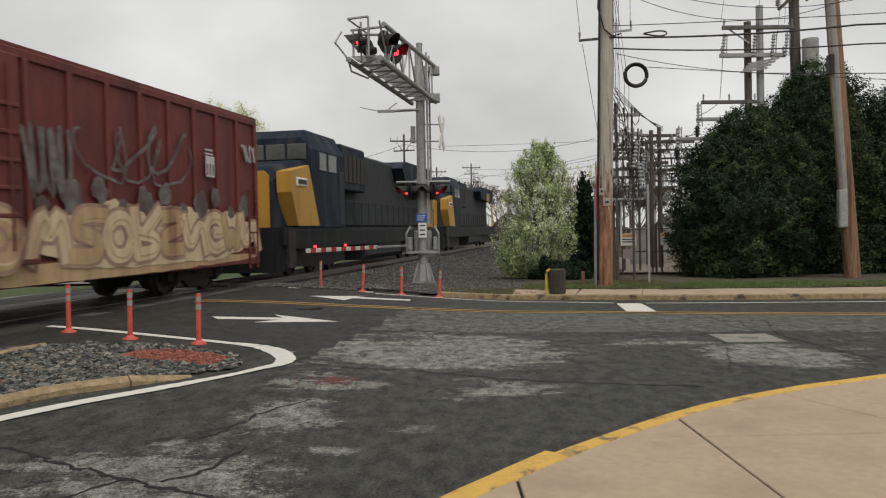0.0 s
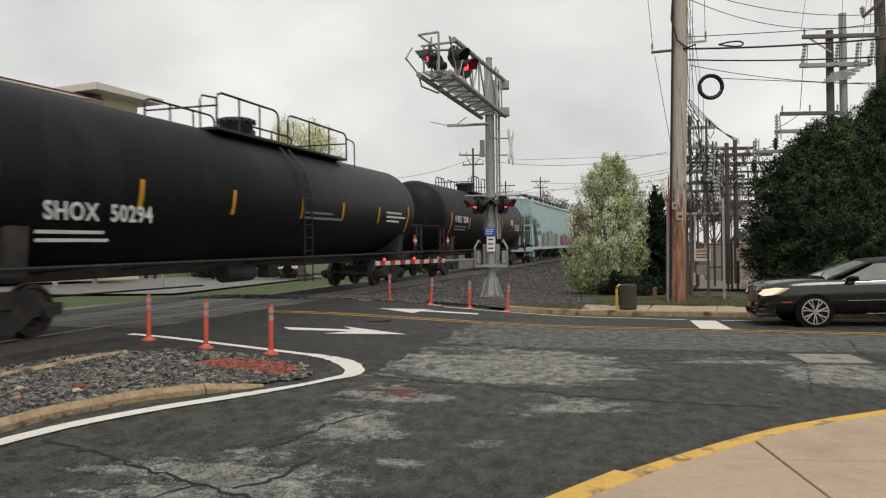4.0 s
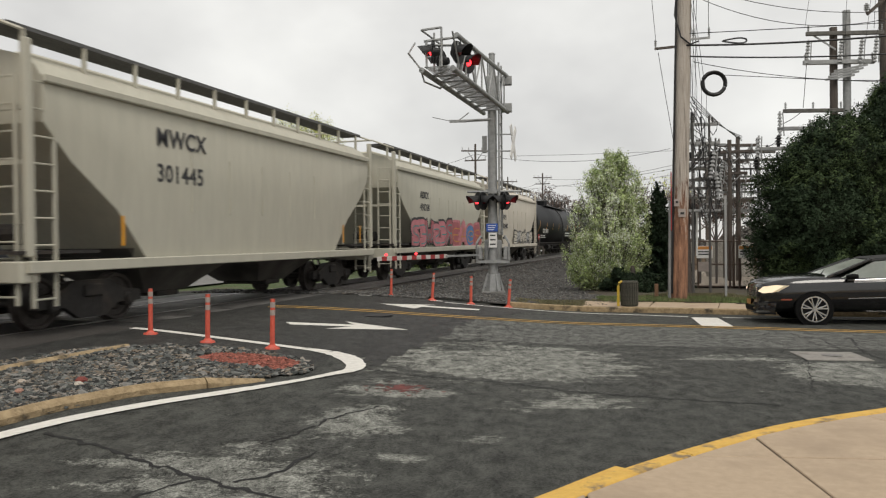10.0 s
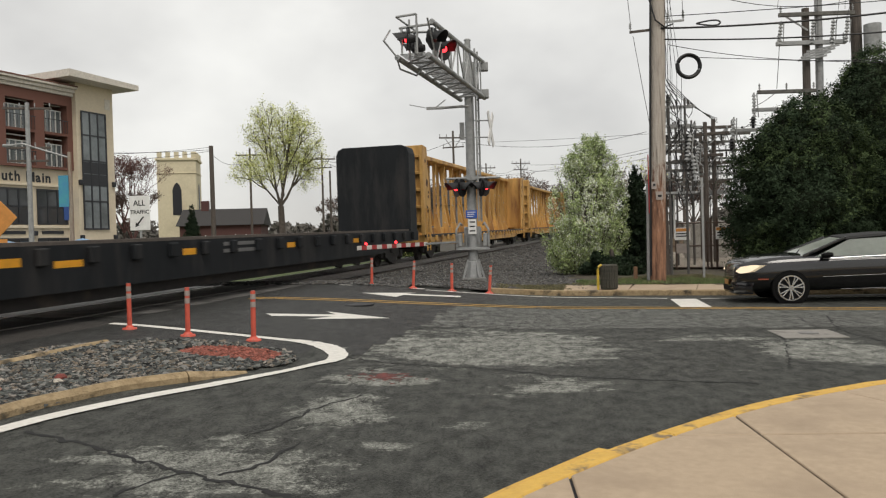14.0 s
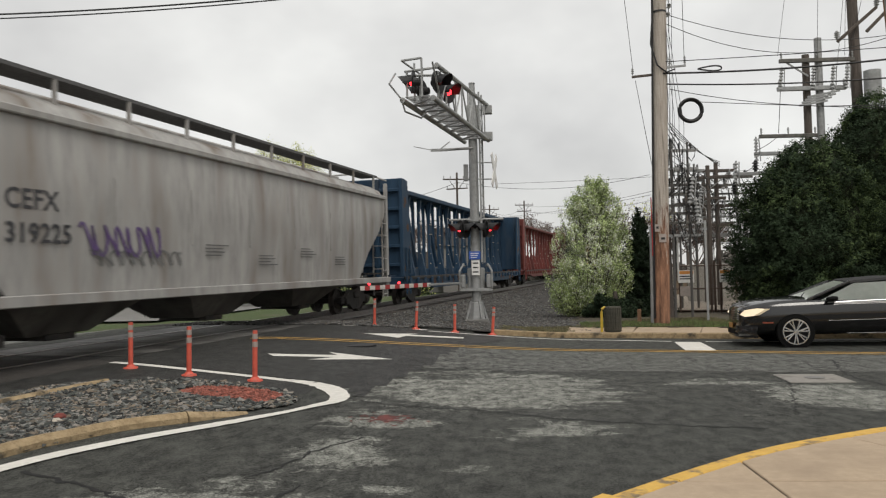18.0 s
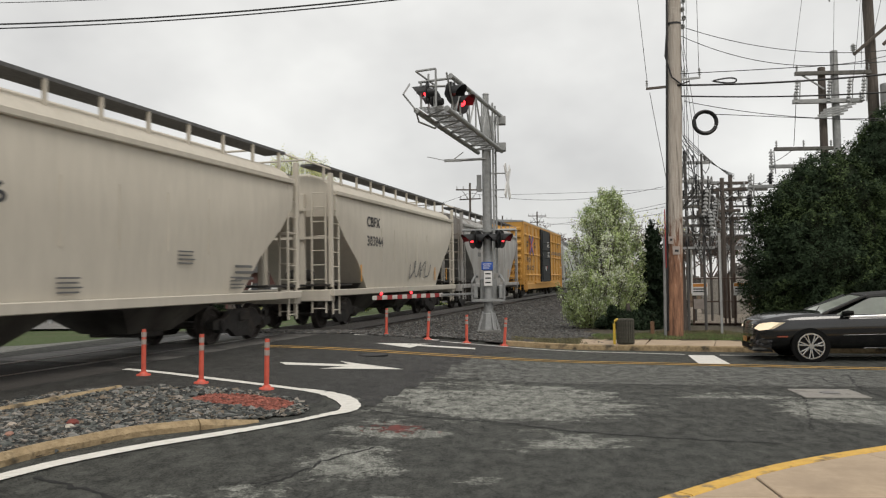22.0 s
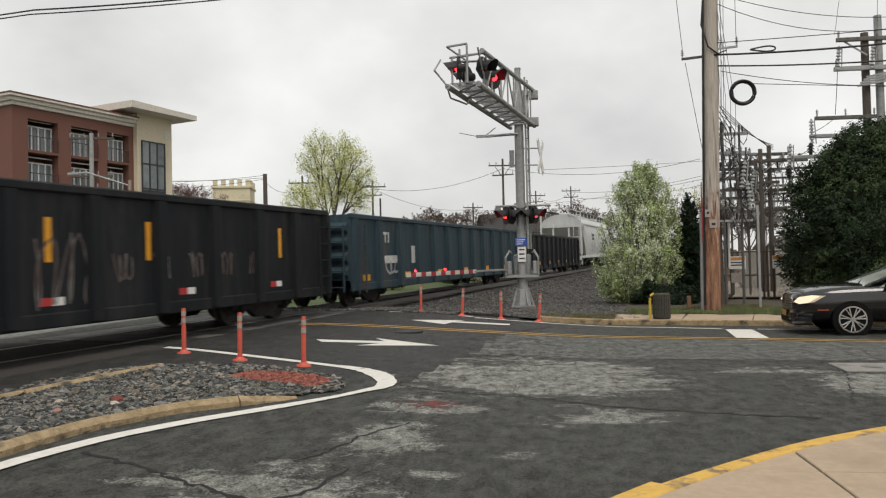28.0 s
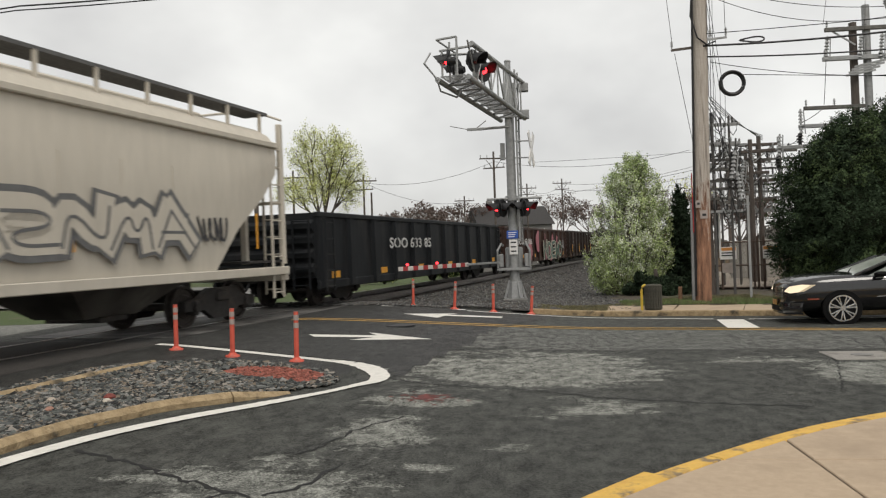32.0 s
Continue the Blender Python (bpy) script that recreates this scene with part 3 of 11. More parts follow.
for off in (-0.14, 0.14):
    a = path_points([(-5.2, 16.05), (-3.5, 15.97), (-2.08, 16.0), (-0.31, 16.12), (1.47, 15.95), (4.6, 15.1), (7, 14.42), (14, 12.9), (40, 8)], 0.3)
    stripe("centre_line", "line_yellow", offset(a, off), 0.10, "worn double yellow centre line")
    a = path_points([(-30, 16.6), (-20, 16.4), (-12.5, 16.2)], 0.5)
    stripe("centre_line", "line_yellow", offset(a, off), 0.10, "worn double yellow centre line")


def flat_mark(name, material, polys, label, dz=0.012):
    g = G()
    for poly in polys:
        g.raw([(x, y, land(x, y) + dz) for x, y in poly], [tuple(range(len(poly)))])
    return tagged(part(name, g, material), label, kind="structure")


flat_mark("stop_bar", "line_white", [[(3.93, 17.5), (4.47, 17.4), (4.27, 15.42), (3.69, 15.5)]], "broad white stop bar")
flat_mark("lane_arrow", "line_white", [[(-4.06, 13.38), (-2.85, 13.58), (-2.83, 13.3), (-3.87, 13.08)], [(-3.1, 13.95), (-1.84, 13.39), (-3.2, 12.82), (-2.86, 13.29), (-2.86, 13.59)]], "white painted lane arrow")
flat_mark("lane_arrow", "line_white", [[(-3.07, 17.55), (-1.85, 18.15), (-2.1, 17.75), (-2.1, 17.45), (-2.2, 17.0)], [(-2.1, 17.8), (-0.79, 17.98), (-0.79, 17.68), (-2.1, 17.5)]], "white painted lane arrow")
flat_mark("island_marking", "line_white", [[(-4.03, 19.62), (-1.72, 20.55), (-1.70, 20.3), (-3.9, 19.4)], [(-4.0, 19.6), (-3.8, 19.42), (-1.78, 19.1), (-1.75, 19.28)]], "white wedge of painted lines")



def crack(pts, width, seed):
    rnd = random.Random(seed)
    line = path_points(pts, 0.07)
    line = [p + Vector((rnd.gauss(0, 0.02), rnd.gauss(0, 0.02), 0)) for p in line]
    g = G()
    ws = [width * rnd.uniform(0.05, 1.2) for _ in line]
    vs = []
    for sgn in (-1, 1):
        a, b = offset(line, sgn * width * 0.2), offset(line, sgn * width * 0.6)
        vs += [(x0 + (x1 - x0) * (w / width), y0 + (y1 - y0) * (w / width), land(x0, y0) + 0.004) for (x0, y0), (x1, y1), w in zip(a, b, ws)]
    k = len(line)
    g.raw(vs, [(i, i + 1, k + i + 1, k + i) for i in range(k - 1)])
    tagged(part("road_crack", g, "tar"), "dark open crack in the asphalt", kind="structure")


M["tar"] = mat("dark_crack_tar", (0.007, 0.007, 0.007), None, 20, 0.8)
crack([(-1.9, 9.5), (-1.32, 9.1), (-0.09, 8.77), (0.56, 8.33), (1.69, 7.89), (2.6, 7.66)], 0.036, 1)
crack([(-3.74, 5.76), (-3.3, 5.6), (-2.85, 5.34), (-2.04, 4.87), (-1.39, 4.53), (-0.9, 4.2)], 0.05, 2)
crack([(-1.81, 4.79), (-1.59, 5.11), (-1.47, 5.62)], 0.034, 3)
crack([(-1.31, 7.25), (-1.58, 6.79), (-1.72, 6.27), (-1.88, 5.85)], 0.03, 8)
crack([(-2.3, 4.4), (-2.16, 4.72), (-2.05, 4.86)], 0.03, 31)
crack([(-0.99, 15.42), (1.0, 14.6), (5, 13.6), (9, 12.8)], 0.02, 7)
crack([(4.9, 14.2), (5.1, 13.2), (5.0, 12.6), (5.5, 11.8)], 0.03, 10)
crack([(5.65, 13.49), (5.08, 11.74), (5.04, 10.49), (5.11, 9.09)], 0.036, 21)
crack([(4.12, 11.44), (3.57, 9.64), (3.11, 8.34)], 0.02, 22)
crack([(-1.05, 13.2), (0.8, 12.7), (2.4, 12.1), (4.2, 11.7)], 0.018, 4)
dust = random.Random(77)
flecks = []
for _ in range(170):
    r, a = abs(dust.gauss(0, 0.16)), dust.uniform(0, 6.283)
    x, y, q = -1.22 + 1.25 * r * math.cos(a), 8.24 + 1.1 * r * math.sin(a), dust.uniform(0.008, 0.038) * (1.2 - r)
    flecks.append([(x + q * math.cos(b) * dust.uniform(0.6, 1.3), y + q * math.sin(b) * dust.uniform(0.6, 1.3)) for b in (0, 1.25, 2.5, 3.8, 5.0)])
flat_mark("red_stain", mat("red_brick_dust", (0.17, 0.045, 0.038), (0.10, 0.04, 0.036), 9, 0.9), flecks, "red brick dust ground into the road", 0.005)
utility_lid = thing("utility_cover", "pale concrete utility cover set in the road", "cover", Matrix.Translation((4.42, 11.22, land(4.42, 11.22))) @ pose(0, 0, 0, 0, 0, -4))
M["cover"] = mat("pale_cover_concrete", (0.27, 0.255, 0.23), (0.21, 0.2, 0.18), 20, 0.85, bump=0.4, c3=(0.12, 0.115, 0.10), s3=3)
part("slab", G().box(-0.42, 0.42, -0.43, 0.43, -0.05, 0.012, 0.006), "cover", utility_lid)
part("lid", G().cyl((0.03, 0.03, 0.0), (0.03, 0.03, 0.018), 0.14, n=20), "panel", utility_lid, "small dark iron lid")
mh = thing("manhole_cover", "dark round iron manhole cover in the road", "manhole cover", Matrix.Translation((-2.75, 15.25, land(-2.75, 15.25) + 0.004)))
part("cover", G().cyl((0, 0, -0.05), (0, 0, 0.014), 0.33, n=24), "black", mh)

# the corner pavement under the camera, in slabs, with its yellow kerb
kerb_line = [(-0.9, 0.8), (-0.45, 3.0), (-0.12, 3.95), (0.36, 4.58), (0.94, 5.22), (1.80, 6.05), (2.40, 6.50), (3.05, 6.90), (3.55, 7.15), (5.5, 7.9), (9, 8.4), (20, 8.0), (50, 2.0)]
kerb("corner_kerb", "kerb_yellow", [(p[0] + 0.05, p[1] - 0.06) for p in kerb_line], 0.15, 0.13, "yellow painted concrete kerb round the corner pavement", piece=2.4)
# dropped apron in front of the kerb
ap = G()
apl = path_points([(-0.52, 3.0), (-0.28, 3.7), (0.02, 4.22), (0.4, 4.72), (0.78, 5.2)], 0.1)
ribbon(ap, offset(apl, -0.13), offset(apl, 0.11), 0.045)
ap.raw([(p.x, p.y, -0.05) for p in apl], [])
tagged(part("kerb_apron", ap, "kerb_yellow"), "yellow painted gutter apron before the kerb", kind="structure")


def corner_pavement():
    owner = tagged(new("pavement"), "tan concrete corner pavement in large scored slabs", kind="structure")
    edge = [Vector((*q, 0)) for q in offset(path_points([(p[0] + 0.05, p[1] - 0.06) for p in kerb_line], 0.2), 0.075)]
    # cuts run from the camera's side to the kerb
    def poly_clip(poly, p, n):
        out = []
        for a, b in zip(poly, poly[1:] + poly[:1]):
            da, db = (a - p).dot(n), (b - p).dot(n)
            if da >= 0:
                out.append(a)
            if da * db < 0:
                out.append(a + (b - a) * (da / (da - db)))
        return out
    whole = edge + [Vector((50, -14, 0)), Vector((-1.2, -14, 0))]
    fx = [(-3.0, 1, 0), (0.40, 1, 0), (1.755, 1, 0), (3.19, 0.937, 0.348), (4.9, 0.937, 0.348), (6.5, 0.998, 0.06), (9, 1, 0), (14, 1, 0), (50.1, 1, 0)]
    fy = [-14.1, -5, -1.0, 1.0, 3.2, 5.26, 8.6]
    gap = 0.009
    for i in range(len(fx) - 1):
        for j in range(len(fy) - 1):
            q = poly_clip(whole, Vector((fx[i][0] + gap, 5.8, 0)), Vector((*fx[i][1:], 0)))
            q = poly_clip(q, Vector((fx[i + 1][0] - gap, 5.8, 0)), -Vector((*fx[i + 1][1:], 0))) if q else q
            q = poly_clip(q, Vector((0, fy[j] + gap, 0)), Vector((0, 1, 0))) if q else q
            q = poly_clip(q, Vector((0, fy[j + 1] - gap, 0)), Vector((0, -1, 0))) if q else q
            if len(q) < 3:
                continue
            g = G()
            lift = 0.128 + 0.002 * ((i + j) % 2)
            g.loft([[(p.x, p.y, -0.06) for p in q], [(p.x, p.y, lift - 0.006) for p in q]], caps=False)
            c = sum(q, Vector()) / len(q)
            top = [p + (c - p).normalized() * 0.008 for p in q]
            o = len(g.v)
            k = len(q)
            g.v += [(p.x, p.y, lift) for p in top]
            g.f += [(o - k + a, o - k + (a + 1) % k, o + (a + 1) % k, o + a) for a in range(k)]
            g.f.append(tuple(range(o, o + k)))
            part("slab", g, "concrete", owner)
    g = G()
    k = len(edge)
    ends = [Vector((p.x + 6, p.y - 6, 0)) for p in edge]
    g.raw([(p.x, p.y, 0.114) for p in edge + ends], [(a, a + 1, k + a + 1, k + a) for a in range(k - 1)])
    tagged(part("pavement_bed", g, "tar"), "dark joint bed under the slabs", kind="structure")


corner_pavement()

# the far kerb, pavement and grass verge
far_kerb = [(-0.1, 19.25), (1.5, 19.22), (3.1, 19.0), (5.8, 18.25), (8.7, 17.8), (12, 17.45), (20, 16.5), (55, 12.0)]
kerb("far_kerb", "kerb", far_kerb, 0.16, 0.13, "tan concrete kerb on the far side of the road", piece=2.8)


def far_pavement():
    owner = tagged(new("far_pavement"), "tan concrete pavement slabs behind the far kerb", kind="structure")
    line = path_points([(1.7, 19.2), (3.1, 19.0), (5.8, 18.25), (8.7, 17.8), (12, 17.45), (20, 16.5), (55, 12.0)], 0.2)
    n = 8
    for i in range(0, len(line) - 1, n):
        seg = line[i:i + n + 1]
        seg = [seg[0].lerp(seg[1], 0.06)] + seg[1:-1] + [seg[-1].lerp(seg[-2], 0.06)]
        l, r = offset(seg, -0.1), offset(seg, -1.85)
        g = G()
        g.loft([[(*a, land(*a) - 0.05), (*a, land(*a) + 0.128), (*b, land(*b) + 0.145), (*b, land(*b) - 0.05)] for a, b in zip(l, r)])
        part("slab", g, "concrete", owner)


far_pavement()


def verge(x, y):
    return land(x, y) + 0.16 + 0.05 * noise.noise((x * 0.5, y * 0.5, 0)) - 0.10 * (1 - smooth(0.3, 3.5, x)) - 0.05 * smooth(26, 30, y)


def behind_pavement(x, y):
    line = 20.85 - 0.22 * max(0, x - 3) if x < 5.8 else 20.1 - 0.115 * (x - 5.8)
    return y > line - 0.05 if x > 1.9 else y > 19.35


M["grass_blade"] = mat("grass_blades", (0.14, 0.19, 0.06), (0.085, 0.125, 0.038), 3, 0.8, each=-0.5)
sheet("gravel_bank", "ballast_bed", -0.6, 3.6, 19.3, 32, 0.3, 0.004, "bank of grey ballast spilling to the pavement", lambda x, y: x < 2.6 + 0.5 * noise.noise((x, y, 9)) and y > 19.35 + 1.25 * smooth(-0.2, 1.2, x) + 0.3 * noise.noise((x * 2, y * 2, 5)), height=lambda x, y: verge(x, y))
M["verge_soil"] = mat("bare_soil_and_litter", (0.12, 0.10, 0.075), (0.06, 0.05, 0.036), 14, 0.95, bump=1, bscale=60, c3=(0.07, 0.085, 0.035), s3=0.9)
sheet("verge", "verge_soil", -0.4, 55, 11, 32, 0.4, 0.0, "short grass verge with bare soil behind the pavement", behind_pavement, height=verge)


def tufts(name, count, area, hmin, hmax, label, keep=None, height=verge, material="grass_blade", seed=1):
    """Blades of grass."""
    rnd = random.Random(seed)
    g = G()
    made = 0
    while made < count:
        x, y = rnd.uniform(area[0], area[1]), rnd.uniform(area[2], area[3])
        if keep and not keep(x, y):
            continue
        made += 1
        z = height(x, y)
        for _ in range(4):
            a, h, w = rnd.uniform(0, 6.28), rnd.uniform(hmin, hmax), rnd.uniform(0.006, 0.014)
            bx, by = x + rnd.uniform(-0.05, 0.05), y + rnd.uniform(-0.05, 0.05)
            dx, dy = math.cos(a) * w, math.sin(a) * w
            lx, ly = rnd.uniform(-0.05, 0.05), rnd.uniform(-0.05, 0.05)
            g.raw([(bx - dx, by - dy, z - 0.01), (bx + dx, by + dy, z - 0.01), (bx + lx, by + ly, z + h)], [(0, 1, 2)])
    me = bpy.data.meshes.new(name)
    me.from_pydata(g.v, [], g.f)
    return tagged(part(name, me, material), label, "grass", kind="stuff")


tufts("grass", 12000, (2.4, 20, 18.0, 24), 0.03, 0.085, "short green spring grass on the verge", lambda x, y: behind_pavement(x, y) and not behind_pavement(x, y - 2.1 - 0.7 * noise.noise((x * 0.8, y * 0.8, 4))))

M["dry_blade"] = mat("dry_grass_blades", (0.17, 0.15, 0.08), (0.10, 0.095, 0.045), 3, 0.85, each=-0.5)
tufts("dry_grass", 5200, (0.1, 6.5, 19.4, 24.0), 0.02, 0.075, "sparse dry grass between the kerb and the ballast", lambda x, y: behind_pavement(x, y) and noise.noise((x * 1.3, y * 1.3, 7)) > -0.25 and y < 21.6 + 0.9 * max(0, x - 2), material="dry_blade", seed=9)

# ---- the track ----
def ballast_height(x, y):
    s, p = along(x, y)
    z = rail_z(s) - 0.19 - 0.62 * smooth(1.5, 3.6, abs(p)) + 0.03 * noise.noise((x * 2, y * 2, 1))
    return max(z, land(x, y) + 0.015 + 0.02 * noise.noise((x * 3, y * 3, 0)))


CROSS0, CROSS1 = 1.2, 8.2     # the road crosses the track between these


def track():
    g = G()
    sl = [-700, -400, -200, -100, -60, -40] + [-30 + 0.6 * i for i in range(151)] + [70, 90, 130, 200, 300, 450, 700]
    pl = [-4.6, -3.8, -3.2, -2.6, -2.0, -1.5, 0, 1.5, 2.0, 2.4, 2.8, 3.2, 3.6, 4.0, 4.6, 5.4]
    for s in sl:
        for p in pl:
            v = T0 + TU * s + TN * p
            near_road = CROSS0 - 0.2 < s < CROSS1 + 0.2
            z = ballast_height(v.x, v.y)
            if near_road:
                z = land(v.x, v.y) - 0.3
            elif p > 2.1 and -25 < s < CROSS0:
                z = land(v.x, v.y) - 0.12
            elif abs(p) > 4.5:
                z = land(v.x, v.y) - 0.02
            g.v.append((v.x, v.y, z))
    k = len(pl)
    for j in range(len(sl) - 1):
        for i in range(k - 1):
            a = j * k + i
            g.f.append((a, a + 1, a + k + 1, a + k))
    tagged(part("ballast", g, "ballast_bed", smooth=True), "grey crushed-stone ballast bed", kind="structure")
    rails = tagged(new("track"), "railway track with steel rails and dark timber ties", kind="structure")
    prof = [(-0.075, -0.17), (0.075, -0.17), (0.075, -0.155), (0.012, -0.13), (0.012, -0.04), (0.036, -0.03), (0.036, 0.022), (-0.036, 0.022), (-0.036, -0.03), (-0.012, -0.04), (-0.012, -0.13), (-0.075, -0.155)]
    for p in (-0.7525, 0.7525):  # the two rails
        r = G()
        r.loft([[tuple(track_point(s, p + a, b)) for a, b in prof] for s in (-700, 0, 700)])
        part("rail", r, "steel", rails)
    tie = G().box(-0.11, 0.11, -1.3, 1.3, -0.33, -0.165, 0.01).mesh("tie")
    for i in range(150):
        s = -22 + i * 0.56
        if CROSS0 - 0.3 < s < CROSS1 + 0.3:
            continue
        v = track_point(s, 0)
        part("tie", tie, "tie", rails, m=Matrix.Translation(v) @ pose(0, 0, 0, 0, -0.888, 90 - math.degrees(TRACK_AZ)))
    cross = tagged(new("crossing_surface"), "grey concrete crossing panels between and beside the rails", kind="structure")
    for p0, p1 in ((-1.75, -0.80), (-0.69, 0.69), (0.80, 1.75)):
        for i in range(3):
            s0, s1 = CROSS0 + i * 2.34, CROSS0 + (i + 1) * 2.34 - 0.02
            b = G()
            for zz in (-0.25, 0.012):
                b.v += [tuple(track_point(s, p, zz)) for s, p in ((s0, p0), (s1, p0), (s1, p1), (s0, p1))]
            b.f += [(3, 2, 1, 0), (4, 5, 6, 7), (0, 1, 5, 4), (1, 2, 6, 5), (2, 3, 7, 6), (3, 0, 4, 7)]
            part("panel", b, "crossing", cross)


track()


def stones(name, count, where, size, label, material="stone", seed=3, height=None):
    """Loose angular stones strewn on a surface."""
    rnd = random.Random(seed)
    vs, fs = [], []
    base = [Vector(p).normalized() for p in ((1, 0, 0.2), (-0.4, 0.9, 0.1), (-0.5, -0.8, 0.2), (0.2, 0.3, 1), (0.1, -0.2, -1))]
    tri = [(0, 1, 3), (1, 2, 3), (2, 0, 3), (1, 0, 4), (2, 1, 4), (0, 2, 4)]
    for _ in range(count):
        q = where(rnd)
        r = size * rnd.uniform(0.5, 1.3)
        m = Euler((rnd.uniform(0, 6), rnd.uniform(0, 6), rnd.uniform(0, 6))).to_matrix()
        o = len(vs)
        for b in base:
            w = m @ b
            vs.append((q[0] + w.x * r * rnd.uniform(0.8, 1.3), q[1] + w.y * r, q[2] + abs(r) * 0.12 + w.z * r * 0.6))
        fs += [(a + o, b + o, c + o) for a, b, c in tri]
    me = bpy.data.meshes.new(name)
    me.from_pydata(vs, [], fs)
    return tagged(part(name, me, material), label, "stones", kind="stuff")


def on_bank(rnd):
    s, p = 8.4 + 26 * rnd.random() ** 1.5, rnd.uniform(1.0, 9.5)
    v = T0 + TU * s + TN * p
    if p > 4.4 and (v.x > 2.5 + 0.5 * noise.noise((v.x, v.y, 9)) or v.y < 19.6 + (1.1 if v.x > 0.3 and rnd.random() < 0.85 else 0.0)):
        return on_bank(rnd)
    return (v.x, v.y, max(ballast_height(v.x, v.y), verge(v.x, v.y) - 0.005 if p > 4.4 else -9))


stones("ballast_stones", 34000, on_bank, 0.040, "loose grey ballast stones on the track bank", "stone_grey")

def on_shoulder(rnd):
    s, p = 8.3 + 62 * rnd.random() ** 1.6, rnd.uniform(-2.4, 3.6)
    v = T0 + TU * s + TN * p
    return (v.x, v.y, ballast_height(v.x, v.y))


stones("shoulder_stones", 24000, on_shoulder, 0.05, "coarse grey ballast stones between and beside the rails", "stone_grey", 13)

# ---- the gravel island with its kerbs ----
island = [(-2.45, 8.75), (-2.42, 9.2), (-2.6, 9.55), (-2.9, 9.85), (-3.45, 10.16), (-4.1, 10.24), (-4.7, 10.22), (-5.15, 9.92), (-5.7, 9.45), (-5.95, 8.9), (-5.95, 8.1), (-6.2, 7.0), (-7.1, 3), (-7.5, 0), (-4.4, 0), (-4.3, 4.5), (-4.18, 6.0), (-3.75, 7.15), (-3.0, 8.15)]


def island_h(x, y):
    s, p = along(x, y)
    return land(x, y) + 0.018 + 0.014 * noise.noise((x * 0.8, y * 0.8, 2))


sheet("island", "ballast_bed", -9.2, -2.2, -0.2, 11.6, 0.12, 0.0, "gravel island of grey crushed stone", lambda x, y: in_poly(island, x, y), height=island_h)
kerb("island_kerb", "kerb", [(-4.35, 0), (-4.32, 4.6), (-4.14, 6.2), (-3.93, 6.75), (-3.66, 7.3), (-3.22, 7.76), (-2.76, 8.30)], 0.135, 0.10, "worn tan concrete kerb along the gravel island", piece=2.6, crown=0.05, tip=0.08)
kerb("inner_kerb", "kerb", [(-6.2, 5.0), (-5.74, 7.49), (-5.47, 8.7), (-5.17, 9.88)], 0.12, 0.065, "low tan concrete kerb half sunk in gravel", piece=2.6, crown=0.03)


def on_island(rnd):
    while True:
        x, y = rnd.uniform(-8.6, -2.3), 3.5 + 7.6 * rnd.random()
        if in_poly(island, x, y) and not in_poly(rubble, x, y) and (x < -3.25 or y > 8.8 or rnd.random() < 0.7):
            return (x, y, island_h(x, y))


rubble = [(-4.0, 9.3), (-3.95, 9.75), (-3.55, 9.9), (-2.95, 9.75), (-2.6, 9.35), (-2.75, 8.85), (-3.2, 8.95)]
stones("island_stones", 17000, on_island, 0.038, "loose grey crushed stones on the island", seed=5)
stones("island_cobbles", 1500, on_island, 0.06, "larger loose stones among the gravel", seed=8)


def on_near_island(rnd):
    while True:
        x, y = rnd.uniform(-6.4, -3.9), rnd.uniform(4.6, 8.4)
        if in_poly(island, x, y) and x < -4.28 + 0.35 * max(0, y - 6.5):
            return (x, y, island_h(x, y))


stones("island_gravel", 6000, on_near_island, 0.044, "loose grey crushed stones beside the kerb", seed=15)


def on_rubble(rnd):
    while True:
        x, y = rnd.uniform(-4.05, -2.5), rnd.uniform(8.8, 10)
        if in_poly(rubble, x, y):
            return (x, y, island_h(x, y) - 0.01)


stones("brick_rubble", 1500, on_rubble, 0.04, "broken red brick rubble in the gravel", "brick_rubble", 6)
for x, y, r, c in ((-4.45, 7.55, 0.07, (0.20, 0.05, 0.04)), (-4.38, 7.38, 0.055, (0.5, 0.45, 0.38)), (-5.0, 7.4, 0.05, (0.42, 0.36, 0.30)), (-4.75, 7.0, 0.05, (0.36, 0.20, 0.15))):
    rk = G()
    rr = random.Random(int(x * 100))
    rk.loft([[(q * math.cos(a) * rr.uniform(0.85, 1.1), q * math.sin(a) * rr.uniform(0.85, 1.1), z) for a in [i * 0.785 for i in range(8)]] for q, z in ((r * 0.6, -0.05), (r, 0.0), (r * 0.95, r * 0.45), (r * 0.5, r * 0.85))])
    o = part("rock", rk, mat("rock_surface", c, None, 14, 0.9, bump=0.5), m=Matrix.Translation((x, y, island_h(x, y))))
    tagged(o, "loose rounded stone on the gravel island", "rock")

# ---- the train ----
SPEED = 19.264
HEAD = 90 - math.degrees(TRACK_AZ)
MOVING = []


def rail_pose(s):
    v = track_point(s, 0)
    return Matrix.Translation(v) @ pose(0, 0, 0, 0, -math.degrees(math.atan(GRADE)), HEAD)


def paint(name, c, dirt=0.75, rough=0.6, c3=None, cut=(0.52, 0.72), streak=True):
    c3 = c3 or tuple(x * 0.5 + 0.02 for x in c)
    return mat(name, c, tuple(x * dirt for x in c), 2.2, rough, spec=0.28 if max(c) > 0.1 else 0.14, c3=c3, s3=0.55, cut=cut, bump=0.05, bscale=8, stretch=(2.4, 2.4, 0.45) if streak else (1, 1, 1))


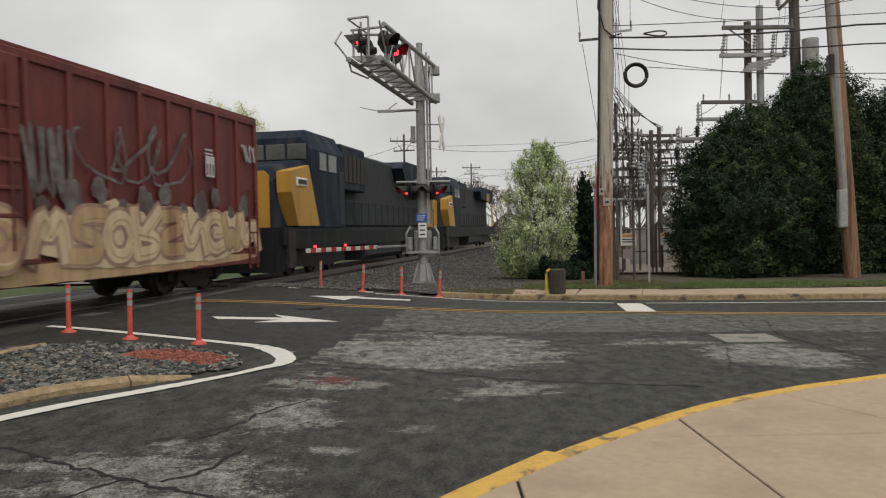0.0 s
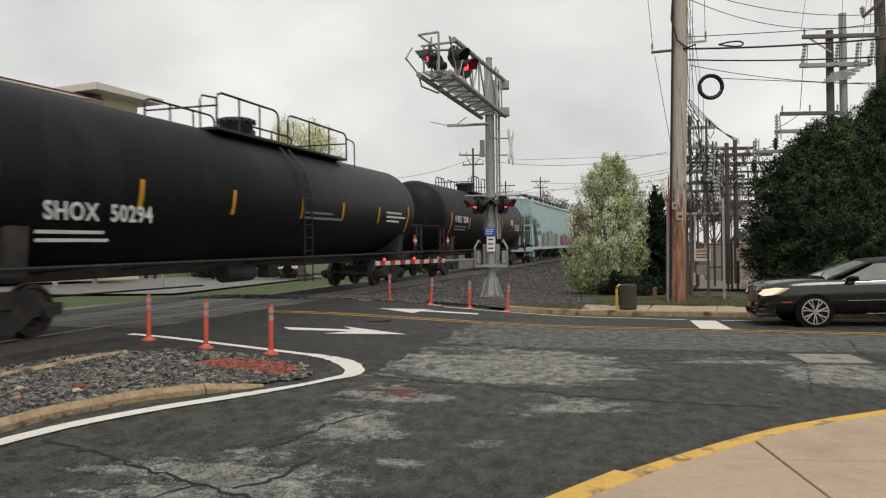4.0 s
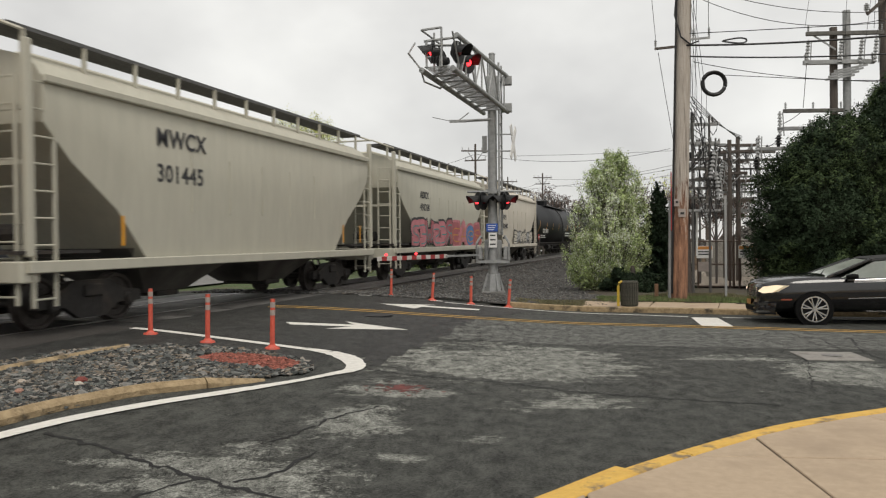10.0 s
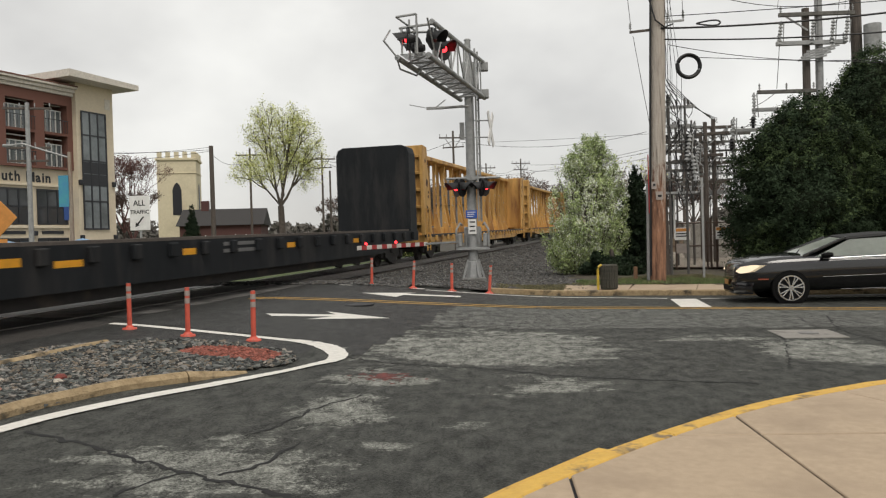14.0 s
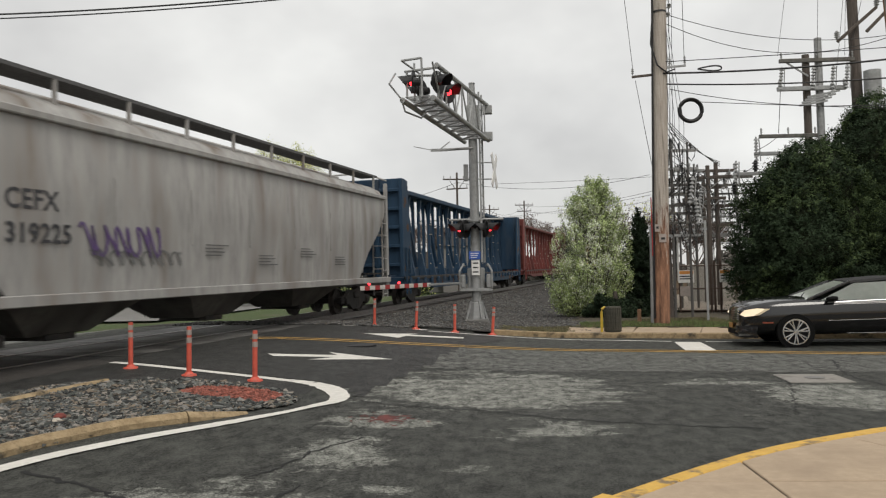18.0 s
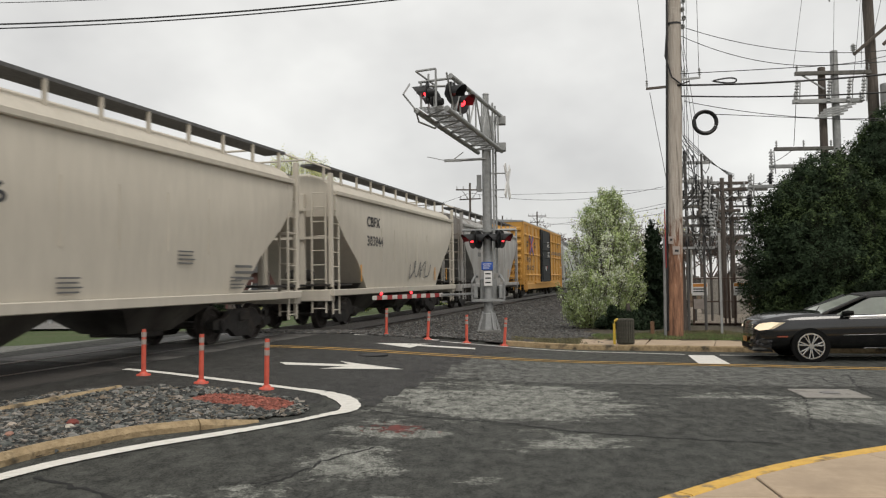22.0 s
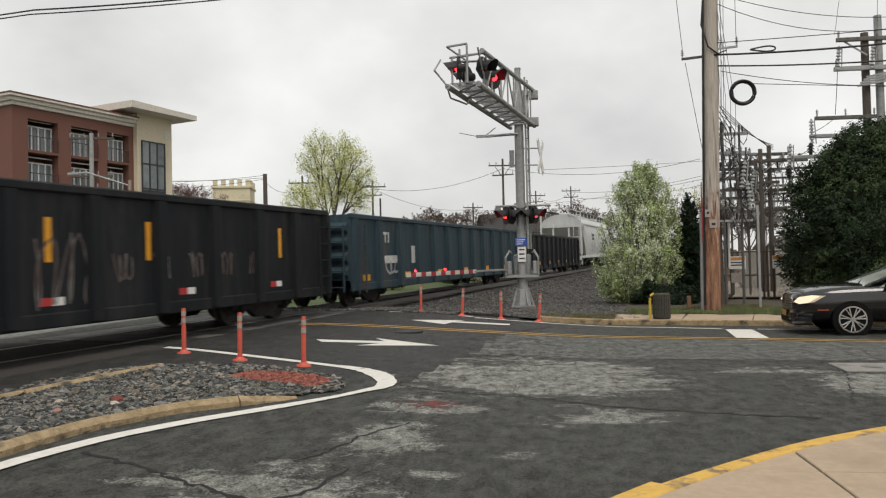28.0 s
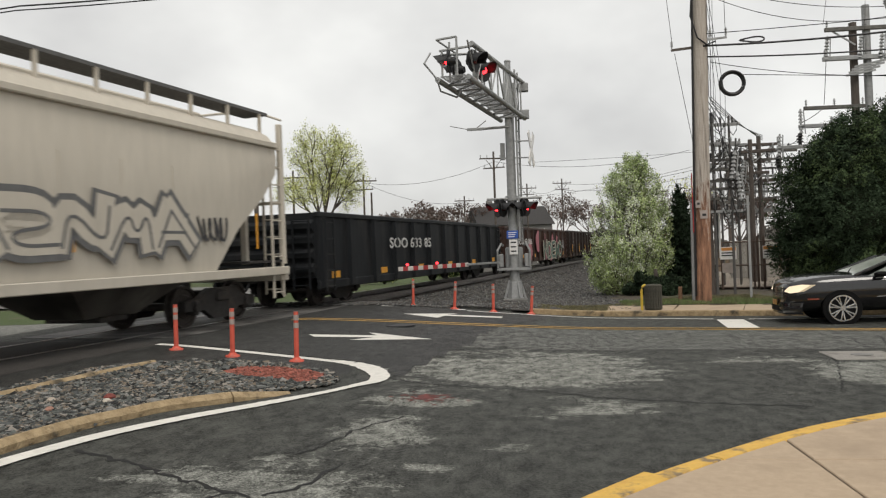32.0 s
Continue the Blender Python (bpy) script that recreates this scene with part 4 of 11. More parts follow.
M["walkway"] = mat("dark_grey_grating", (0.13, 0.13, 0.13), (0.07, 0.07, 0.07), 14, 0.8)
M["p_maroon"] = paint("faded_maroon_paint", (0.185, 0.050, 0.043), 0.66, c3=(0.075, 0.026, 0.023), cut=(0.5, 0.64))
M["p_mint"] = paint("pale_mint_paint", (0.42, 0.56, 0.56), 0.9, c3=(0.32, 0.44, 0.44), cut=(0.58, 0.85))
M["p_tank"] = paint("black_tank_paint", (0.012, 0.0125, 0.015), 0.8, 0.5, c3=(0.020, 0.020, 0.022))
M["p_grey"] = paint("light_grey_paint", (0.46, 0.475, 0.475), 0.88, c3=(0.34, 0.34, 0.33), cut=(0.55, 0.85))
M["p_tan"] = paint("tan_grey_paint", (0.50, 0.48, 0.40), 0.9, c3=(0.38, 0.35, 0.285), cut=(0.56, 0.85))
M["p_beige"] = paint("warm_beige_paint", (0.55, 0.505, 0.43), 0.9, c3=(0.42, 0.375, 0.31), cut=(0.58, 0.85))
M["p_dirty"] = paint("streaked_grey_paint", (0.40, 0.39, 0.375), 0.7, c3=(0.18, 0.15, 0.125), cut=(0.50, 0.68))
M["p_yellow"] = paint("yellow_car_paint", (0.60, 0.35, 0.115), 0.66, c3=(0.20, 0.10, 0.048), cut=(0.52, 0.66))
M["p_boxyellow"] = paint("yellow_boxcar_paint", (0.52, 0.275, 0.065), 0.86, c3=(0.36, 0.19, 0.055), cut=(0.57, 0.78))
M["p_blue"] = paint("dark_blue_paint", (0.028, 0.058, 0.10), 0.8, c3=(0.05, 0.06, 0.075))
M["p_teal"] = paint("faded_slate_blue_paint", (0.040, 0.066, 0.082), 0.7, c3=(0.065, 0.068, 0.066), cut=(0.5, 0.64))
M["p_black"] = paint("dull_black_paint", (0.0175, 0.0195, 0.022), 0.75, c3=(0.033, 0.032, 0.032), cut=(0.5, 0.66))
M["p_brown"] = paint("dark_brown_paint", (0.052, 0.031, 0.026), 0.7, c3=(0.085, 0.048, 0.034), cut=(0.5, 0.64))
M["p_umber"] = paint("grimy_umber_paint", (0.040, 0.032, 0.028), 0.65, c3=(0.072, 0.056, 0.046), cut=(0.5, 0.64))
M["g_burnt"] = paint("worn_burnt_orange_spray", (0.30, 0.12, 0.04), 0.6, c3=(0.07, 0.04, 0.03), cut=(0.46, 0.58))
M["g_plum"] = paint("worn_plum_spray", (0.05, 0.03, 0.035), 0.7)
M["p_rust"] = paint("rusted_black_paint", (0.034, 0.024, 0.021), 0.6, c3=(0.15, 0.078, 0.042), cut=(0.56, 0.66))
M["p_loco_blue"] = paint("locomotive_dark_blue", (0.016, 0.025, 0.042), 0.8, 0.7, c3=(0.05, 0.052, 0.058), cut=(0.5, 0.66))
M["p_loco_grey"] = paint("locomotive_grey", (0.058, 0.062, 0.068), 0.65, 0.75)
M["p_loco_yellow"] = paint("locomotive_yellow", (0.55, 0.30, 0.055), 0.85, 0.5)
M["ink_dark"] = mat("dark_stencil", (0.045, 0.045, 0.05), None, 5, 0.7)
M["ink_grey"] = mat("grey_stencil", (0.14, 0.14, 0.14), None, 5, 0.7)
M["ink_white"] = mat("white_stencil", (0.62, 0.62, 0.60), None, 5, 0.7, c3=(0.4, 0.4, 0.39), s3=2)
for key, c in (("g_pink", (0.60, 0.20, 0.23)), ("g_cream", (0.52, 0.44, 0.30)), ("g_orange", (0.60, 0.24, 0.05)), ("g_teal", (0.06, 0.30, 0.30)), ("g_lime", (0.42, 0.50, 0.16)), ("g_purple", (0.12, 0.07, 0.20)), ("g_blue", (0.07, 0.19, 0.42)), ("g_green", (0.05, 0.18, 0.13)), ("g_silver", (0.42, 0.42, 0.42)), ("g_black", (0.025, 0.025, 0.028)), ("g_rose", (0.42, 0.10, 0.12)), ("g_straw", (0.58, 0.42, 0.20)), ("g_white", (0.66, 0.65, 0.62))):
    M[key] = mat("spray_paint_" + key[2:], c, tuple(x * 0.75 for x in c), 4, 0.6, c3=tuple(x * 0.7 for x in c), s3=1.6)


def truck_mesh():
    frame_g, wheel_g, axle_g = G(), G(), G()
    for y in (-1.0, 1.0):
        frame_g.prism([(-1.22, 0.55), (-1.22, 0.36), (-0.62, 0.36), (-0.30, 0.16), (0.30, 0.16), (0.62, 0.36), (1.22, 0.36), (1.22, 0.55), (0.75, 0.60), (0.42, 0.78), (-0.42, 0.78), (-0.75, 0.60)], "y", y - 0.07, y + 0.07)
        frame_g.box(-0.98, -0.80, y - 0.11, y + 0.11, 0.28, 0.56, 0.03).box(0.80, 0.98, y - 0.11, y + 0.11, 0.28, 0.56, 0.03)
        frame_g.cyl((-0.89, y - 0.14, 0.42), (-0.89, y + 0.14, 0.42), 0.10, n=10).cyl((0.89, y - 0.14, 0.42), (0.89, y + 0.14, 0.42), 0.10, n=10)
        for k in (-0.2, 0, 0.2):
            frame_g.cyl((k, y, 0.2), (k, y, 0.52), 0.075, n=8)
    frame_g.box(-0.22, 0.22, -1.12, 1.12, 0.50, 0.72, 0.03)
    frame_g.cyl((0, 0, 0.7), (0, 0, 0.95), 0.25, n=12)
    w = G()
    for y in (-0.75, 0.75):
        o = 1 if y > 0 else -1
        prof = [(0.06, 0.02), (0.06, 0.22), (0.03, 0.25), (0.03, 0.34), (0.07, 0.36), (0.07, 0.415), (-0.055, 0.42), (-0.065, 0.445), (-0.085, 0.445), (-0.085, 0.34), (-0.03, 0.32), (-0.03, 0.2), (-0.06, 0.16), (-0.06, 0.02)]
        n = 24
        rings = [[(r * math.cos(2 * math.pi * i / n), y + o * d, r * math.sin(2 * math.pi * i / n)) for i in range(n)] for d, r in prof]
        w.loft(rings)
    w.cyl((0, -1.0, 0), (0, 1.0, 0), 0.08, n=10)
    return frame_g.mesh("truck_frame", True), w.mesh("wheelset", True)


TRUCK_FRAME, WHEELSET = truck_mesh()


def add_truck(car, x, wheels=(-0.89, 0.89)):
    fr = part("truck_frame", TRUCK_FRAME, "running", car, m=Matrix.Translation((x, 0, 0)))
    for dx in wheels:
        part("wheelset", WHEELSET, "wheel", fr, m=Matrix.Translation((dx, 0, 0.445)))


def coupler(car, x, d):
    g = G().box(min(x, x + d * 0.55), max(x, x + d * 0.55), -0.09, 0.09, 0.78, 0.98, 0.02)
    g.box(min(x + d * 0.5, x + d * 0.85), max(x + d * 0.5, x + d * 0.85), -0.16, 0.16, 0.72, 1.02, 0.05)
    part("coupler", g, "running", car)
    h = G().tube([(x, 0.35, 0.85), (x + d * 0.3, 0.37, 0.55), (x + d * 0.6, 0.36, 0.42), (x + d * 0.85, 0.3, 0.5)], 0.03, 6)
    part("air_hose", h, "black", car)


def ladder(name, car, x, y, z0, z1, width, axis, material, rung=0.4, r=0.016):
    """Two stiles and rungs; axis x: along the side, axis y: across the end."""
    g = G()
    dx, dy = (width / 2, 0) if axis == "x" else (0, width / 2)
    for k in (-1, 1):
        g.box(x + k * dx - 0.022, x + k * dx + 0.022, y + k * dy - 0.022, y + k * dy + 0.022, z0, z1)
    z = z0 + 0.12
    while z < z1 - 0.02:
        g.cyl((x - dx, y - dy, z), (x + dx, y + dy, z), r, n=5)
        z += rung
    return part(name, g, material, car)


def decal(name, car, material, x0, x1, z0, z1, y, label="", t=0.004):
    return part(name, G().box(x0, x1, -y - t, -y + 0.002, z0, z1), material, car, label)


def bars(car, material, x, z, y, rows=3, w=0.7, h=0.05, gap=0.05, seed=1, name="stencil_line"):
    """Lines of writing too small to read, a plain bar for each."""
    rnd = random.Random(seed)
    for i in range(rows):
        zz = z - i * (h + gap)
        part(name, G().box(x, x + w * rnd.uniform(0.6, 1.0), -y - 0.004, -y + 0.002, zz - h * 0.8, zz), material, car)


def side_text(car, text, x, z, size, y, material="ink_dark", bold=0.008, spacing=1.05, width=None):
    return letters(text, size, material, car, pose(x, -y - 0.003, z, 90, 0, 0), bold=bold, spacing=spacing, width=width)


STROKES = (
    (((0, 0), (0.15, 1)), ((0.15, 1), (0.8, 0.95), (0.85, 0.6), (0.1, 0.5)), ((0.4, 0.5), (0.95, 0))),
    (((0.9, 0.85), (0.45, 1), (0.05, 0.6), (0.1, 0.15), (0.55, 0), (0.9, 0.25), (0.85, 0.5), (0.5, 0.48)),),
    (((0, 0), (0.45, 1)), ((0.45, 1), (0.95, 0)), ((0.15, 0.4), (0.8, 0.4))),
    (((0.9, 0.95), (0.1, 0.9), (0.05, 0.05), (0.95, 0.1)), ((0.1, 0.5), (0.75, 0.5))),
    (((0.9, 0.9), (0.2, 0.95), (0.1, 0.6), (0.85, 0.45), (0.8, 0.08), (0.05, 0.1)),),
    (((0.05, 0), (0.1, 1), (0.85, 0.05), (0.95, 1)),),
    (((0.1, 0.5), (0.3, 0.95), (0.8, 0.9), (0.95, 0.45), (0.7, 0.05), (0.25, 0.05), (0.12, 0.4)),),
    (((0.05, 1), (0.35, 0), (0.6, 0.7), (0.8, 0), (1, 1)),),
)


def rounded(line, cuts=2):
    """The line with its corners cut round."""
    for _ in range(cuts):
        out = [line[0]]
        for a, b in zip(line, line[1:]):
            out += [(a[0] * 0.75 + b[0] * 0.25, a[1] * 0.75 + b[1] * 0.25), (a[0] * 0.25 + b[0] * 0.75, a[1] * 0.25 + b[1] * 0.75)]
        line = out + [line[-1]]
    return line


def stroke_ribbon(g, line, w, yy, d):
    """A flat painted stroke of half width w along a line of side points."""
    k = len(line)
    L, R = [], []
    for j, (px, pz) in enumerate(line):
        ax, az = line[max(j - 1, 0)]
        bx, bz = line[min(j + 1, k - 1)]
        dx, dz = bx - ax, bz - az
        q = math.hypot(dx, dz) or 1
        ex = w * 0.6 if j in (0, k - 1) else 0.0
        sg = -1 if j == 0 else 1
        px, pz = px + sg * ex * dx / q, pz + sg * ex * dz / q
        L.append((px - dz / q * w, yy(pz + dx / q * w, d), pz + dx / q * w))
        R.append((px + dz / q * w, yy(pz - dx / q * w, d), pz - dx / q * w))
    g.raw(L + R, [(j, j + 1, k + j + 1, k + j) for j in range(k - 1)])


def graffiti(car, x0, x1, z0, z1, y, fill, edge, seed, n=5, curve=None, shade=None, name="graffiti", fat=0.17):
    """A row of fat interlocking sprayed letters: an outline, a fill and thin inner strokes; curve gives the side's y at a height."""
    rnd = random.Random(seed)
    yy = lambda z, d: -(curve(z) if curve else y) - d
    step, hh = (x1 - x0) / n, z1 - z0
    w = fat * min(step, hh)
    last = -1
    for i in range(n):
        pick = rnd.choice([k for k in range(len(STROKES)) if k != last])
        last = pick
        sh, lift, sc = rnd.uniform(-0.18, 0.22), rnd.uniform(-0.03, 0.05), rnd.uniform(0.88, 1.08)
        mx, mz = rnd.choice(((True, False), (True, True), (False, True)))
        turn = lambda q: (1 - q[0] if mx else q[0], 1 - q[1] if mz else q[1])
        put = lambda q: (x0 + step * (i + 0.02 + 1.02 * (q[0] + sh * (q[1] - 0.5))), z0 + w * 1.2 + (hh - 2.4 * w) * min(1.06, q[1] * sc + lift))
        lines = [rounded([put(turn(q)) for q in line]) for line in STROKES[pick]]
        owner = None
        for who, key, f, d in ((name + "_letter", edge, 1.75, 0.004), ("fill", fill[i % len(fill)], 1.15, 0.0085)):
            g = G()
            for k, line in enumerate(lines):
                stroke_ribbon(g, line, w * f, yy, d + 0.0005 * k + 0.0015 * (i % 3))
            made = part(who, g, key, owner or car, "" if owner else "spray-painted graffiti letter")
            owner = owner or made
        g = G()
        for k, line in enumerate(lines):
            moved = [(px + w * 0.45, pz - w * 0.35) for px, pz in line]
            stroke_ribbon(g, moved, w * 0.16, yy, 0.0145 + 0.0005 * k)
        part("stroke", g, shade or edge, owner)


def spray_band(car, x0, x1, z0, z1, y, material, seed, rough_low=0.05, rough_top=0.16, label="faded sprayed ground colour behind the letters"):
    """A broad sprayed ground with ragged upper and lower edges."""
    n = max(16, int((x1 - x0) * 7))
    xs = [x0 + (x1 - x0) * i / n for i in range(n + 1)]
    hh = z1 - z0
    end = lambda i: min(1.0, 4 * i / n, 4 * (n - i) / n) ** 0.5
    top = [(x, -y, z0 + hh * (0.5 + 0.5 * end(i)) + rough_top * hh * (noise.noise((x * 1.3, seed, 0)) + 0.6 * noise.noise((x * 4, seed, 2)))) for i, x in enumerate(xs)]
    low = [(x, -y, z0 + hh * 0.5 * (1 - end(i)) + rough_low * hh * noise.noise((x * 2, seed, 5))) for i, x in enumerate(xs)]
    return part("graffiti_ground", G().raw(low + top, [(i, i + 1, n + 2 + i, n + 1 + i) for i in range(n)]), material, car, label)


def blotch(car, x, z, r, y, material, seed, label):
    """An uneven sprayed blotch."""
    k = 20
    ring = []
    for i in range(k):
        a = 2 * math.pi * i / k
        q = r * (1 + 0.45 * noise.noise((math.cos(a) * 1.2 + seed, math.sin(a) * 1.2, 0)) + 0.2 * noise.noise((math.cos(a) * 4, math.sin(a) * 4, seed)))
        ring.append((x + q * math.cos(a), -y, z + q * math.sin(a)))
    part("paint_blotch", G().raw([(x, -y, z)] + ring, [(0, 1 + i, 1 + (i + 1) % k) for i in range(k)]), material, car, label)


def tag_letters(car, text, x0, x1, z0, z1, y, fill, edge):
    """Fat spray-painted letters, an outline under a fill."""
    step, hh = (x1 - x0) / len(text), z1 - z0
    for i, ch in enumerate(text):
        tilt = (4, -3, 2, -5, 3)[i % 5]
        a = letters(ch, hh * 1.25, edge, car, pose(x0 + i * step, -y - 0.004 - 0.001 * i, z0 + 0.06 * hh, 90, 0, 0) @ pose(0, 0, 0, 0, 0, tilt), "graffiti_letter", 0.062 * hh, width=step * 1.04)
        if fill:
            letters(ch, hh * 1.25, fill, a, Matrix.Translation((step * 0.05, 0, 0.004)), "fill", 0.012 * hh, width=step * 0.90)


def scrawl(car, x0, x1, z0, z1, y, material, seed, n=6, w=0.035, curve=None):
    """A thin looping spray-can tag."""
    rnd = random.Random(seed)
    g = G()
    yy = lambda z: -(curve(z) if curve else y) - 0.006
    pts = []
    m = n * 10
    for j in range(m + 1):
        u = j / m
        ph = u * n * 2 * math.pi
        pts.append((x0 + (x1 - x0) * u + 0.35 * (x1 - x0) / n * math.sin(ph * 1.0 + seed), (z0 + z1) / 2 + (z1 - z0) / 2 * math.cos(ph + 0.8 * math.sin(ph * 0.37 + seed)) * (0.75 + 0.25 * rnd.random())))
    L, R = [], []
    for j, (px, pz) in enumerate(pts):
        qx, qz = pts[min(j + 1, m)]
        ox, oz = pts[max(j - 1, 0)]
        dx, dz = qx - ox, qz - oz
        k = math.hypot(dx, dz) or 1
        L.append((px - dz / k * w, yy(pz + dx / k * w), pz + dx / k * w))
        R.append((px + dz / k * w, yy(pz - dx / k * w), pz - dx / k * w))
    g.raw(L + R, [(j, j + 1, m + 1 + j + 1, m + 1 + j) for j in range(m)])
    return part("graffiti_tag", g, material, car, "spray-can scrawl")


def railcar(name, label, front, rear, category="freight car"):
    """An empty at rail height, mid-length; front and rear are its ends along the track at the start."""
    car = thing(name, label, category, group="cars of the freight train")
    c = (front + rear) / 2
    car.matrix_basis = rail_pose(c)
    MOVING.append((car, c))
    return car, (front - rear) / 2


# -- covered hoppers --
def covered_hopper(front, rear, paint_key, label, bays=3, top=4.42, eave=3.84, w=1.55, cutz=3.2, mark=None, bulge=0.03, roofwalk="grey", end="straight", slope_mat=None):
    car, h = railcar("covered_hopper", label, front, rear)
    arc = [(math.sin(a) * w * 0.98, eave + (top - eave) * math.cos(a) ** 1.0) for a in [math.radians(d) for d in (-84, -66, -45, -22, 0, 22, 45, 66, 84)]]
    def ring(x, zb, k=1.0):
        return [(x, -w * k, zb), (x, -w - bulge, max(zb, (zb + eave) / 2)), (x, -w, eave)] + [(x, y, z) for y, z in arc] + [(x, w, eave), (x, w + bulge, max(zb, (zb + eave) / 2)), (x, w * k, zb)]
    g = G()
    e = h - 0.45
    g.loft([ring(-e, cutz), ring(-e + 0.55, cutz - 0.55), ring(-e + 1.55, 1.95), ring(-e + 2.3, 1.14, 0.98), ring(e - 2.3, 1.14, 0.98), ring(e - 1.55, 1.95), ring(e - 0.55, cutz - 0.55), ring(e, cutz)])
    body = part("body", g, paint_key, car, smooth=True)
    # eave rails and roof seams
    for y in (-w - 0.03, w + 0.03):
        part("top_chord", G().box(-e - 0.02, e + 0.02, y - 0.05, y + 0.05, eave - 0.06, eave + 0.07, 0.02), paint_key, car)
        part("side_sill", G().box(-h + 0.1, h - 0.1, y - 0.05, y + 0.05, 0.96, 1.14, 0.015), paint_key, car)
    for k in range(1, 6):
        x = -e + 2.3 + (2 * e - 4.6) * k / 6
        part("side_seam", G().box(x - 0.012, x + 0.012, -w - bulge - 0.005, -w - bulge * 0.5, (1.2 + eave) / 2 - 0.55, (1.2 + eave) / 2 + 0.55), paint_key, car)
    # roof walks with posts
    for y in (-0.92, 0.92):
        r = G().box(-e - 0.3, e + 0.3, y - 0.30, y + 0.30, top + 0.17, top + 0.235)
        wk = part("roof_walk", r, "walkway" if roofwalk == "grey" else "black", car, "see-through steel roof walk")
        n = 11
        for i in range(n):
            x = -e + 2 * e * i / (n - 1)
            part("walk_bracket", G().box(x - 0.03, x + 0.03, y + (0.24 if y > 0 else -0.30), y + (0.30 if y > 0 else -0.24), top - 0.25, top + 0.19), paint_key, wk)
    part("roof_hatch", G().box(-e + 0.9, e - 0.9, -0.32, 0.32, top - 0.05, top + 0.14, 0.04), paint_key, car)
    # bays
    span = (2 * e - 4.0) / bays
    for i in range(bays):
        x = -e + 2.0 + (i + 0.5) * span
        b = G()
        rr = []
        for z, hx, hy in ((1.3, span / 2, w * 0.9), (0.85, span * 0.30, w * 0.62), (0.42, span * 0.15, w * 0.36)):
            rr.append([(x - hx, -hy, z), (x + hx, -hy, z), (x + hx, hy, z), (x - hx, hy, z)])
        b.loft(rr)
        bay = part("hopper_bay", b, slope_mat or "p_bay", car, "dark grey sloped discharge bay")
        part("gate", G().box(x - 0.35, x + 0.35, -0.62, 0.62, 0.33, 0.44, 0.02), "running", bay)
    # end frames: corner posts, platforms, ladders, end sills
    for d in (-1, 1):
        xe = d * h
        part("end_sill", G().box(min(xe, xe - d * 0.35), max(xe, xe - d * 0.35), -w, w, 0.82, 1.14, 0.02), paint_key, car)
        part("platform", G().box(min(xe, xe - d * 1.6), max(xe, xe - d * 1.6), -w + 0.02, w - 0.02, 1.24, 1.29), "running", car)
        for y in (-w + 0.03, w - 0.03):
            part("corner_post", G().box(xe - d * 0.18 - 0.06, xe - d * 0.18 + 0.06, y - 0.06, y + 0.06, 1.2, top - 0.05, 0.015), paint_key, car)
            ladder("ladder", car, xe - d * 0.45, y + (0.02 if y > 0 else -0.02), 0.45, eave if y < 0 else 2.4, 0.42, "x", paint_key)
        for y in (-0.6, 0.6):
            part("end_post", G().box(xe - d * 0.3 - 0.07, xe - d * 0.3 + 0.07, y - 0.07, y + 0.07, 1.2, eave, 0.015), paint_key, car)
        part("end_crossbar", G().box(xe - d * 0.2 - 0.03, xe - d * 0.2 + 0.03, -w, w, 2.55, 2.62), paint_key, car)
        part("end_crossbar", G().box(xe - d * 0.2 - 0.03, xe - d * 0.2 + 0.03, -w, w, 3.35, 3.42), paint_key, car)
        part("end_platform_rail", G().tube([(xe - d * 0.12, -w, top + 0.05), (xe - d * 0.12, -w * 0.5, top + 0.35), (xe - d * 0.12, w * 0.5, top + 0.35), (xe - d * 0.12, w, top + 0.05)], 0.03), paint_key, car)
        ladder("ladder", car, xe - d * 0.08, -w + 0.35, 0.5, eave, 0.42, "y", paint_key)
        part("brake_cylinder", G().cyl((xe - d * 1.1, -0.5, 1.55), (xe - d * 1.1, 0.3, 1.55), 0.17, n=12), "running", car)
        add_truck(car, d * (h - 1.95))
        coupler(car, xe, d)
    return car, h, w


M["p_pale"] = paint("pale_grey_weathered_paint", (0.56, 0.57, 0.56), 0.9, c3=(0.44, 0.44, 0.42), cut=(0.56, 0.85))
# Bay colour: darker than the hopper sides, with random blotches.
M["p_bay"] = paint("dark_grey_bay_paint", (0.15, 0.14, 0.125), 0.6, c3=(0.05, 0.045, 0.04), cut=(0.45, 0.65))


def amber_strips(car, xs, z, y, hh=0.5, ww=0.075):
    for x in xs:
        decal("reflector", car, "amber", x - ww / 2, x + ww / 2, z, z + hh, y, "upright yellow reflector strip")


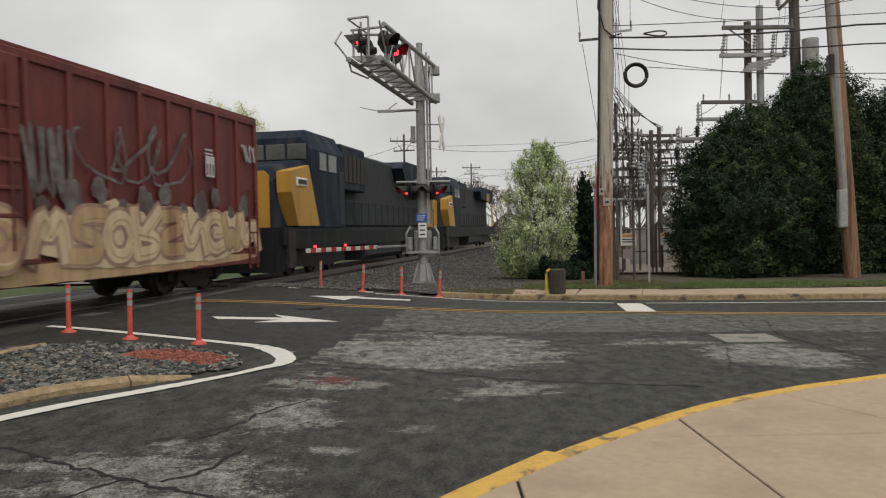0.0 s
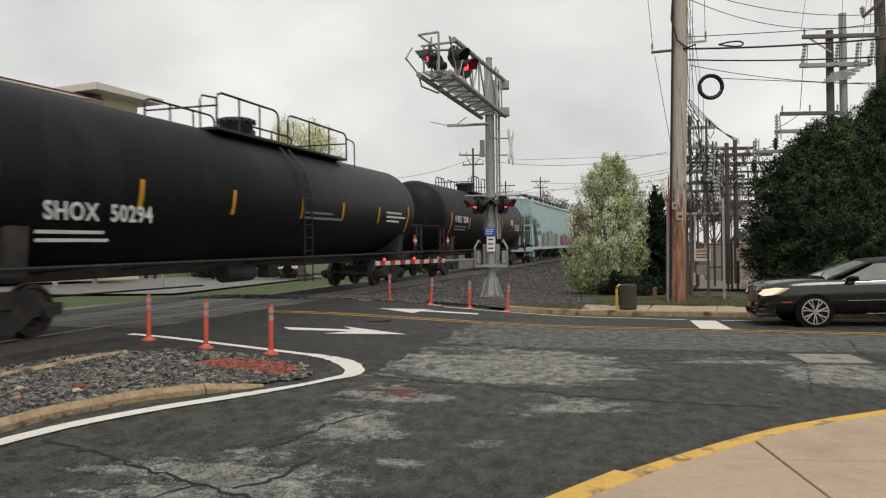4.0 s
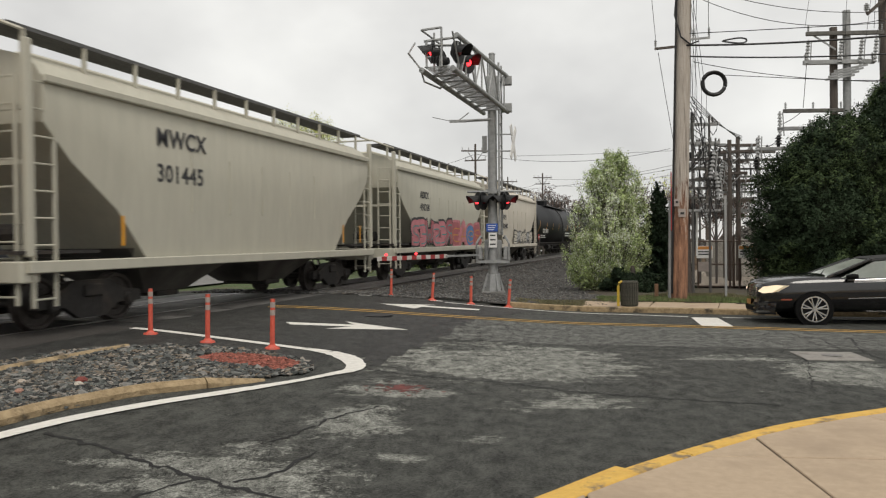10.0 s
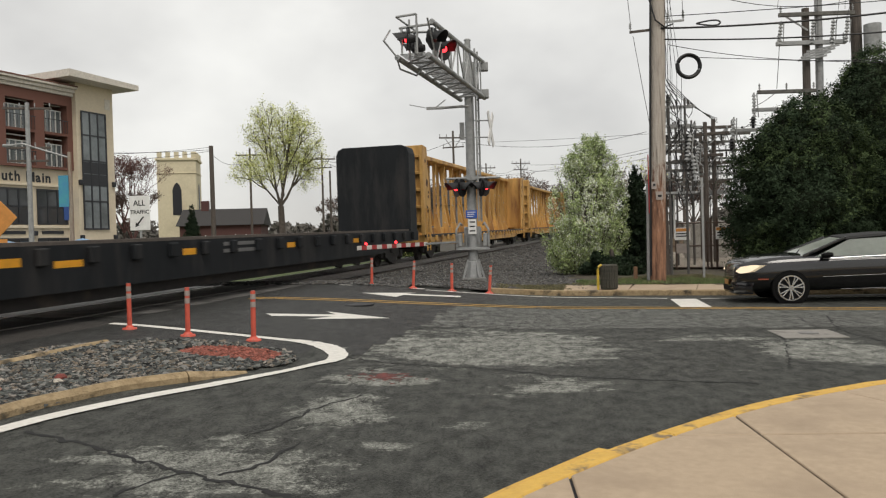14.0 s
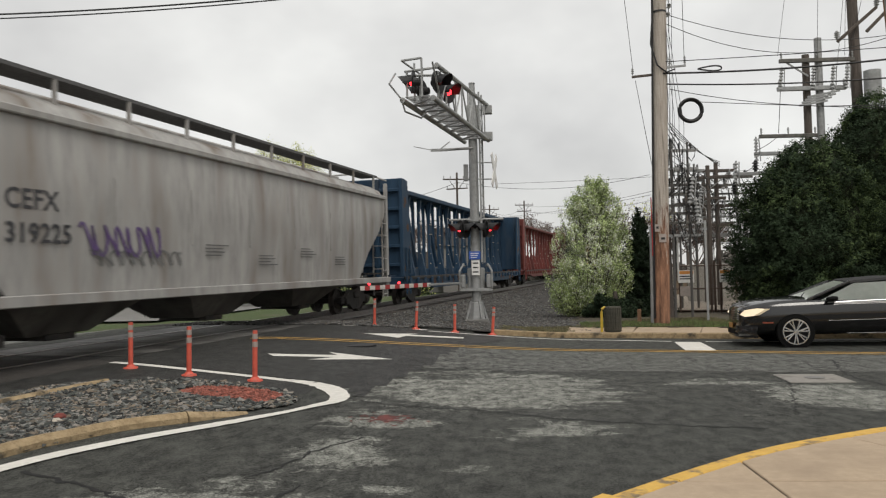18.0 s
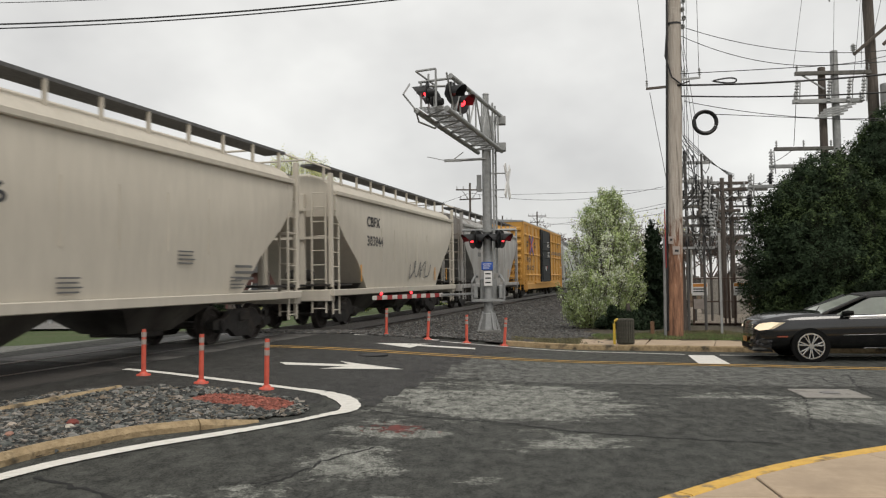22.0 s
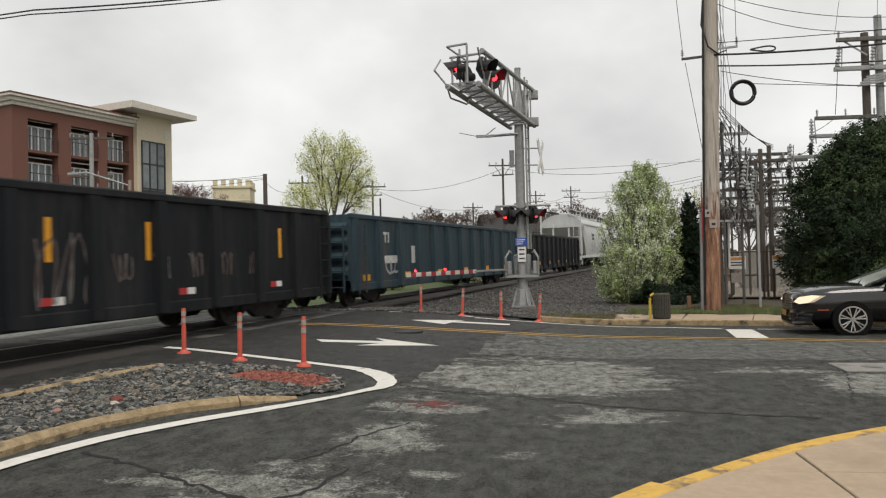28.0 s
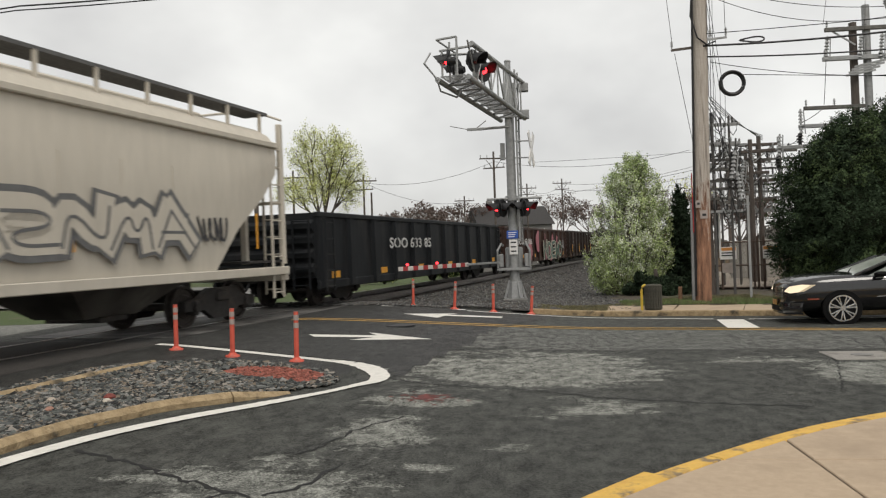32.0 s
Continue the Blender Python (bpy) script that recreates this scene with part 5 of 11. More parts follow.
# -- tank cars --
def tank_car(front, rear, label, text=None, seed=1, r=1.50, walk=(-2.3, 4.7), tx=-6.8, tz=1.92):
    car, h = railcar("tank_car", label, front, rear)
    zc = 2.62
    e = h - 0.35
    n = 36
    rings = []
    for x, k in ((-e, 0.02), (-e + 0.03, 0.30), (-e + 0.14, 0.62), (-e + 0.34, 0.86), (-e + 0.58, 0.97), (-e + 0.85, 1.0), (-e * 0.34, 1.0), (-e * 0.34 + 0.02, 1.004), (e * 0.34, 1.004), (e * 0.34 + 0.02, 1.0), (e - 0.85, 1.0), (e - 0.58, 0.97), (e - 0.34, 0.86), (e - 0.14, 0.62), (e - 0.03, 0.30), (e, 0.02)):
        rings.append([(x, r * k * math.cos(2 * math.pi * i / n), zc + r * k * math.sin(2 * math.pi * i / n)) for i in range(n)])
    part("tank_shell", G().loft(rings), "p_tank", car, "black cylindrical shell with welded seams", True)
    curve = lambda z: r * 1.004 * math.sqrt(max(0.02, 1 - ((z - zc) / r) ** 2))
    dome = part("dome", G().cyl((0, 0, zc + r - 0.15), (0, 0, zc + r + 0.42), 0.42, n=20), "p_tank", car, smooth=True)
    part("dome_lid", G().cyl((0, 0, zc + r + 0.42), (0, 0, zc + r + 0.5), 0.46, 0.40, n=20), "black", dome)
    part("valve", G().cyl((0.7, 0, zc + r - 0.1), (0.7, 0, zc + r + 0.3), 0.12, n=10), "black", car)
    wk = part("walkway", G().box(walk[0], walk[1], -0.95, -0.4, zc + r - 0.12, zc + r - 0.06).box(walk[0], walk[1], 0.4, 0.95, zc + r - 0.12, zc + r - 0.06), "black", car, "steel walkway round the dome")
    zt = zc + r - 0.1
    split_at = walk[0] + 0.43 * (walk[1] - walk[0])
    for y in (-0.93, 0.93):
        for x0, x1 in ((walk[0], split_at - 0.25), (split_at + 0.25, walk[1])):
            hoop = [(x0, y, zt), (x0, y, zt + 0.66), (x0 + 0.06, y, zt + 0.75), (x0 + 0.2, y, zt + 0.8), (x1 - 0.2, y, zt + 0.8), (x1 - 0.06, y, zt + 0.75), (x1, y, zt + 0.66), (x1, y, zt)]
            part("handrail", G().tube(hoop, 0.027, 7), "black", wk, smooth=True)
            for k in range(1, 3):
                x = x0 + (x1 - x0) * k / 3
                part("rail_post", G().cyl((x, y, zt), (x, y, zt + 0.8), 0.022, n=6), "black", wk)
    for x in (walk[0], walk[1]):
        part("handrail", G().tube([(x, -0.93, zt + 0.5), (x, 0.93, zt + 0.5)], 0.022), "black", wk)
    for d in (-1, 1):
        xe = walk[0] if d < 0 else walk[1]
        part("step", G().tube([(xe, -0.93, zt + 0.66), (xe + d * 0.55, -0.93, zt + 0.62), (xe + d * 0.62, -0.93, zt + 0.5), (xe + d * 0.62, -0.93, zt - 0.15)], 0.022), "black", wk)
    for i in range(14):
        a = 2 * math.pi * i / 14
        part("bolt", G().cyl((0.46 * math.cos(a), 0.46 * math.sin(a), zc + r + 0.36), (0.46 * math.cos(a), 0.46 * math.sin(a), zc + r + 0.47), 0.035, n=5), "black", dome)
    lg = G()
    for dx in (-0.22, 0.22):
        lg.tube([(split_at + dx, -r - 0.1, 0.5), (split_at + dx, -r - 0.1, zc), (split_at + dx, -r * 0.88 - 0.06, zc + r * 0.52), (split_at + dx, -0.95, zc + r * 0.86)], 0.022)
    for i in range(9):
        z = 0.62 + i * 0.33
        yy = -r - 0.1 if z < zc else -r * math.cos((z - zc) / r * 0.95) - 0.07
        lg.cyl((split_at - 0.22, yy, z), (split_at + 0.22, yy, z), 0.016, n=5)
    part("ladder", lg, "black", car)
    part("centre_sill", G().box(-h, h, -0.2, 0.2, 0.85, 1.14, 0.02), "running", car)
    part("side_rail", G().tube([(-h + 0.3, -1.45, 1.12), (h - 0.3, -1.45, 1.12)], 0.028), "running", car)
    part("side_rail", G().tube([(-h + 0.3, 1.45, 1.12), (h - 0.3, 1.45, 1.12)], 0.028), "running", car)
    for i in range(9):
        x = -h + 1.5 + (2 * h - 3) * i / 8
        part("rail_bracket", G().tube([(x, -0.2, 1.0), (x, -1.45, 1.12)], 0.02).tube([(x, 0.2, 1.0), (x, 1.45, 1.12)], 0.02), "running", car)
    for d in (-1, 1):
        xe = d * h
        part("bolster", G().prism([(-1.35, 1.0), (1.35, 1.0), (1.42, 1.75), (0.9, 1.35), (0, 1.15), (-0.9, 1.35), (-1.42, 1.75)], "x", d * (h - 2.3) - 0.22, d * (h - 2.3) + 0.22), "running", car)
        part("end_platform", G().box(min(xe, xe - d * 0.9), max(xe, xe - d * 0.9), -1.5, 1.5, 1.1, 1.15), "running", car)
        part("end_rail", G().tube([(xe - d * 0.1, -1.45, 1.15), (xe - d * 0.1, -1.45, 2.15), (xe - d * 0.1, 1.45, 2.15), (xe - d * 0.1, 1.45, 1.15)], 0.025), "running", car)
        ladder("ladder", car, xe - d * 0.5, -1.46, 0.45, 2.1, 0.45, "x", "running")
        add_truck(car, d * (h - 2.3))
        coupler(car, xe, d)
    # upright yellow marks bent round the shell
    for k, x in enumerate((-e + 1.5, -e + 4.6, -e + 7.6, -e + 10.8, e - 7.0, e - 4.2, e - 1.4)):
        g = G()
        z0, z1 = (2.1, 2.62) if 0 < k < 6 else (1.85, 2.75)
        zs = [z0 + (z1 - z0) * i / 6 for i in range(7)]
        g.raw([(x - 0.06, -curve(z) - 0.006, z) for z in zs] + [(x + 0.06, -curve(z) - 0.006, z) for z in zs], [(i, i + 1, 8 + i, 7 + i) for i in range(6)])
        part("reflector", g, "amber", car, "upright yellow reflector strip")
    if text:
        side_text(car, text, tx, tz, 0.40, r + 0.005, "ink_white", 0.01, 1.1)
        bars(car, "ink_grey" if tz > 2 else "ink_white", tx, tz - 0.16, r - (0.05 if tz > 2 else 0.16), 2, 2.4, 0.07, 0.06, seed)
    bars(car, "ink_white", e - 3.6, 2.5, r + 0.01, 3, 1.9, 0.08, 0.06, seed + 9)
    bars(car, "ink_grey", e - 9.5, 2.3, r, 2, 2.4, 0.08, 0.06, seed + 5)
    for x in (-e + 0.75, e - 0.75):
        pl = part("placard", G().box(-0.16, 0.16, -0.01, 0.01, -0.16, 0.16, 0.0, pose(0, 0, 0, 0, 45, 0)), "red", car, "red diamond placard with a white band", m=Matrix.Translation((x, -1.52, 1.55)))
        part("placard_band", G().box(-0.15, 0.15, -0.014, -0.009, -0.05, 0.05), "white", pl)
        part("placard_holder", G().box(x - 0.015, x + 0.015, -1.505, -1.47, 1.0, 1.5), "running", car)
    part("brake_reservoir", G().cyl((-1.6, -0.55, 0.78), (-0.4, -0.55, 0.78), 0.2, n=12).box(0.2, 0.7, -0.75, -0.4, 0.62, 0.95, 0.03), "running", car)
    for x in (-h + 3.6, h - 3.6):
        part("brake_rod", G().tube([(x, -0.3, 0.6), (x * 0.3, -0.35, 0.55)], 0.02), "running", car)
    return car, h, curve


# -- boxcars --
def boxcar(front, rear, paint_key, door_key, label, door, top=4.95, w=1.57, ribs=9, bands=(), flat=False):
    car, h = railcar("boxcar", label, front, rear)
    e = h
    part("body", G().box(-e, e, -w, w, 0.95, top, 0.03), paint_key, car)
    roof = G().prism([(-w - 0.03, top - 0.08), (w + 0.03, top - 0.08), (w + 0.03, top), (0, top + 0.12), (-w - 0.03, top)], "x", -e - 0.02, e + 0.02)
    part("roof", roof, paint_key if not flat else "galv", car, "low pitched sheet-metal roof")
    part("side_sill", G().box(-e, e, -w - 0.06, -w, 0.62, 1.0, 0.02).box(-e, e, w, w + 0.06, 0.62, 1.0, 0.02), paint_key, car)
    part("top_chord", G().box(-e, e, -w - 0.05, -w, top - 0.22, top - 0.06, 0.02), paint_key, car)
    d0, d1 = door
    rib = G().box(-0.06, 0.06, -0.07, 0, 1.16, top - 0.2, 0.02).mesh("side_rib")
    for i in range(ribs * 2 + 1):
        x = -e + 0.1 + (2 * e - 0.2) * i / (ribs * 2)
        if not (d0 - 0.15 < x < d1 + 0.15):
            part("side_rib", rib, paint_key, car, m=Matrix.Translation((x, -w, 0)))
    for z in bands:
        for a, b in ((-e + 0.15, d0 - 0.1), (d1 + 0.1, e - 0.15)):
            part("side_band", G().prism([(-w - 0.075, z), (-w, z + 0.11), (-w, z - 0.08)], "x", a, b), paint_key, car)
    door_ob = part("sliding_door", G().box(d0, d1, -w - 0.14, -w - 0.02, 1.08, top - 0.2, 0.02), door_key, car, "ribbed sliding door")
    for i in range(5):
        z = 1.7 + i * (top - 2.3) / 5
        part("door_rib", G().box(d0 + 0.06, d1 - 0.06, -w - 0.18, -w - 0.13, z, z + 0.07, 0.015), door_key, door_ob)
    for x in (d0 + 0.25, d1 - 0.25):
        part("lock_bar", G().cyl((x, -w - 0.17, 1.2), (x, -w - 0.17, top - 0.35), 0.025, n=6), door_key, door_ob)
    part("door_track", G().box(d0 - 2.6, d1 + 0.3, -w - 0.16, -w - 0.02, 0.98, 1.06, 0.01), paint_key, car)
    for d in (-1, 1):
        xe = d * e
        for i in range(8):
            z = 1.25 + i * (top - 1.5) / 8
            part("end_corrugation", G().prism([(0, z), (d * 0.10, z + 0.09), (d * 0.10, z + 0.20), (0, z + 0.30)], "y", -w + 0.12, w - 0.12), paint_key, car, m=Matrix.Translation((xe, 0, 0)))
        ladder("ladder", car, xe - d * 0.45, -w - 0.1, 0.5, 2.5, 0.45, "x", paint_key)
        ladder("ladder", car, xe + d * 0.12, -w + 0.4, 0.6, 2.6, 0.45, "y", paint_key)
        add_truck(car, d * (h - 2.3))
        coupler(car, xe, d)
    part("underframe", G().box(-e + 0.3, e - 0.3, -0.35, 0.35, 0.75, 1.08, 0.03).box(-3.5, 3.5, -1.2, 1.2, 0.82, 1.08), "running", car)
    return car, h, w


# -- gondolas --
def gondola(front, rear, paint_key, label, top=2.5, w=1.53, ribs=13, reflect="low", inner="running", cap_key=None):
    car, h = railcar("gondola", label, front, rear)
    e = h
    for y0, y1 in ((-w, -w + 0.06), (w - 0.06, w)):
        part("side", G().box(-e, e, y0, y1, 0.7, top - 0.1), paint_key, car)
    for y in (-w - 0.02, w - 0.10):
        part("top_chord", G().box(-e - 0.02, e + 0.02, y - 0.03, y + 0.14, top - 0.14, top, 0.025), paint_key, car)
    part("side_sill", G().box(-e, e, -w - 0.05, -w + 0.06, 0.50, 0.72, 0.02).box(-e, e, w - 0.06, w + 0.05, 0.50, 0.72, 0.02), paint_key, car)
    part("floor", G().box(-e, e, -w + 0.05, w - 0.05, 1.05, 1.12), inner, car)
    rib = G().prism([(-0.115, 0), (-0.10, -0.13), (0.10, -0.13), (0.115, 0)], "z", 0.55, top - 0.14).mesh("side_rib")
    for i in range(ribs):
        x = -e + 0.14 + (2 * e - 0.28) * i / (ribs - 1)
        part("side_rib", rib, paint_key, car, m=Matrix.Translation((x, -w, 0)))
    for d in (-1, 1):
        xe = d * e
        part("end", G().box(min(xe, xe - d * 0.06), max(xe, xe - d * 0.06), -w + 0.06, w - 0.06, 0.8, top - 0.02), paint_key, car)
        for i in range(4):
            z = 0.85 + i * (top - 1.0) / 4
            part("end_corrugation", G().prism([(0, z), (d * 0.11, z + 0.10), (d * 0.11, z + 0.22), (0, z + 0.32)], "y", -w + 0.1, w - 0.1), paint_key, car, m=Matrix.Translation((xe, 0, 0)))
        ladder("ladder", car, xe - d * 0.4, -w - 0.13, 0.45, 2.3, 0.45, "x", paint_key)
        ladder("ladder", car, xe + d * 0.14, -w + 0.4, 0.5, 2.3, 0.45, "y", paint_key)
        add_truck(car, d * (h - 2.2))
        coupler(car, xe, d)
    part("centre_sill", G().box(-e + 0.2, e - 0.2, -0.25, 0.25, 0.70, 1.05, 0.02), "running", car)
    part("brake_gear", G().cyl((-0.6, -0.7, 0.72), (0.5, -0.7, 0.72), 0.16, n=12).box(1.2, 2.0, -0.9, -0.5, 0.6, 0.95, 0.03), "running", car)
    for i in range(0, ribs - 1, 2):
        x = -e + 0.14 + (2 * e - 0.28) * (i + 0.5) / (ribs - 1)
        if reflect == "low":
            decal("reflector", car, "amber", x - 0.24, x + 0.24, 0.76, 0.93, w + 0.001, "yellow reflector plate")
        elif reflect == "tall":
            decal("reflector", car, "amber", x - 0.07, x + 0.07, 1.25, 1.95, w + 0.001, "upright yellow reflector strip")
        elif reflect == "redwhite":
            decal("reflector", car, "red", x - 0.22, x, 0.82, 0.94, w + 0.001, "red and white reflector strip")
            decal("reflector", car, "white", x, x + 0.22, 0.82, 0.94, w + 0.001)
    return car, h, w


M["rust_scab"] = mat("rust_scab", (0.13, 0.065, 0.035), (0.05, 0.028, 0.02), 18, 0.9)
M["strap"] = mat("frayed_pale_strap", (0.46, 0.43, 0.38), (0.25, 0.22, 0.18), 20, 0.8)


# -- centre-beam flats --
def centerbeam(front, rear, paint_key, label, top=4.75, gusset="p_yellow", sign=None):
    car, h = railcar("centerbeam_flatcar", label, front, rear)
    e = h
    deck = part("deck", G().prism([(-e, 1.08), (e, 1.08), (e, 0.80), (e - 2.6, 0.76), (e - 4.2, 0.60), (-e + 4.2, 0.60), (-e + 2.6, 0.76), (-e, 0.80)], "y", -1.42, 1.42), paint_key, car, "narrow deck with stake pockets along its edge")
    for i in range(26):
        x = -e + 0.6 + (2 * e - 1.2) * i / 25
        part("stake_pocket", G().box(x - 0.10, x + 0.10, -1.52, -1.42, 0.84, 1.06, 0.015), paint_key, deck)
    part("deck_edge", G().box(-e, e, -1.46, -1.41, 1.0, 1.12, 0.01), "running", car)
    rnd = random.Random(int(-front))
    for k in range(14):
        x = rnd.uniform(-e + 1, e - 1)
        blotch(car, x, rnd.uniform(0.78, 0.98), rnd.uniform(0.08, 0.2), 1.424, "rust_scab", k + int(-front), "rusty scab on the deck edge")
    for d in (-1, 1):
        for k in range(7):
            blotch(car, d * (e - rnd.uniform(0.1, 0.8)), rnd.uniform(1.4, 4.3), rnd.uniform(0.05, 0.16), 1.443, "rust_scab", k * 3 + int(-front), "dark scuff on the bulkhead side")
    part("top_chord", G().box(-e + 0.2, e - 0.2, -0.42, 0.42, top - 0.20, top, 0.03), paint_key, car)
    part("lower_chord", G().box(-e + 0.2, e - 0.2, -0.15, 0.15, 1.06, 1.4, 0.02), paint_key, car)
    n = 15
    xs = [-e + 1.25 + (2 * e - 2.5) * i / (n - 1) for i in range(n)]
    for i, x in enumerate(xs):
        pg = G()
        for s in (-1, 1):
            pg.prism([(s * 0.46, 1.08), (s * 0.08, 1.08), (s * 0.08, top - 0.2), (s * 0.28, top - 0.2), (s * 0.19, top - 0.8), (s * 0.19, 2.4)], "x", x - 0.085, x + 0.085)
        post = part("post", pg, paint_key, car)
        for k in range(6):
            part("strap_winch", G().box(x - 0.12, x + 0.10, -0.24, -0.192, 1.62 + k * 0.46, 1.66 + k * 0.46), "strap" if (i + k) % 3 else paint_key, post)
    for i in range(0, n - 1):
        a, b = (1.5, top - 0.3) if i % 2 == 0 else (top - 0.3, 1.5)
        if i < n // 2:
            a, b = b, a
        if i % 2 == 0 or i in (1, n - 3):
            part("diagonal", G().bar((xs[i], 0, a), (xs[i + 1], 0, b), 0.14, 0.16, 0.02), paint_key, car)
    for d in (-1, 1):
        xe = d * e
        g = G().box(min(xe, xe - d * 0.12), max(xe, xe - d * 0.12), -1.42, 1.42, 1.2, top + 0.06, 0.02)
        bh = part("bulkhead", g, paint_key, car, "tall end bulkhead with ribs")
        for z in (1.5, 2.2, 2.9, 3.6, 4.3):
            part("bulkhead_rib", G().box(min(xe, xe + d * 0.14), max(xe, xe + d * 0.14), -1.38, 1.38, z, z + 0.13, 0.02), paint_key, bh)
        for y in (-1.40, -0.45, 0.45, 1.40):
            part("bulkhead_post", G().box(min(xe, xe + d * 0.2), max(xe, xe + d * 0.2), y - 0.07, y + 0.07, 1.1, top + 0.04, 0.02), paint_key, bh)
        for y in (-1.44, 1.36):
            part("bulkhead_side", G().prism([(xe, 1.2), (xe - d * 1.0, 1.2), (xe - d * 0.55, top), (xe, top + 0.05)], "y", y, y + 0.08), paint_key, bh)
        part("end_web", G().box(min(xe, xe - d * 1.3), max(xe, xe - d * 1.3), -0.2, 0.2, 1.2, top), paint_key, car)
        add_truck(car, d * (h - 2.0))
        coupler(car, xe, d)
        ladder("ladder", car, xe - d * 0.35, -1.48, 0.45, 2.2, 0.42, "x", paint_key)
    return car, h


def bulkhead_flat(front, rear, label):
    car, h = railcar("bulkhead_flatcar", label, front, rear)
    e = h
    part("deck", G().prism([(-e, 1.30), (e, 1.30), (e, 0.92), (e - 2.8, 0.88), (e - 4.4, 0.55), (-e + 4.4, 0.55), (-e + 2.8, 0.88), (-e, 0.92)], "y", -1.5, 1.5), "p_black", car, "low dark deck")
    # Sill is filled out sideways and down; its black imitates the shaded underside.
    part("centre_sill", G().prism([(e - 2.8, 0.9), (e - 4.6, 0.32), (-e + 4.6, 0.32), (-e + 2.8, 0.9)], "y", -1.2, 1.2), "running", car, "deep black fishbelly sill, filled out to stand for underside shade")
    part("deck_planks", G().box(-e + 0.4, e - 0.4, -1.42, 1.42, 1.3, 1.36), "wood_dark", car)
    for i in range(22):
        x = -e + 0.8 + (2 * e - 1.6) * i / 21
        part("stake_pocket", G().box(x - 0.11, x + 0.11, -1.6, -1.5, 0.98, 1.26, 0.02), "p_black", car)
    for d in (-1, 1):
        xe = d * e
        prof = [(-1.5, 1.2), (1.5, 1.2), (1.5, 4.3), (1.42, 4.52), (1.2, 4.62), (-1.2, 4.62), (-1.42, 4.52), (-1.5, 4.3)]
        bh = part("bulkhead", G().prism(prof, "x", xe - d * 0.95, xe - d * 0.15), "p_black", car, "tall dark timber-lined bulkhead")
        for y in (-1.25, -0.42, 0.42, 1.25):
            part("bulkhead_post", G().box(min(xe, xe - d * 0.16), max(xe, xe - d * 0.16), y - 0.08, y + 0.08, 1.1, 4.45, 0.02), "p_black", bh)
        add_truck(car, d * (h - 2.0))
        coupler(car, xe, d)
    bars(car, "amber", -e + 5.5, 1.05, 1.5, 1, 0.9, 0.14, 0.05, 3, "reflector")
    for x in (-8, -3.5, 1, 5.5):
        decal("reflector", car, "amber", x, x + 0.45, 1.0, 1.13, 1.5, "yellow reflector plate")
    bars(car, "ink_grey", -2, 1.22, 1.5, 2, 1.8, 0.1, 0.05, 5)
    return car


# -- locomotives (noses to the rear) --
M["loco_glass"] = mat("cab_glass", (0.09, 0.095, 0.095), None, 4, 0.15, spec=0.4)


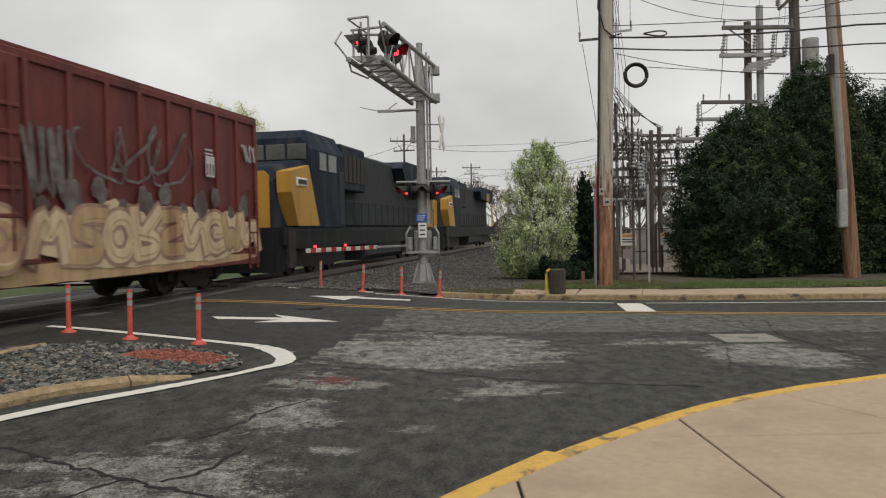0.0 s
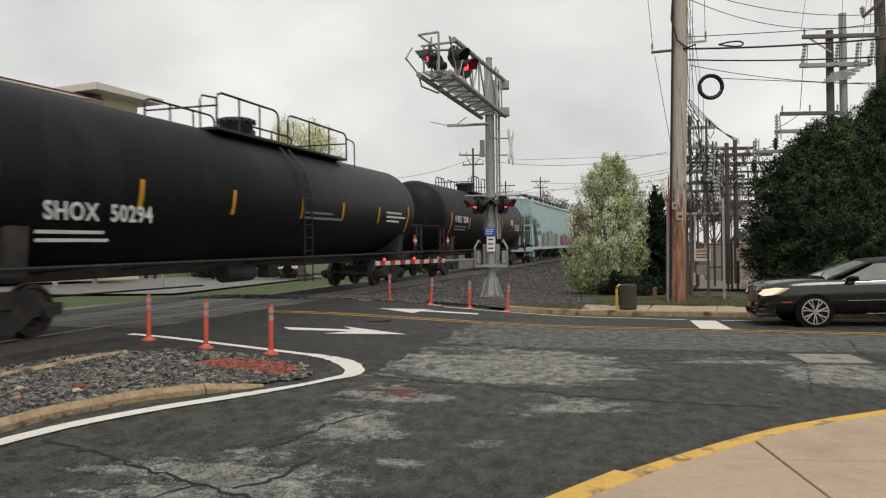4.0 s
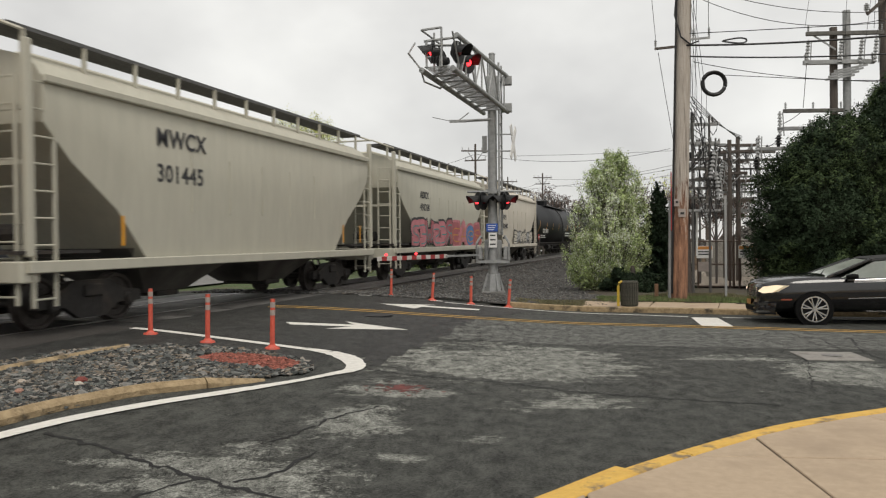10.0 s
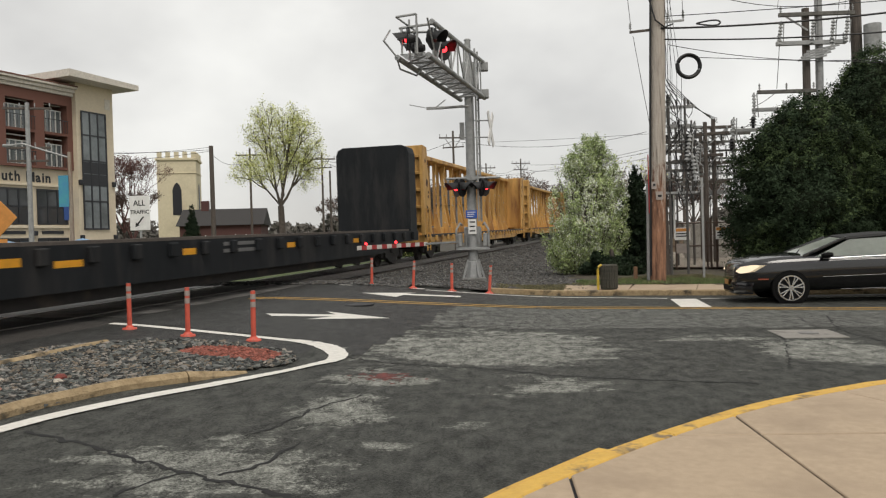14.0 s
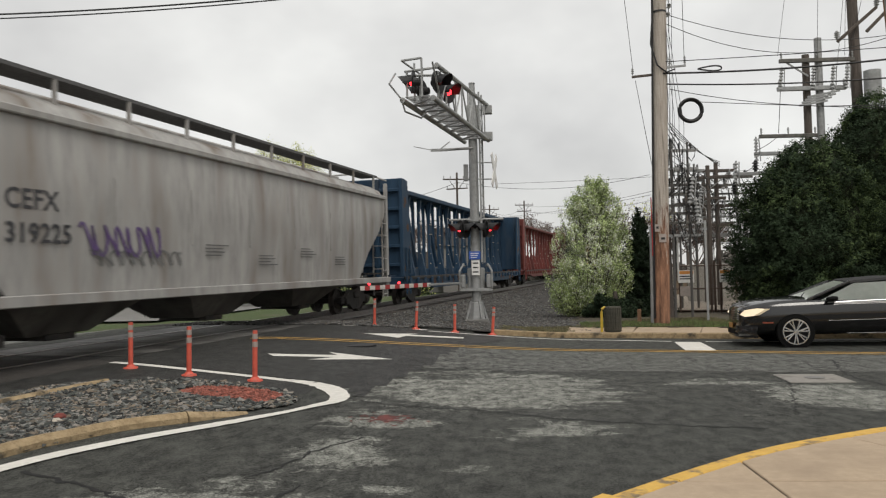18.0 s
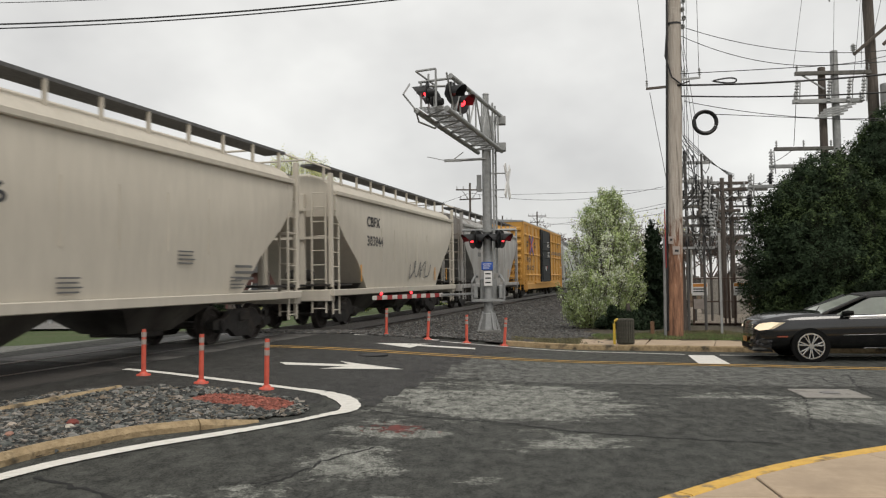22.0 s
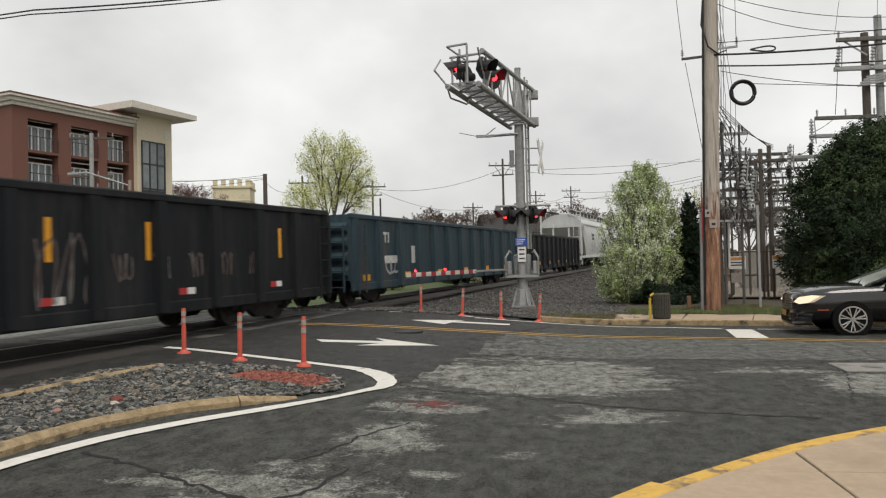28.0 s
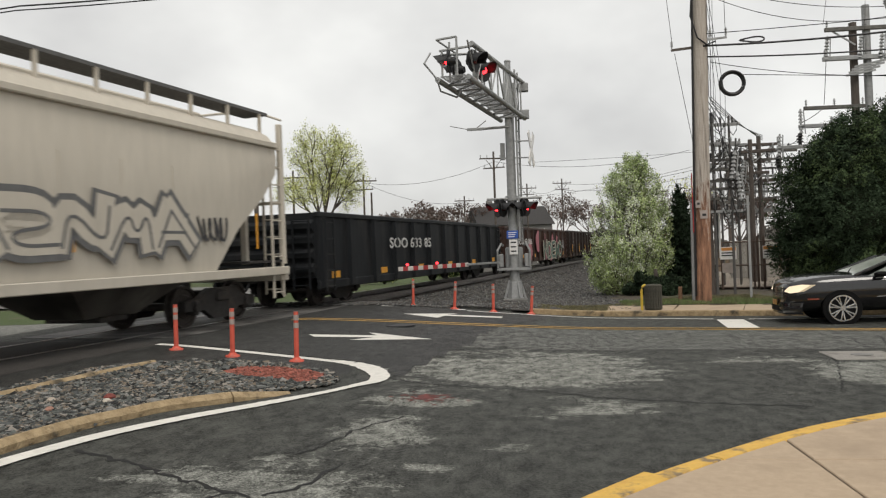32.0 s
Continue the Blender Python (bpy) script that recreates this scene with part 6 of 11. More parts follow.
def locomotive(front, rear, label, seed):
    car, h = railcar("diesel_locomotive", label, front, rear, "locomotive")
    e = h
    X = lambda d: -e + d          # metres from the nose end
    part("frame", G().prism([(X(0.2), 1.55), (e - 0.2, 1.55), (e - 0.2, 1.05), (e - 1.2, 0.9), (X(1.2), 0.9), (X(0.2), 1.05)], "y", -1.5, 1.5), "p_black", car, "grimy walkway frame")
    part("fuel_tank", G().prism([(-1.2, 0.25), (-1.45, 0.45), (-1.45, 0.95), (1.45, 0.95), (1.45, 0.45), (1.2, 0.25)], "x", -2.6, 2.8), "p_loco_grey", car)
    part("pilot", G().prism([(X(0.0), 1.5), (X(0.5), 1.5), (X(0.5), 0.25), (X(-0.15), 0.25)], "y", -1.4, 1.4), "p_black", car)
    nose = G()
    nose.loft([[(X(d), -wy, 1.55), (X(d), -wy, z - 0.3), (X(d), -wy + 0.25, z), (X(d), wy - 0.25, z), (X(d), wy, z - 0.3), (X(d), wy, 1.55)] for d, wy, z in ((0.62, 0.95, 3.2), (0.85, 1.1, 3.4), (1.9, 1.5, 3.62), (2.4, 1.52, 3.7))])
    part("nose", nose, "p_loco_blue", car, "dark blue sloped nose")
    part("nose_wedge", G().prism([(X(0.7), 3.22), (X(2.1), 3.5), (X(2.95), 1.6), (X(1.15), 1.6), (X(0.7), 2.6)], "y", -1.575, -1.1), "p_loco_yellow", car, "yellow slanting nose wedge")
    part("nose_front", G().prism([(-0.9, 1.56), (-0.9, 3.1), (-0.75, 3.25), (0.75, 3.25), (0.9, 3.1), (0.9, 1.56)], "x", X(0.58), X(0.64)), "p_loco_yellow", car, "yellow nose face")
    part("nose_side", G().prism([(X(1.25), 1.56), (X(2.36), 1.56), (X(2.36), 3.4), (X(2.0), 3.35)], "y", -1.545, -1.42), "p_loco_blue", car, "dark blue nose flank")
    nb = part("number_board", G().box(X(1.05), X(1.85), -1.62, -1.2, 2.80, 3.06, 0.02), "white", car, "small white number board")
    part("board_line", G().box(X(1.12), X(1.78), -1.63, -1.61, 2.86, 3.0), "black", nb)
    part("headlight", G().cyl((X(0.58), 0, 2.9), (X(0.8), 0, 2.9), 0.16, n=12), "black", car)
    part("nose_door", G().box(X(0.60), X(0.66), -0.85, -0.35, 1.6, 2.9, 0.02), "p_loco_yellow", car)
    cab = G()
    cab.loft([[(X(d), -1.55, 1.55), (X(d), -1.55, 4.05), (X(d), -1.2, z), (X(d), 1.2, z), (X(d), 1.55, 4.05), (X(d), 1.55, 1.55)] for d, z in ((2.38, 4.42), (2.75, 4.7), (5.6, 4.7))])
    cab_ob = part("cab", cab, "p_loco_blue", car, "wide dark-blue cab")
    for y in (-1.08, -0.36, 0.36, 1.08):
        part("windscreen", G().box(X(2.33), X(2.39), y - 0.32, y + 0.32, 3.72, 4.22, 0.02), "loco_glass", cab_ob)
    for x0, x1 in ((3.1, 3.75), (3.95, 4.75)):
        part("side_window", G().box(X(x0), X(x1), -1.57, -1.52, 3.4, 4.0, 0.02), "loco_glass", cab_ob)
    for s in (-1.535, 1.535):
        part("cab_step", G().box(X(0.5), X(1.0), min(s, s * 0.9), max(s, s * 0.9), 0.35, 1.5), "running", car)
    part("hood", G().box(X(5.6), e - 1.6, -0.95, 0.95, 1.55, 4.52, 0.1), "p_loco_grey", car, "long engine hood with doors")
    part("radiator", G().prism([(X(14.8), 3.7), (e - 1.5, 3.7), (e - 1.5, 4.65), (X(14.8), 4.65), (X(14.2), 4.3)], "y", -1.5, 1.5), "p_loco_blue", car, "flared radiator section")
    part("dynamic_brake", G().box(X(5.7), X(8.6), -1.4, 1.4, 2.9, 4.56, 0.06), "p_loco_blue", car)
    for i in range(9):
        x = X(8.1) + i * 0.78
        part("hood_door", G().box(x, x + 0.7, -0.945, -0.91, 1.7, 3.5, 0.012), "p_loco_grey" if i < 6 else "p_loco_blue", car)
    for i in range(5):
        part("hood_vent", G().box(X(6.0) + i * 0.5, X(6.36) + i * 0.5, -1.43, -1.395, 3.2, 4.2, 0.01), "running", car)
    part("cab_door", G().box(X(5.0), X(5.5), -1.575, -1.54, 1.62, 3.5, 0.02), "p_loco_grey", car)
    part("sill_stripe", G().box(X(0.8), e - 0.4, -1.515, -1.495, 1.44, 1.5), "p_loco_grey", car, "thin grey sill stripe")
    part("air_tank", G().cyl((X(7.0), -1.2, 1.15), (X(9.6), -1.2, 1.15), 0.2, n=12), "p_loco_grey", car)
    part("exhaust_stack", G().box(X(10.2), X(11.4), -0.3, 0.3, 4.12, 4.4, 0.04), "running", car)
    part("fan_housing", G().cyl((X(12.6), 0, 4.3), (X(12.6), 0, 4.5), 0.6, n=18), "running", car)
    part("rear_stripe", G().box(e - 2.2, e - 1.58, -1.51, -1.46, 1.6, 3.5), "p_loco_yellow", car, "yellow end panel")
    for k in range(3):
        part("hood_mark", G().prism([(e - 5.0 + k * 0.55, 3.65), (e - 4.62 + k * 0.55, 3.65), (e - 4.55 + k * 0.55, 4.25), (e - 4.95 + k * 0.55, 4.25)], "y", -1.512, -1.49), "p_loco_yellow", car, "yellow block mark")
    bars(car, "amber", X(2.9), 2.85, 1.53, 1, 1.1, 0.32, 0.1, seed, "cab_number")
    hr = G()
    n = 16
    for i in range(n + 1):
        x = X(6.0) + (2 * e - 7.0) * i / n
        hr.cyl((x, -1.45, 1.55), (x, -1.45, 2.5), 0.02, n=5)
    hr.tube([(X(6.0), -1.45, 2.5), (e - 1.0, -1.45, 2.5)], 0.022)
    part("handrail", hr, "p_loco_grey", car, "long walkway handrail")
    for d in (-1, 1):
        x = d * (e - 4.1)
        fr = part("truck_frame", G().prism([(-2.6, 0.75), (-2.6, 0.35), (-0.5, 0.25), (0.5, 0.25), (2.6, 0.35), (2.6, 0.75), (1.2, 0.95), (-1.2, 0.95)], "y", -1.12, -0.98).prism([(-2.6, 0.75), (-2.6, 0.35), (2.6, 0.35), (2.6, 0.75), (1.2, 0.95), (-1.2, 0.95)], "y", 0.98, 1.12), "running", car, m=Matrix.Translation((x, 0, 0)))
        for dx in (-1.85, 0, 1.85):
            part("wheelset", WHEELSET, "wheel", fr, m=Matrix.Translation((dx, 0, 0.445)))
        coupler(car, d * e, d)
    return car


locomotive(32.6, 10.6, "dark blue diesel locomotive with a yellow nose", 2)
locomotive(57.2, 34.6, "dark blue diesel locomotive with yellow end panel", 4)

M["g_faded"], M["g_faded2"] = paint("faded_cream_spray", (0.70, 0.55, 0.36), 0.75, c3=(0.26, 0.12, 0.08), cut=(0.54, 0.68)), paint("faded_tan_spray", (0.56, 0.39, 0.22), 0.7, c3=(0.2, 0.09, 0.06), cut=(0.54, 0.68))
c, h, w = boxcar(8.9, -11.9, "p_maroon", "p_maroon", "faded maroon boxcar with graffiti along its lower side", (-1.7, 1.8), 4.42, ribs=10)
M["g_pinkgrey"] = paint("faded_pink_grey_spray", (0.44, 0.29, 0.21), 0.7, c3=(0.20, 0.10, 0.07), cut=(0.5, 0.62))
spray_band(c, 1.9, h - 0.15, 0.80, 1.98, w + 0.076, "g_faded", 4)
spray_band(c, -h + 0.4, 1.75, 0.80, 1.9, w + 0.15, "g_faded2", 7)
spray_band(c, -h + 0.3, h - 0.1, 0.64, 0.97, w + 0.064, "g_faded2", 12, 0.1, 0.1, "tan dust along the sill")
graffiti(c, 2.0, h - 0.2, 0.85, 1.98, w + 0.08, ("g_faded", "g_faded2", "g_faded"), "g_pinkgrey", 11, 9, shade="g_faded2", fat=0.13)
graffiti(c, -h + 0.6, 1.7, 0.85, 1.9, w + 0.154, ("g_faded2", "g_faded", "g_faded2"), "g_pinkgrey", 12, 12, shade="g_faded", fat=0.13)
M["g_faint"] = mat("faint_worn_spray", (0.20, 0.185, 0.175), (0.10, 0.085, 0.08), 5, 0.7, c3=(0.09, 0.06, 0.055), s3=1.5, cut=(0.45, 0.6))
for k in range(11):
    blotch(c, 2.3 + 0.72 * k, 1.92 + 0.16 * ((k * 7) % 3), 0.16 + 0.07 * ((k * 5) % 3), w + 0.0765, "g_faint", 40 + k, "pale sprayed blotch above the letters")
scrawl(c, 3.2, 6.8, 2.3, 3.4, w + 0.08, "g_faint", 3, 3, 0.028)
scrawl(c, 4.0, 6.4, 2.5, 3.7, w + 0.081, "g_faint", 8, 2, 0.04)
scrawl(c, 1.9, 3.0, 2.0, 3.3, w + 0.082, "g_faint", 4, 5, 0.05)
em = decal("emblem", c, "ink_white", 7.62, 8.02, 2.72, 3.2, w + 0.078, "small white striped shield emblem")
for k in range(3):
    part("emblem_stripe", G().box(7.66 + k * 0.13, 7.71 + k * 0.13, -w - 0.087, -w - 0.08, 2.76, 3.02), "p_maroon", em)
bars(c, "ink_white", 7.6, 3.36, w + 0.078, 2, 0.4, 0.05, 0.04, 5)
scrawl(c, h - 0.9, h - 0.2, 3.2, 3.65, w + 0.08, "g_silver", 5, 3, 0.04)

c, h, w = covered_hopper(-14.2, -36.3, "p_mint", "pale mint covered hopper with a colourful graffiti band", bays=4, top=4.45, eave=4.2)
side_text(c, "ACFX", -9.15, 2.5, 0.38, w + 0.03, width=1.2)
side_text(c, "952036", -9.0, 1.98, 0.38, w + 0.03, width=1.55)
graffiti(c, -7.1, 0.6, 1.0, 2.2, w + 0.05, ("g_orange", "g_cream", "g_teal", "g_lime"), "g_blue", 21, 8)
graffiti(c, 2.6, 9.3, 1.0, 2.0, w + 0.05, ("g_rose", "g_pink", "g_rose"), "g_purple", 22, 6)
scrawl(c, -11.0, -9.3, 1.8, 3.2, w + 0.03, "ink_dark", 23, 4, 0.05)
part("emblem", G().cyl((6.8, -w - 0.045, 2.75), (6.8, -w - 0.02, 2.75), 0.5, n=24), "g_white", c, "round pale emblem")

for i, (f, r, tx) in enumerate(((-38.15, -57.55, "HSRX  3200"), (-59.6, -80.6, "SHOX  50294"), (-80.9, -105.3, None), (-105.8, -127.7, "SHPX  224458"), (-127.35, -151.0, "CBTX 760767"))):
    c, h, cv = tank_car(f, r, "black tank car with upright yellow reflector strips", tx, 30 + i, walk={0: (-2.2, 2.0), 4: (-3.9, 6.9)}.get(i, (-2.3, 4.7)), tx={0: -7.3, 1: -7.8, 4: -8.9}.get(i, -6.8), tz=2.36 if i == 0 else 1.86)
    if i == 3:
        for k in range(4):
            scrawl(c, -1.5 + k * 2.3, 0.2 + k * 2.3, 1.7, 3.3, 1.5, "g_silver", 40 + k, 2, 0.09, cv)
    if i == 4:
        bars(c, "ink_white", 3.1, 1.95, 1.46, 2, 3.1, 0.12, 0.09, 77)
    if i == 0:
        decal("reflector", c, "amber", 4.6, 5.4, 2.45, 2.75, 1.5)
    if i == 2:
        decal("notice", c, "amber", 2.4, 3.4, 2.0, 2.45, 1.49, "yellow notice panel")
        bars(c, "ink_white", 3.6, 2.6, 1.5, 4, 1.4, 0.13, 0.1, 7)

c, h, w = covered_hopper(-151.1, -164.2, "p_beige", "beige covered hopper with grey bubble graffiti", bays=2, slope_mat="p_bay")
side_text(c, "SHPX", -4.32, 2.5, 0.36, w + 0.03, width=1.05)
side_text(c, "432497", -4.32, 2.02, 0.36, w + 0.03, width=1.45)
graffiti(c, -1.3, 4.5, 1.12, 1.95, w + 0.05, ("p_beige", "g_silver", "p_beige"), "g_black", 51, 6)
c, h, w = covered_hopper(-165.9, -178.8, "p_tan", "tan-grey covered hopper with pink and blue graffiti", bays=2)
side_text(c, "ADKX", -3.7, 2.95, 0.36, w + 0.03)
side_text(c, "498260", -3.7, 2.5, 0.36, w + 0.03)
graffiti(c, -4.8, 0.3, 1.12, 2.2, w + 0.05, ("g_pink", "g_pink", "g_rose"), "g_black", 52, 6, shade="g_teal")
graffiti(c, 0.3, 5.1, 1.12, 2.15, w + 0.05, ("g_rose", "g_pink", "g_blue"), "g_pink", 53, 4, shade="g_orange")
c, h, w = covered_hopper(-180.6, -194.0, "p_tan", "plain tan-grey covered hopper", bays=2)
side_text(c, "MWCX", -h + 3.0, 3.15, 0.46, w + 0.03)
side_text(c, "301445", -h + 3.0, 2.5, 0.46, w + 0.03)
amber_strips(c, (4.4, 5.6, -4.6), 1.35, w + 0.03)

centerbeam(-196.1, -221.3, "p_yellow", "empty yellow centre-beam flatcar with open truss")
centerbeam(-224.0, -249.4, "p_yellow", "empty yellow centre-beam flatcar with open truss")
bulkhead_flat(-250.6, -275.4, "empty black bulkhead flatcar")
centerbeam(-276.1, -302.3, "p_maroon", "empty maroon centre-beam flatcar")
centerbeam(-304.3, -329.6, "p_blue", "empty dark blue centre-beam flatcar")

c, h, w = covered_hopper(-331.6, -350.7, "p_dirty", "streaked dirty grey covered hopper with dark scrawls", bays=3)
side_text(c, "CEFX", -6.87, 2.42, 0.42, w + 0.03)
side_text(c, "319225", -6.87, 1.92, 0.42, w + 0.03)
scrawl(c, -5.3, -3.3, 1.7, 2.3, w + 0.03, "g_purple", 61, 7, 0.03)
scrawl(c, -5.1, -2.6, 1.55, 1.85, w + 0.03, "ink_grey", 62, 9, 0.018)
for k in range(4):
    bars(c, "ink_grey", -1.8 + k * 2.2, 2.0 - 0.2 * (k % 2), w + 0.03, 4, 0.9, 0.03, 0.04, 70 + k)
c, h, w = covered_hopper(-352.4, -365.7, "p_grey", "clean light grey covered hopper", bays=2)
side_text(c, "GBRX", -4.58, 3.1, 0.44, w + 0.03, width=1.42)
side_text(c, "69312", -4.5, 2.55, 0.44, w + 0.03, width=1.4)
amber_strips(c, (-4.89, -2.71, 0.03, 3.05), 1.3, w + 0.035, 0.55)
for x, z in ((-4.4, 1.5), (-2.3, 1.4), (2.6, 1.7), (-1.2, 2.6)):
    bars(c, "ink_grey", x, z, w + 0.03, 4, 0.6, 0.03, 0.03, 3)

c, h, w = boxcar(-367.7, -385.4, "p_boxyellow", "p_black", "yellow ribbed boxcar with a black sliding door", (-2.17, 2.03), 5.06, ribs=6, bands=(4.18, 2.93, 1.55), flat=True)
side_text(c, "FB OX", -7.85, 2.42, 0.42, w + 0.07, width=1.5)
side_text(c, "50 65 22", -7.85, 1.9, 0.42, w + 0.07, width=2.5)
side_text(c, "next", -7.85, 3.66, 0.28, w + 0.07)
side_text(c, "load", -7.85, 3.42, 0.28, w + 0.07)
side_text(c, "any", -4.9, 3.66, 0.28, w + 0.07)
side_text(c, "road", -4.9, 3.42, 0.28, w + 0.07)
M["logo_red"], M["logo_blue"] = mat("faded_red_sign_paint", (0.50, 0.09, 0.06), None, 5, 0.6), mat("blue_sign_paint", (0.04, 0.07, 0.24), None, 5, 0.6)
for a, m, b, col in (((-0.72, 0.62), (0.0, 0.16), (0.72, 0.62), "logo_blue"), ((-0.72, -0.62), (0.0, -0.16), (0.72, -0.62), "logo_blue"), ((-0.82, 0.42), (-0.14, 0.0), (-0.82, -0.42), "logo_red"), ((0.82, 0.42), (0.14, 0.0), (0.82, -0.42), "logo_red")):
    for p, q, lift in ((a, m, 0.0), (m, b, 0.002)):
        part("emblem_bar", G().bar((-6.08 + p[0], -w - 0.083 - lift, 3.55 + p[1]), (-6.08 + q[0], -w - 0.083 - lift, 3.55 + q[1]), 0.012, 0.16), col, c, "red and blue chevron bar")
part("emblem_bar", G().box(-6.15, -6.01, -w - 0.092, -w - 0.078, 3.35, 3.75), "logo_blue", c, "red and blue chevron bar")
bars(c, "ink_white", 0.5, 4.05, w + 0.15, 4, 1.2, 0.06, 0.05, 8)
bars(c, "ink_white", 0.6, 3.3, w + 0.15, 5, 1.2, 0.06, 0.05, 9)
bars(c, "ink_white", -1.9, 3.2, w + 0.15, 3, 0.4, 0.05, 0.05, 10)
decal("placard", c, "white", -0.4, -0.1, 1.9, 2.2, w + 0.145)
decal("placard", c, "red", 0.1, 0.35, 2.05, 2.3, w + 0.145)
side_text(c, "RAILCAR POOLING EXPERTS", 3.15, 3.18, 0.34, w + 0.07, "ink_grey", width=5.35)
bars(c, "ink_grey", 6.6, 4.2, w + 0.07, 2, 0.7, 0.14, 0.1, 22)
for zz in (2.2, 2.6):
    bars(c, "ink_grey", -5.2, zz, w + 0.07, 2, 0.4, 0.03, 0.08, 23)

c, h, w = covered_hopper(-387.2, -400.6, "p_dirty", "streaked grey covered hopper", bays=2)
bars(c, "ink_grey", -h + 3.0, 3.0, w + 0.03, 2, 1.0, 0.25, 0.1, 4)
amber_strips(c, (3.6, 5.0), 1.4, w + 0.03)
c, h, w = covered_hopper(-401.8, -414.6, "p_beige", "beige covered hopper with a thin dark scrawl", bays=2)
side_text(c, "CBFX", -h + 2.7, 3.05, 0.44, w + 0.03)
side_text(c, "303844", -h + 2.7, 2.45, 0.44, w + 0.03)
scrawl(c, 0.2, 2.6, 1.4, 2.1, w + 0.03, "ink_grey", 71, 4, 0.03)
amber_strips(c, (-h + 2.2, 3.4, 5.0), 1.35, w + 0.03)
c, h, w = covered_hopper(-416.3, -429.7, "p_beige", "clean beige covered hopper", bays=2)
side_text(c, "CBFX", -4.26, 3.1, 0.42, w + 0.03, width=1.4)
side_text(c, "303876", -4.26, 2.55, 0.42, w + 0.03, width=1.9)
for x, z in ((-4.4, 1.6), (-1.4, 1.5), (1.6, 2.0), (3.4, 1.5)):
    bars(c, "ink_grey", x, z, w + 0.03, 4, 0.7, 0.035, 0.04, 4)
bars(c, "ink_grey", 3.6, 1.75, w + 0.03, 3, 0.8, 0.07, 0.06, 5)

c, h, w = gondola(-430.9, -449.2, "p_umber", "grimy black gondola with faded orange tags", 2.33, ribs=12)
graffiti(c, 2.9, 7.0, 0.95, 1.95, w + 0.004, ("g_burnt", "p_rust"), "g_plum", 81, 7, fat=0.14)
for x in (-4.0, -2.85):
    bars(c, "g_straw", x, 1.45, w + 0.01, 2, 0.6, 0.12, 0.1, 31)
scrawl(c, 1.5, 2.3, 1.15, 1.7, w + 0.01, "g_silver", 82, 4, 0.05)
M["g_dark"] = mat("dark_plum_spray", (0.055, 0.03, 0.035), None, 5, 0.7)
c, h, w = gondola(-450.7, -469.6, "p_black", "dark gondola covered in lime-green graffiti", 2.45, ribs=12)
spray_band(c, -3.3, 5.5, 0.58, 2.2, w + 0.122, "g_lime", 3, 0.08, 0.2, "lime-green sprayed ground behind the letters")
graffiti(c, -2.9, 5.1, 0.66, 2.15, w + 0.126, ("g_lime", "g_lime"), "g_dark", 83, 6, shade="g_dark", fat=0.15)
side_text(c, "CS KT", -6.85, 1.72, 0.42, w + 0.13, "g_orange", 0.012, width=2.02)
side_text(c, "70 70 53", -6.85, 1.2, 0.42, w + 0.13, "g_orange", 0.012, width=3.16)
c, h, w = covered_hopper(-470.9, -491.0, "p_pale", "long pale grey covered hopper with black scrawled tags", bays=4, top=4.38, eave=3.6, cutz=3.4, bulge=0.16)
tag_letters(c, "HOT97", 1.72, 4.05, 1.92, 2.55, w + 0.17, None, "g_black")
scrawl(c, -h + 4.5, 0.6, 1.3, 2.3, w + 0.13, "ink_grey", 92, 9, 0.014)
scrawl(c, 6.6, 7.4, 1.75, 2.1, w + 0.11, "g_black", 93, 4, 0.03)
scrawl(c, 0.6, 2.4, 1.35, 1.7, w + 0.11, "g_teal", 94, 5, 0.025)
scrawl(c, 3.0, 6.2, 1.35, 1.65, w + 0.11, "ink_grey", 95, 9, 0.012)
for k in range(5):
    bars(c, "g_rose" if k % 2 else "ink_grey", -1.2 + k * 1.9, 1.5 - 0.05 * (k % 3), w + 0.09, 3, 0.9, 0.03, 0.04, 40 + k)
for x in (-6.2, -1.6, 2.5, 6.2):
    decal("reflector", c, "amber", x, x + 0.42, 1.2, 1.32, w + 0.045, "yellow reflector plate")
bars(c, "ink_dark", -h + 5.0, 2.9, w + 0.17, 2, 1.6, 0.22, 0.1, 4)
gondola(-492.5, -510.2, "p_black", "dark gondola with a plain black side", ribs=13)
c, h, w = gondola(-511.9, -530.9, "p_teal", "faded slate-blue gondola with white markings", 2.6, ribs=13)
side_text(c, "T1", -7.35, 1.85, 0.4, w + 0.01, "ink_white", 0.02)
bars(c, "ink_white", -7.3, 1.45, w + 0.01, 1, 1.3, 0.28, 0.1, 7)
scrawl(c, -7.2, -6.2, 0.9, 1.3, w + 0.01, "g_silver", 72, 3, 0.04)
decal("patch", c, "ink_white", -5.1, -4.55, 1.2, 1.75, w + 0.002, "white painted patch")
c, h, w = gondola(-532.3, -550.9, "p_black", "black gondola with white tags and numbers", 2.6, ribs=13, reflect="redwhite")
side_text(c, "TR 805353", -5.6, 1.2, 0.42, w + 0.125, "ink_white", width=3.6)
for k in range(5):
    scrawl(c, 2.0 + k * 0.95, 2.4 + k * 0.95, 1.1, 1.6, w + 0.004, "g_faint", 60 + k, 3, 0.016)
for x in (0.65, 2.75, 7.0, -3.4, -6.4):
    decal("reflector", c, "amber", x, x + 0.12, 1.45, 2.1, w + 0.001)
scrawl(c, -6.9, -6.0, 0.9, 1.6, w + 0.004, "g_faint", 94, 3, 0.02)
scrawl(c, 0.4, 1.6, 0.75, 1.9, w + 0.004, "g_faint", 95, 4, 0.018)
scrawl(c, -3.4, -0.6, 0.8, 1.9, w + 0.004, "g_faint", 96, 8, 0.015)
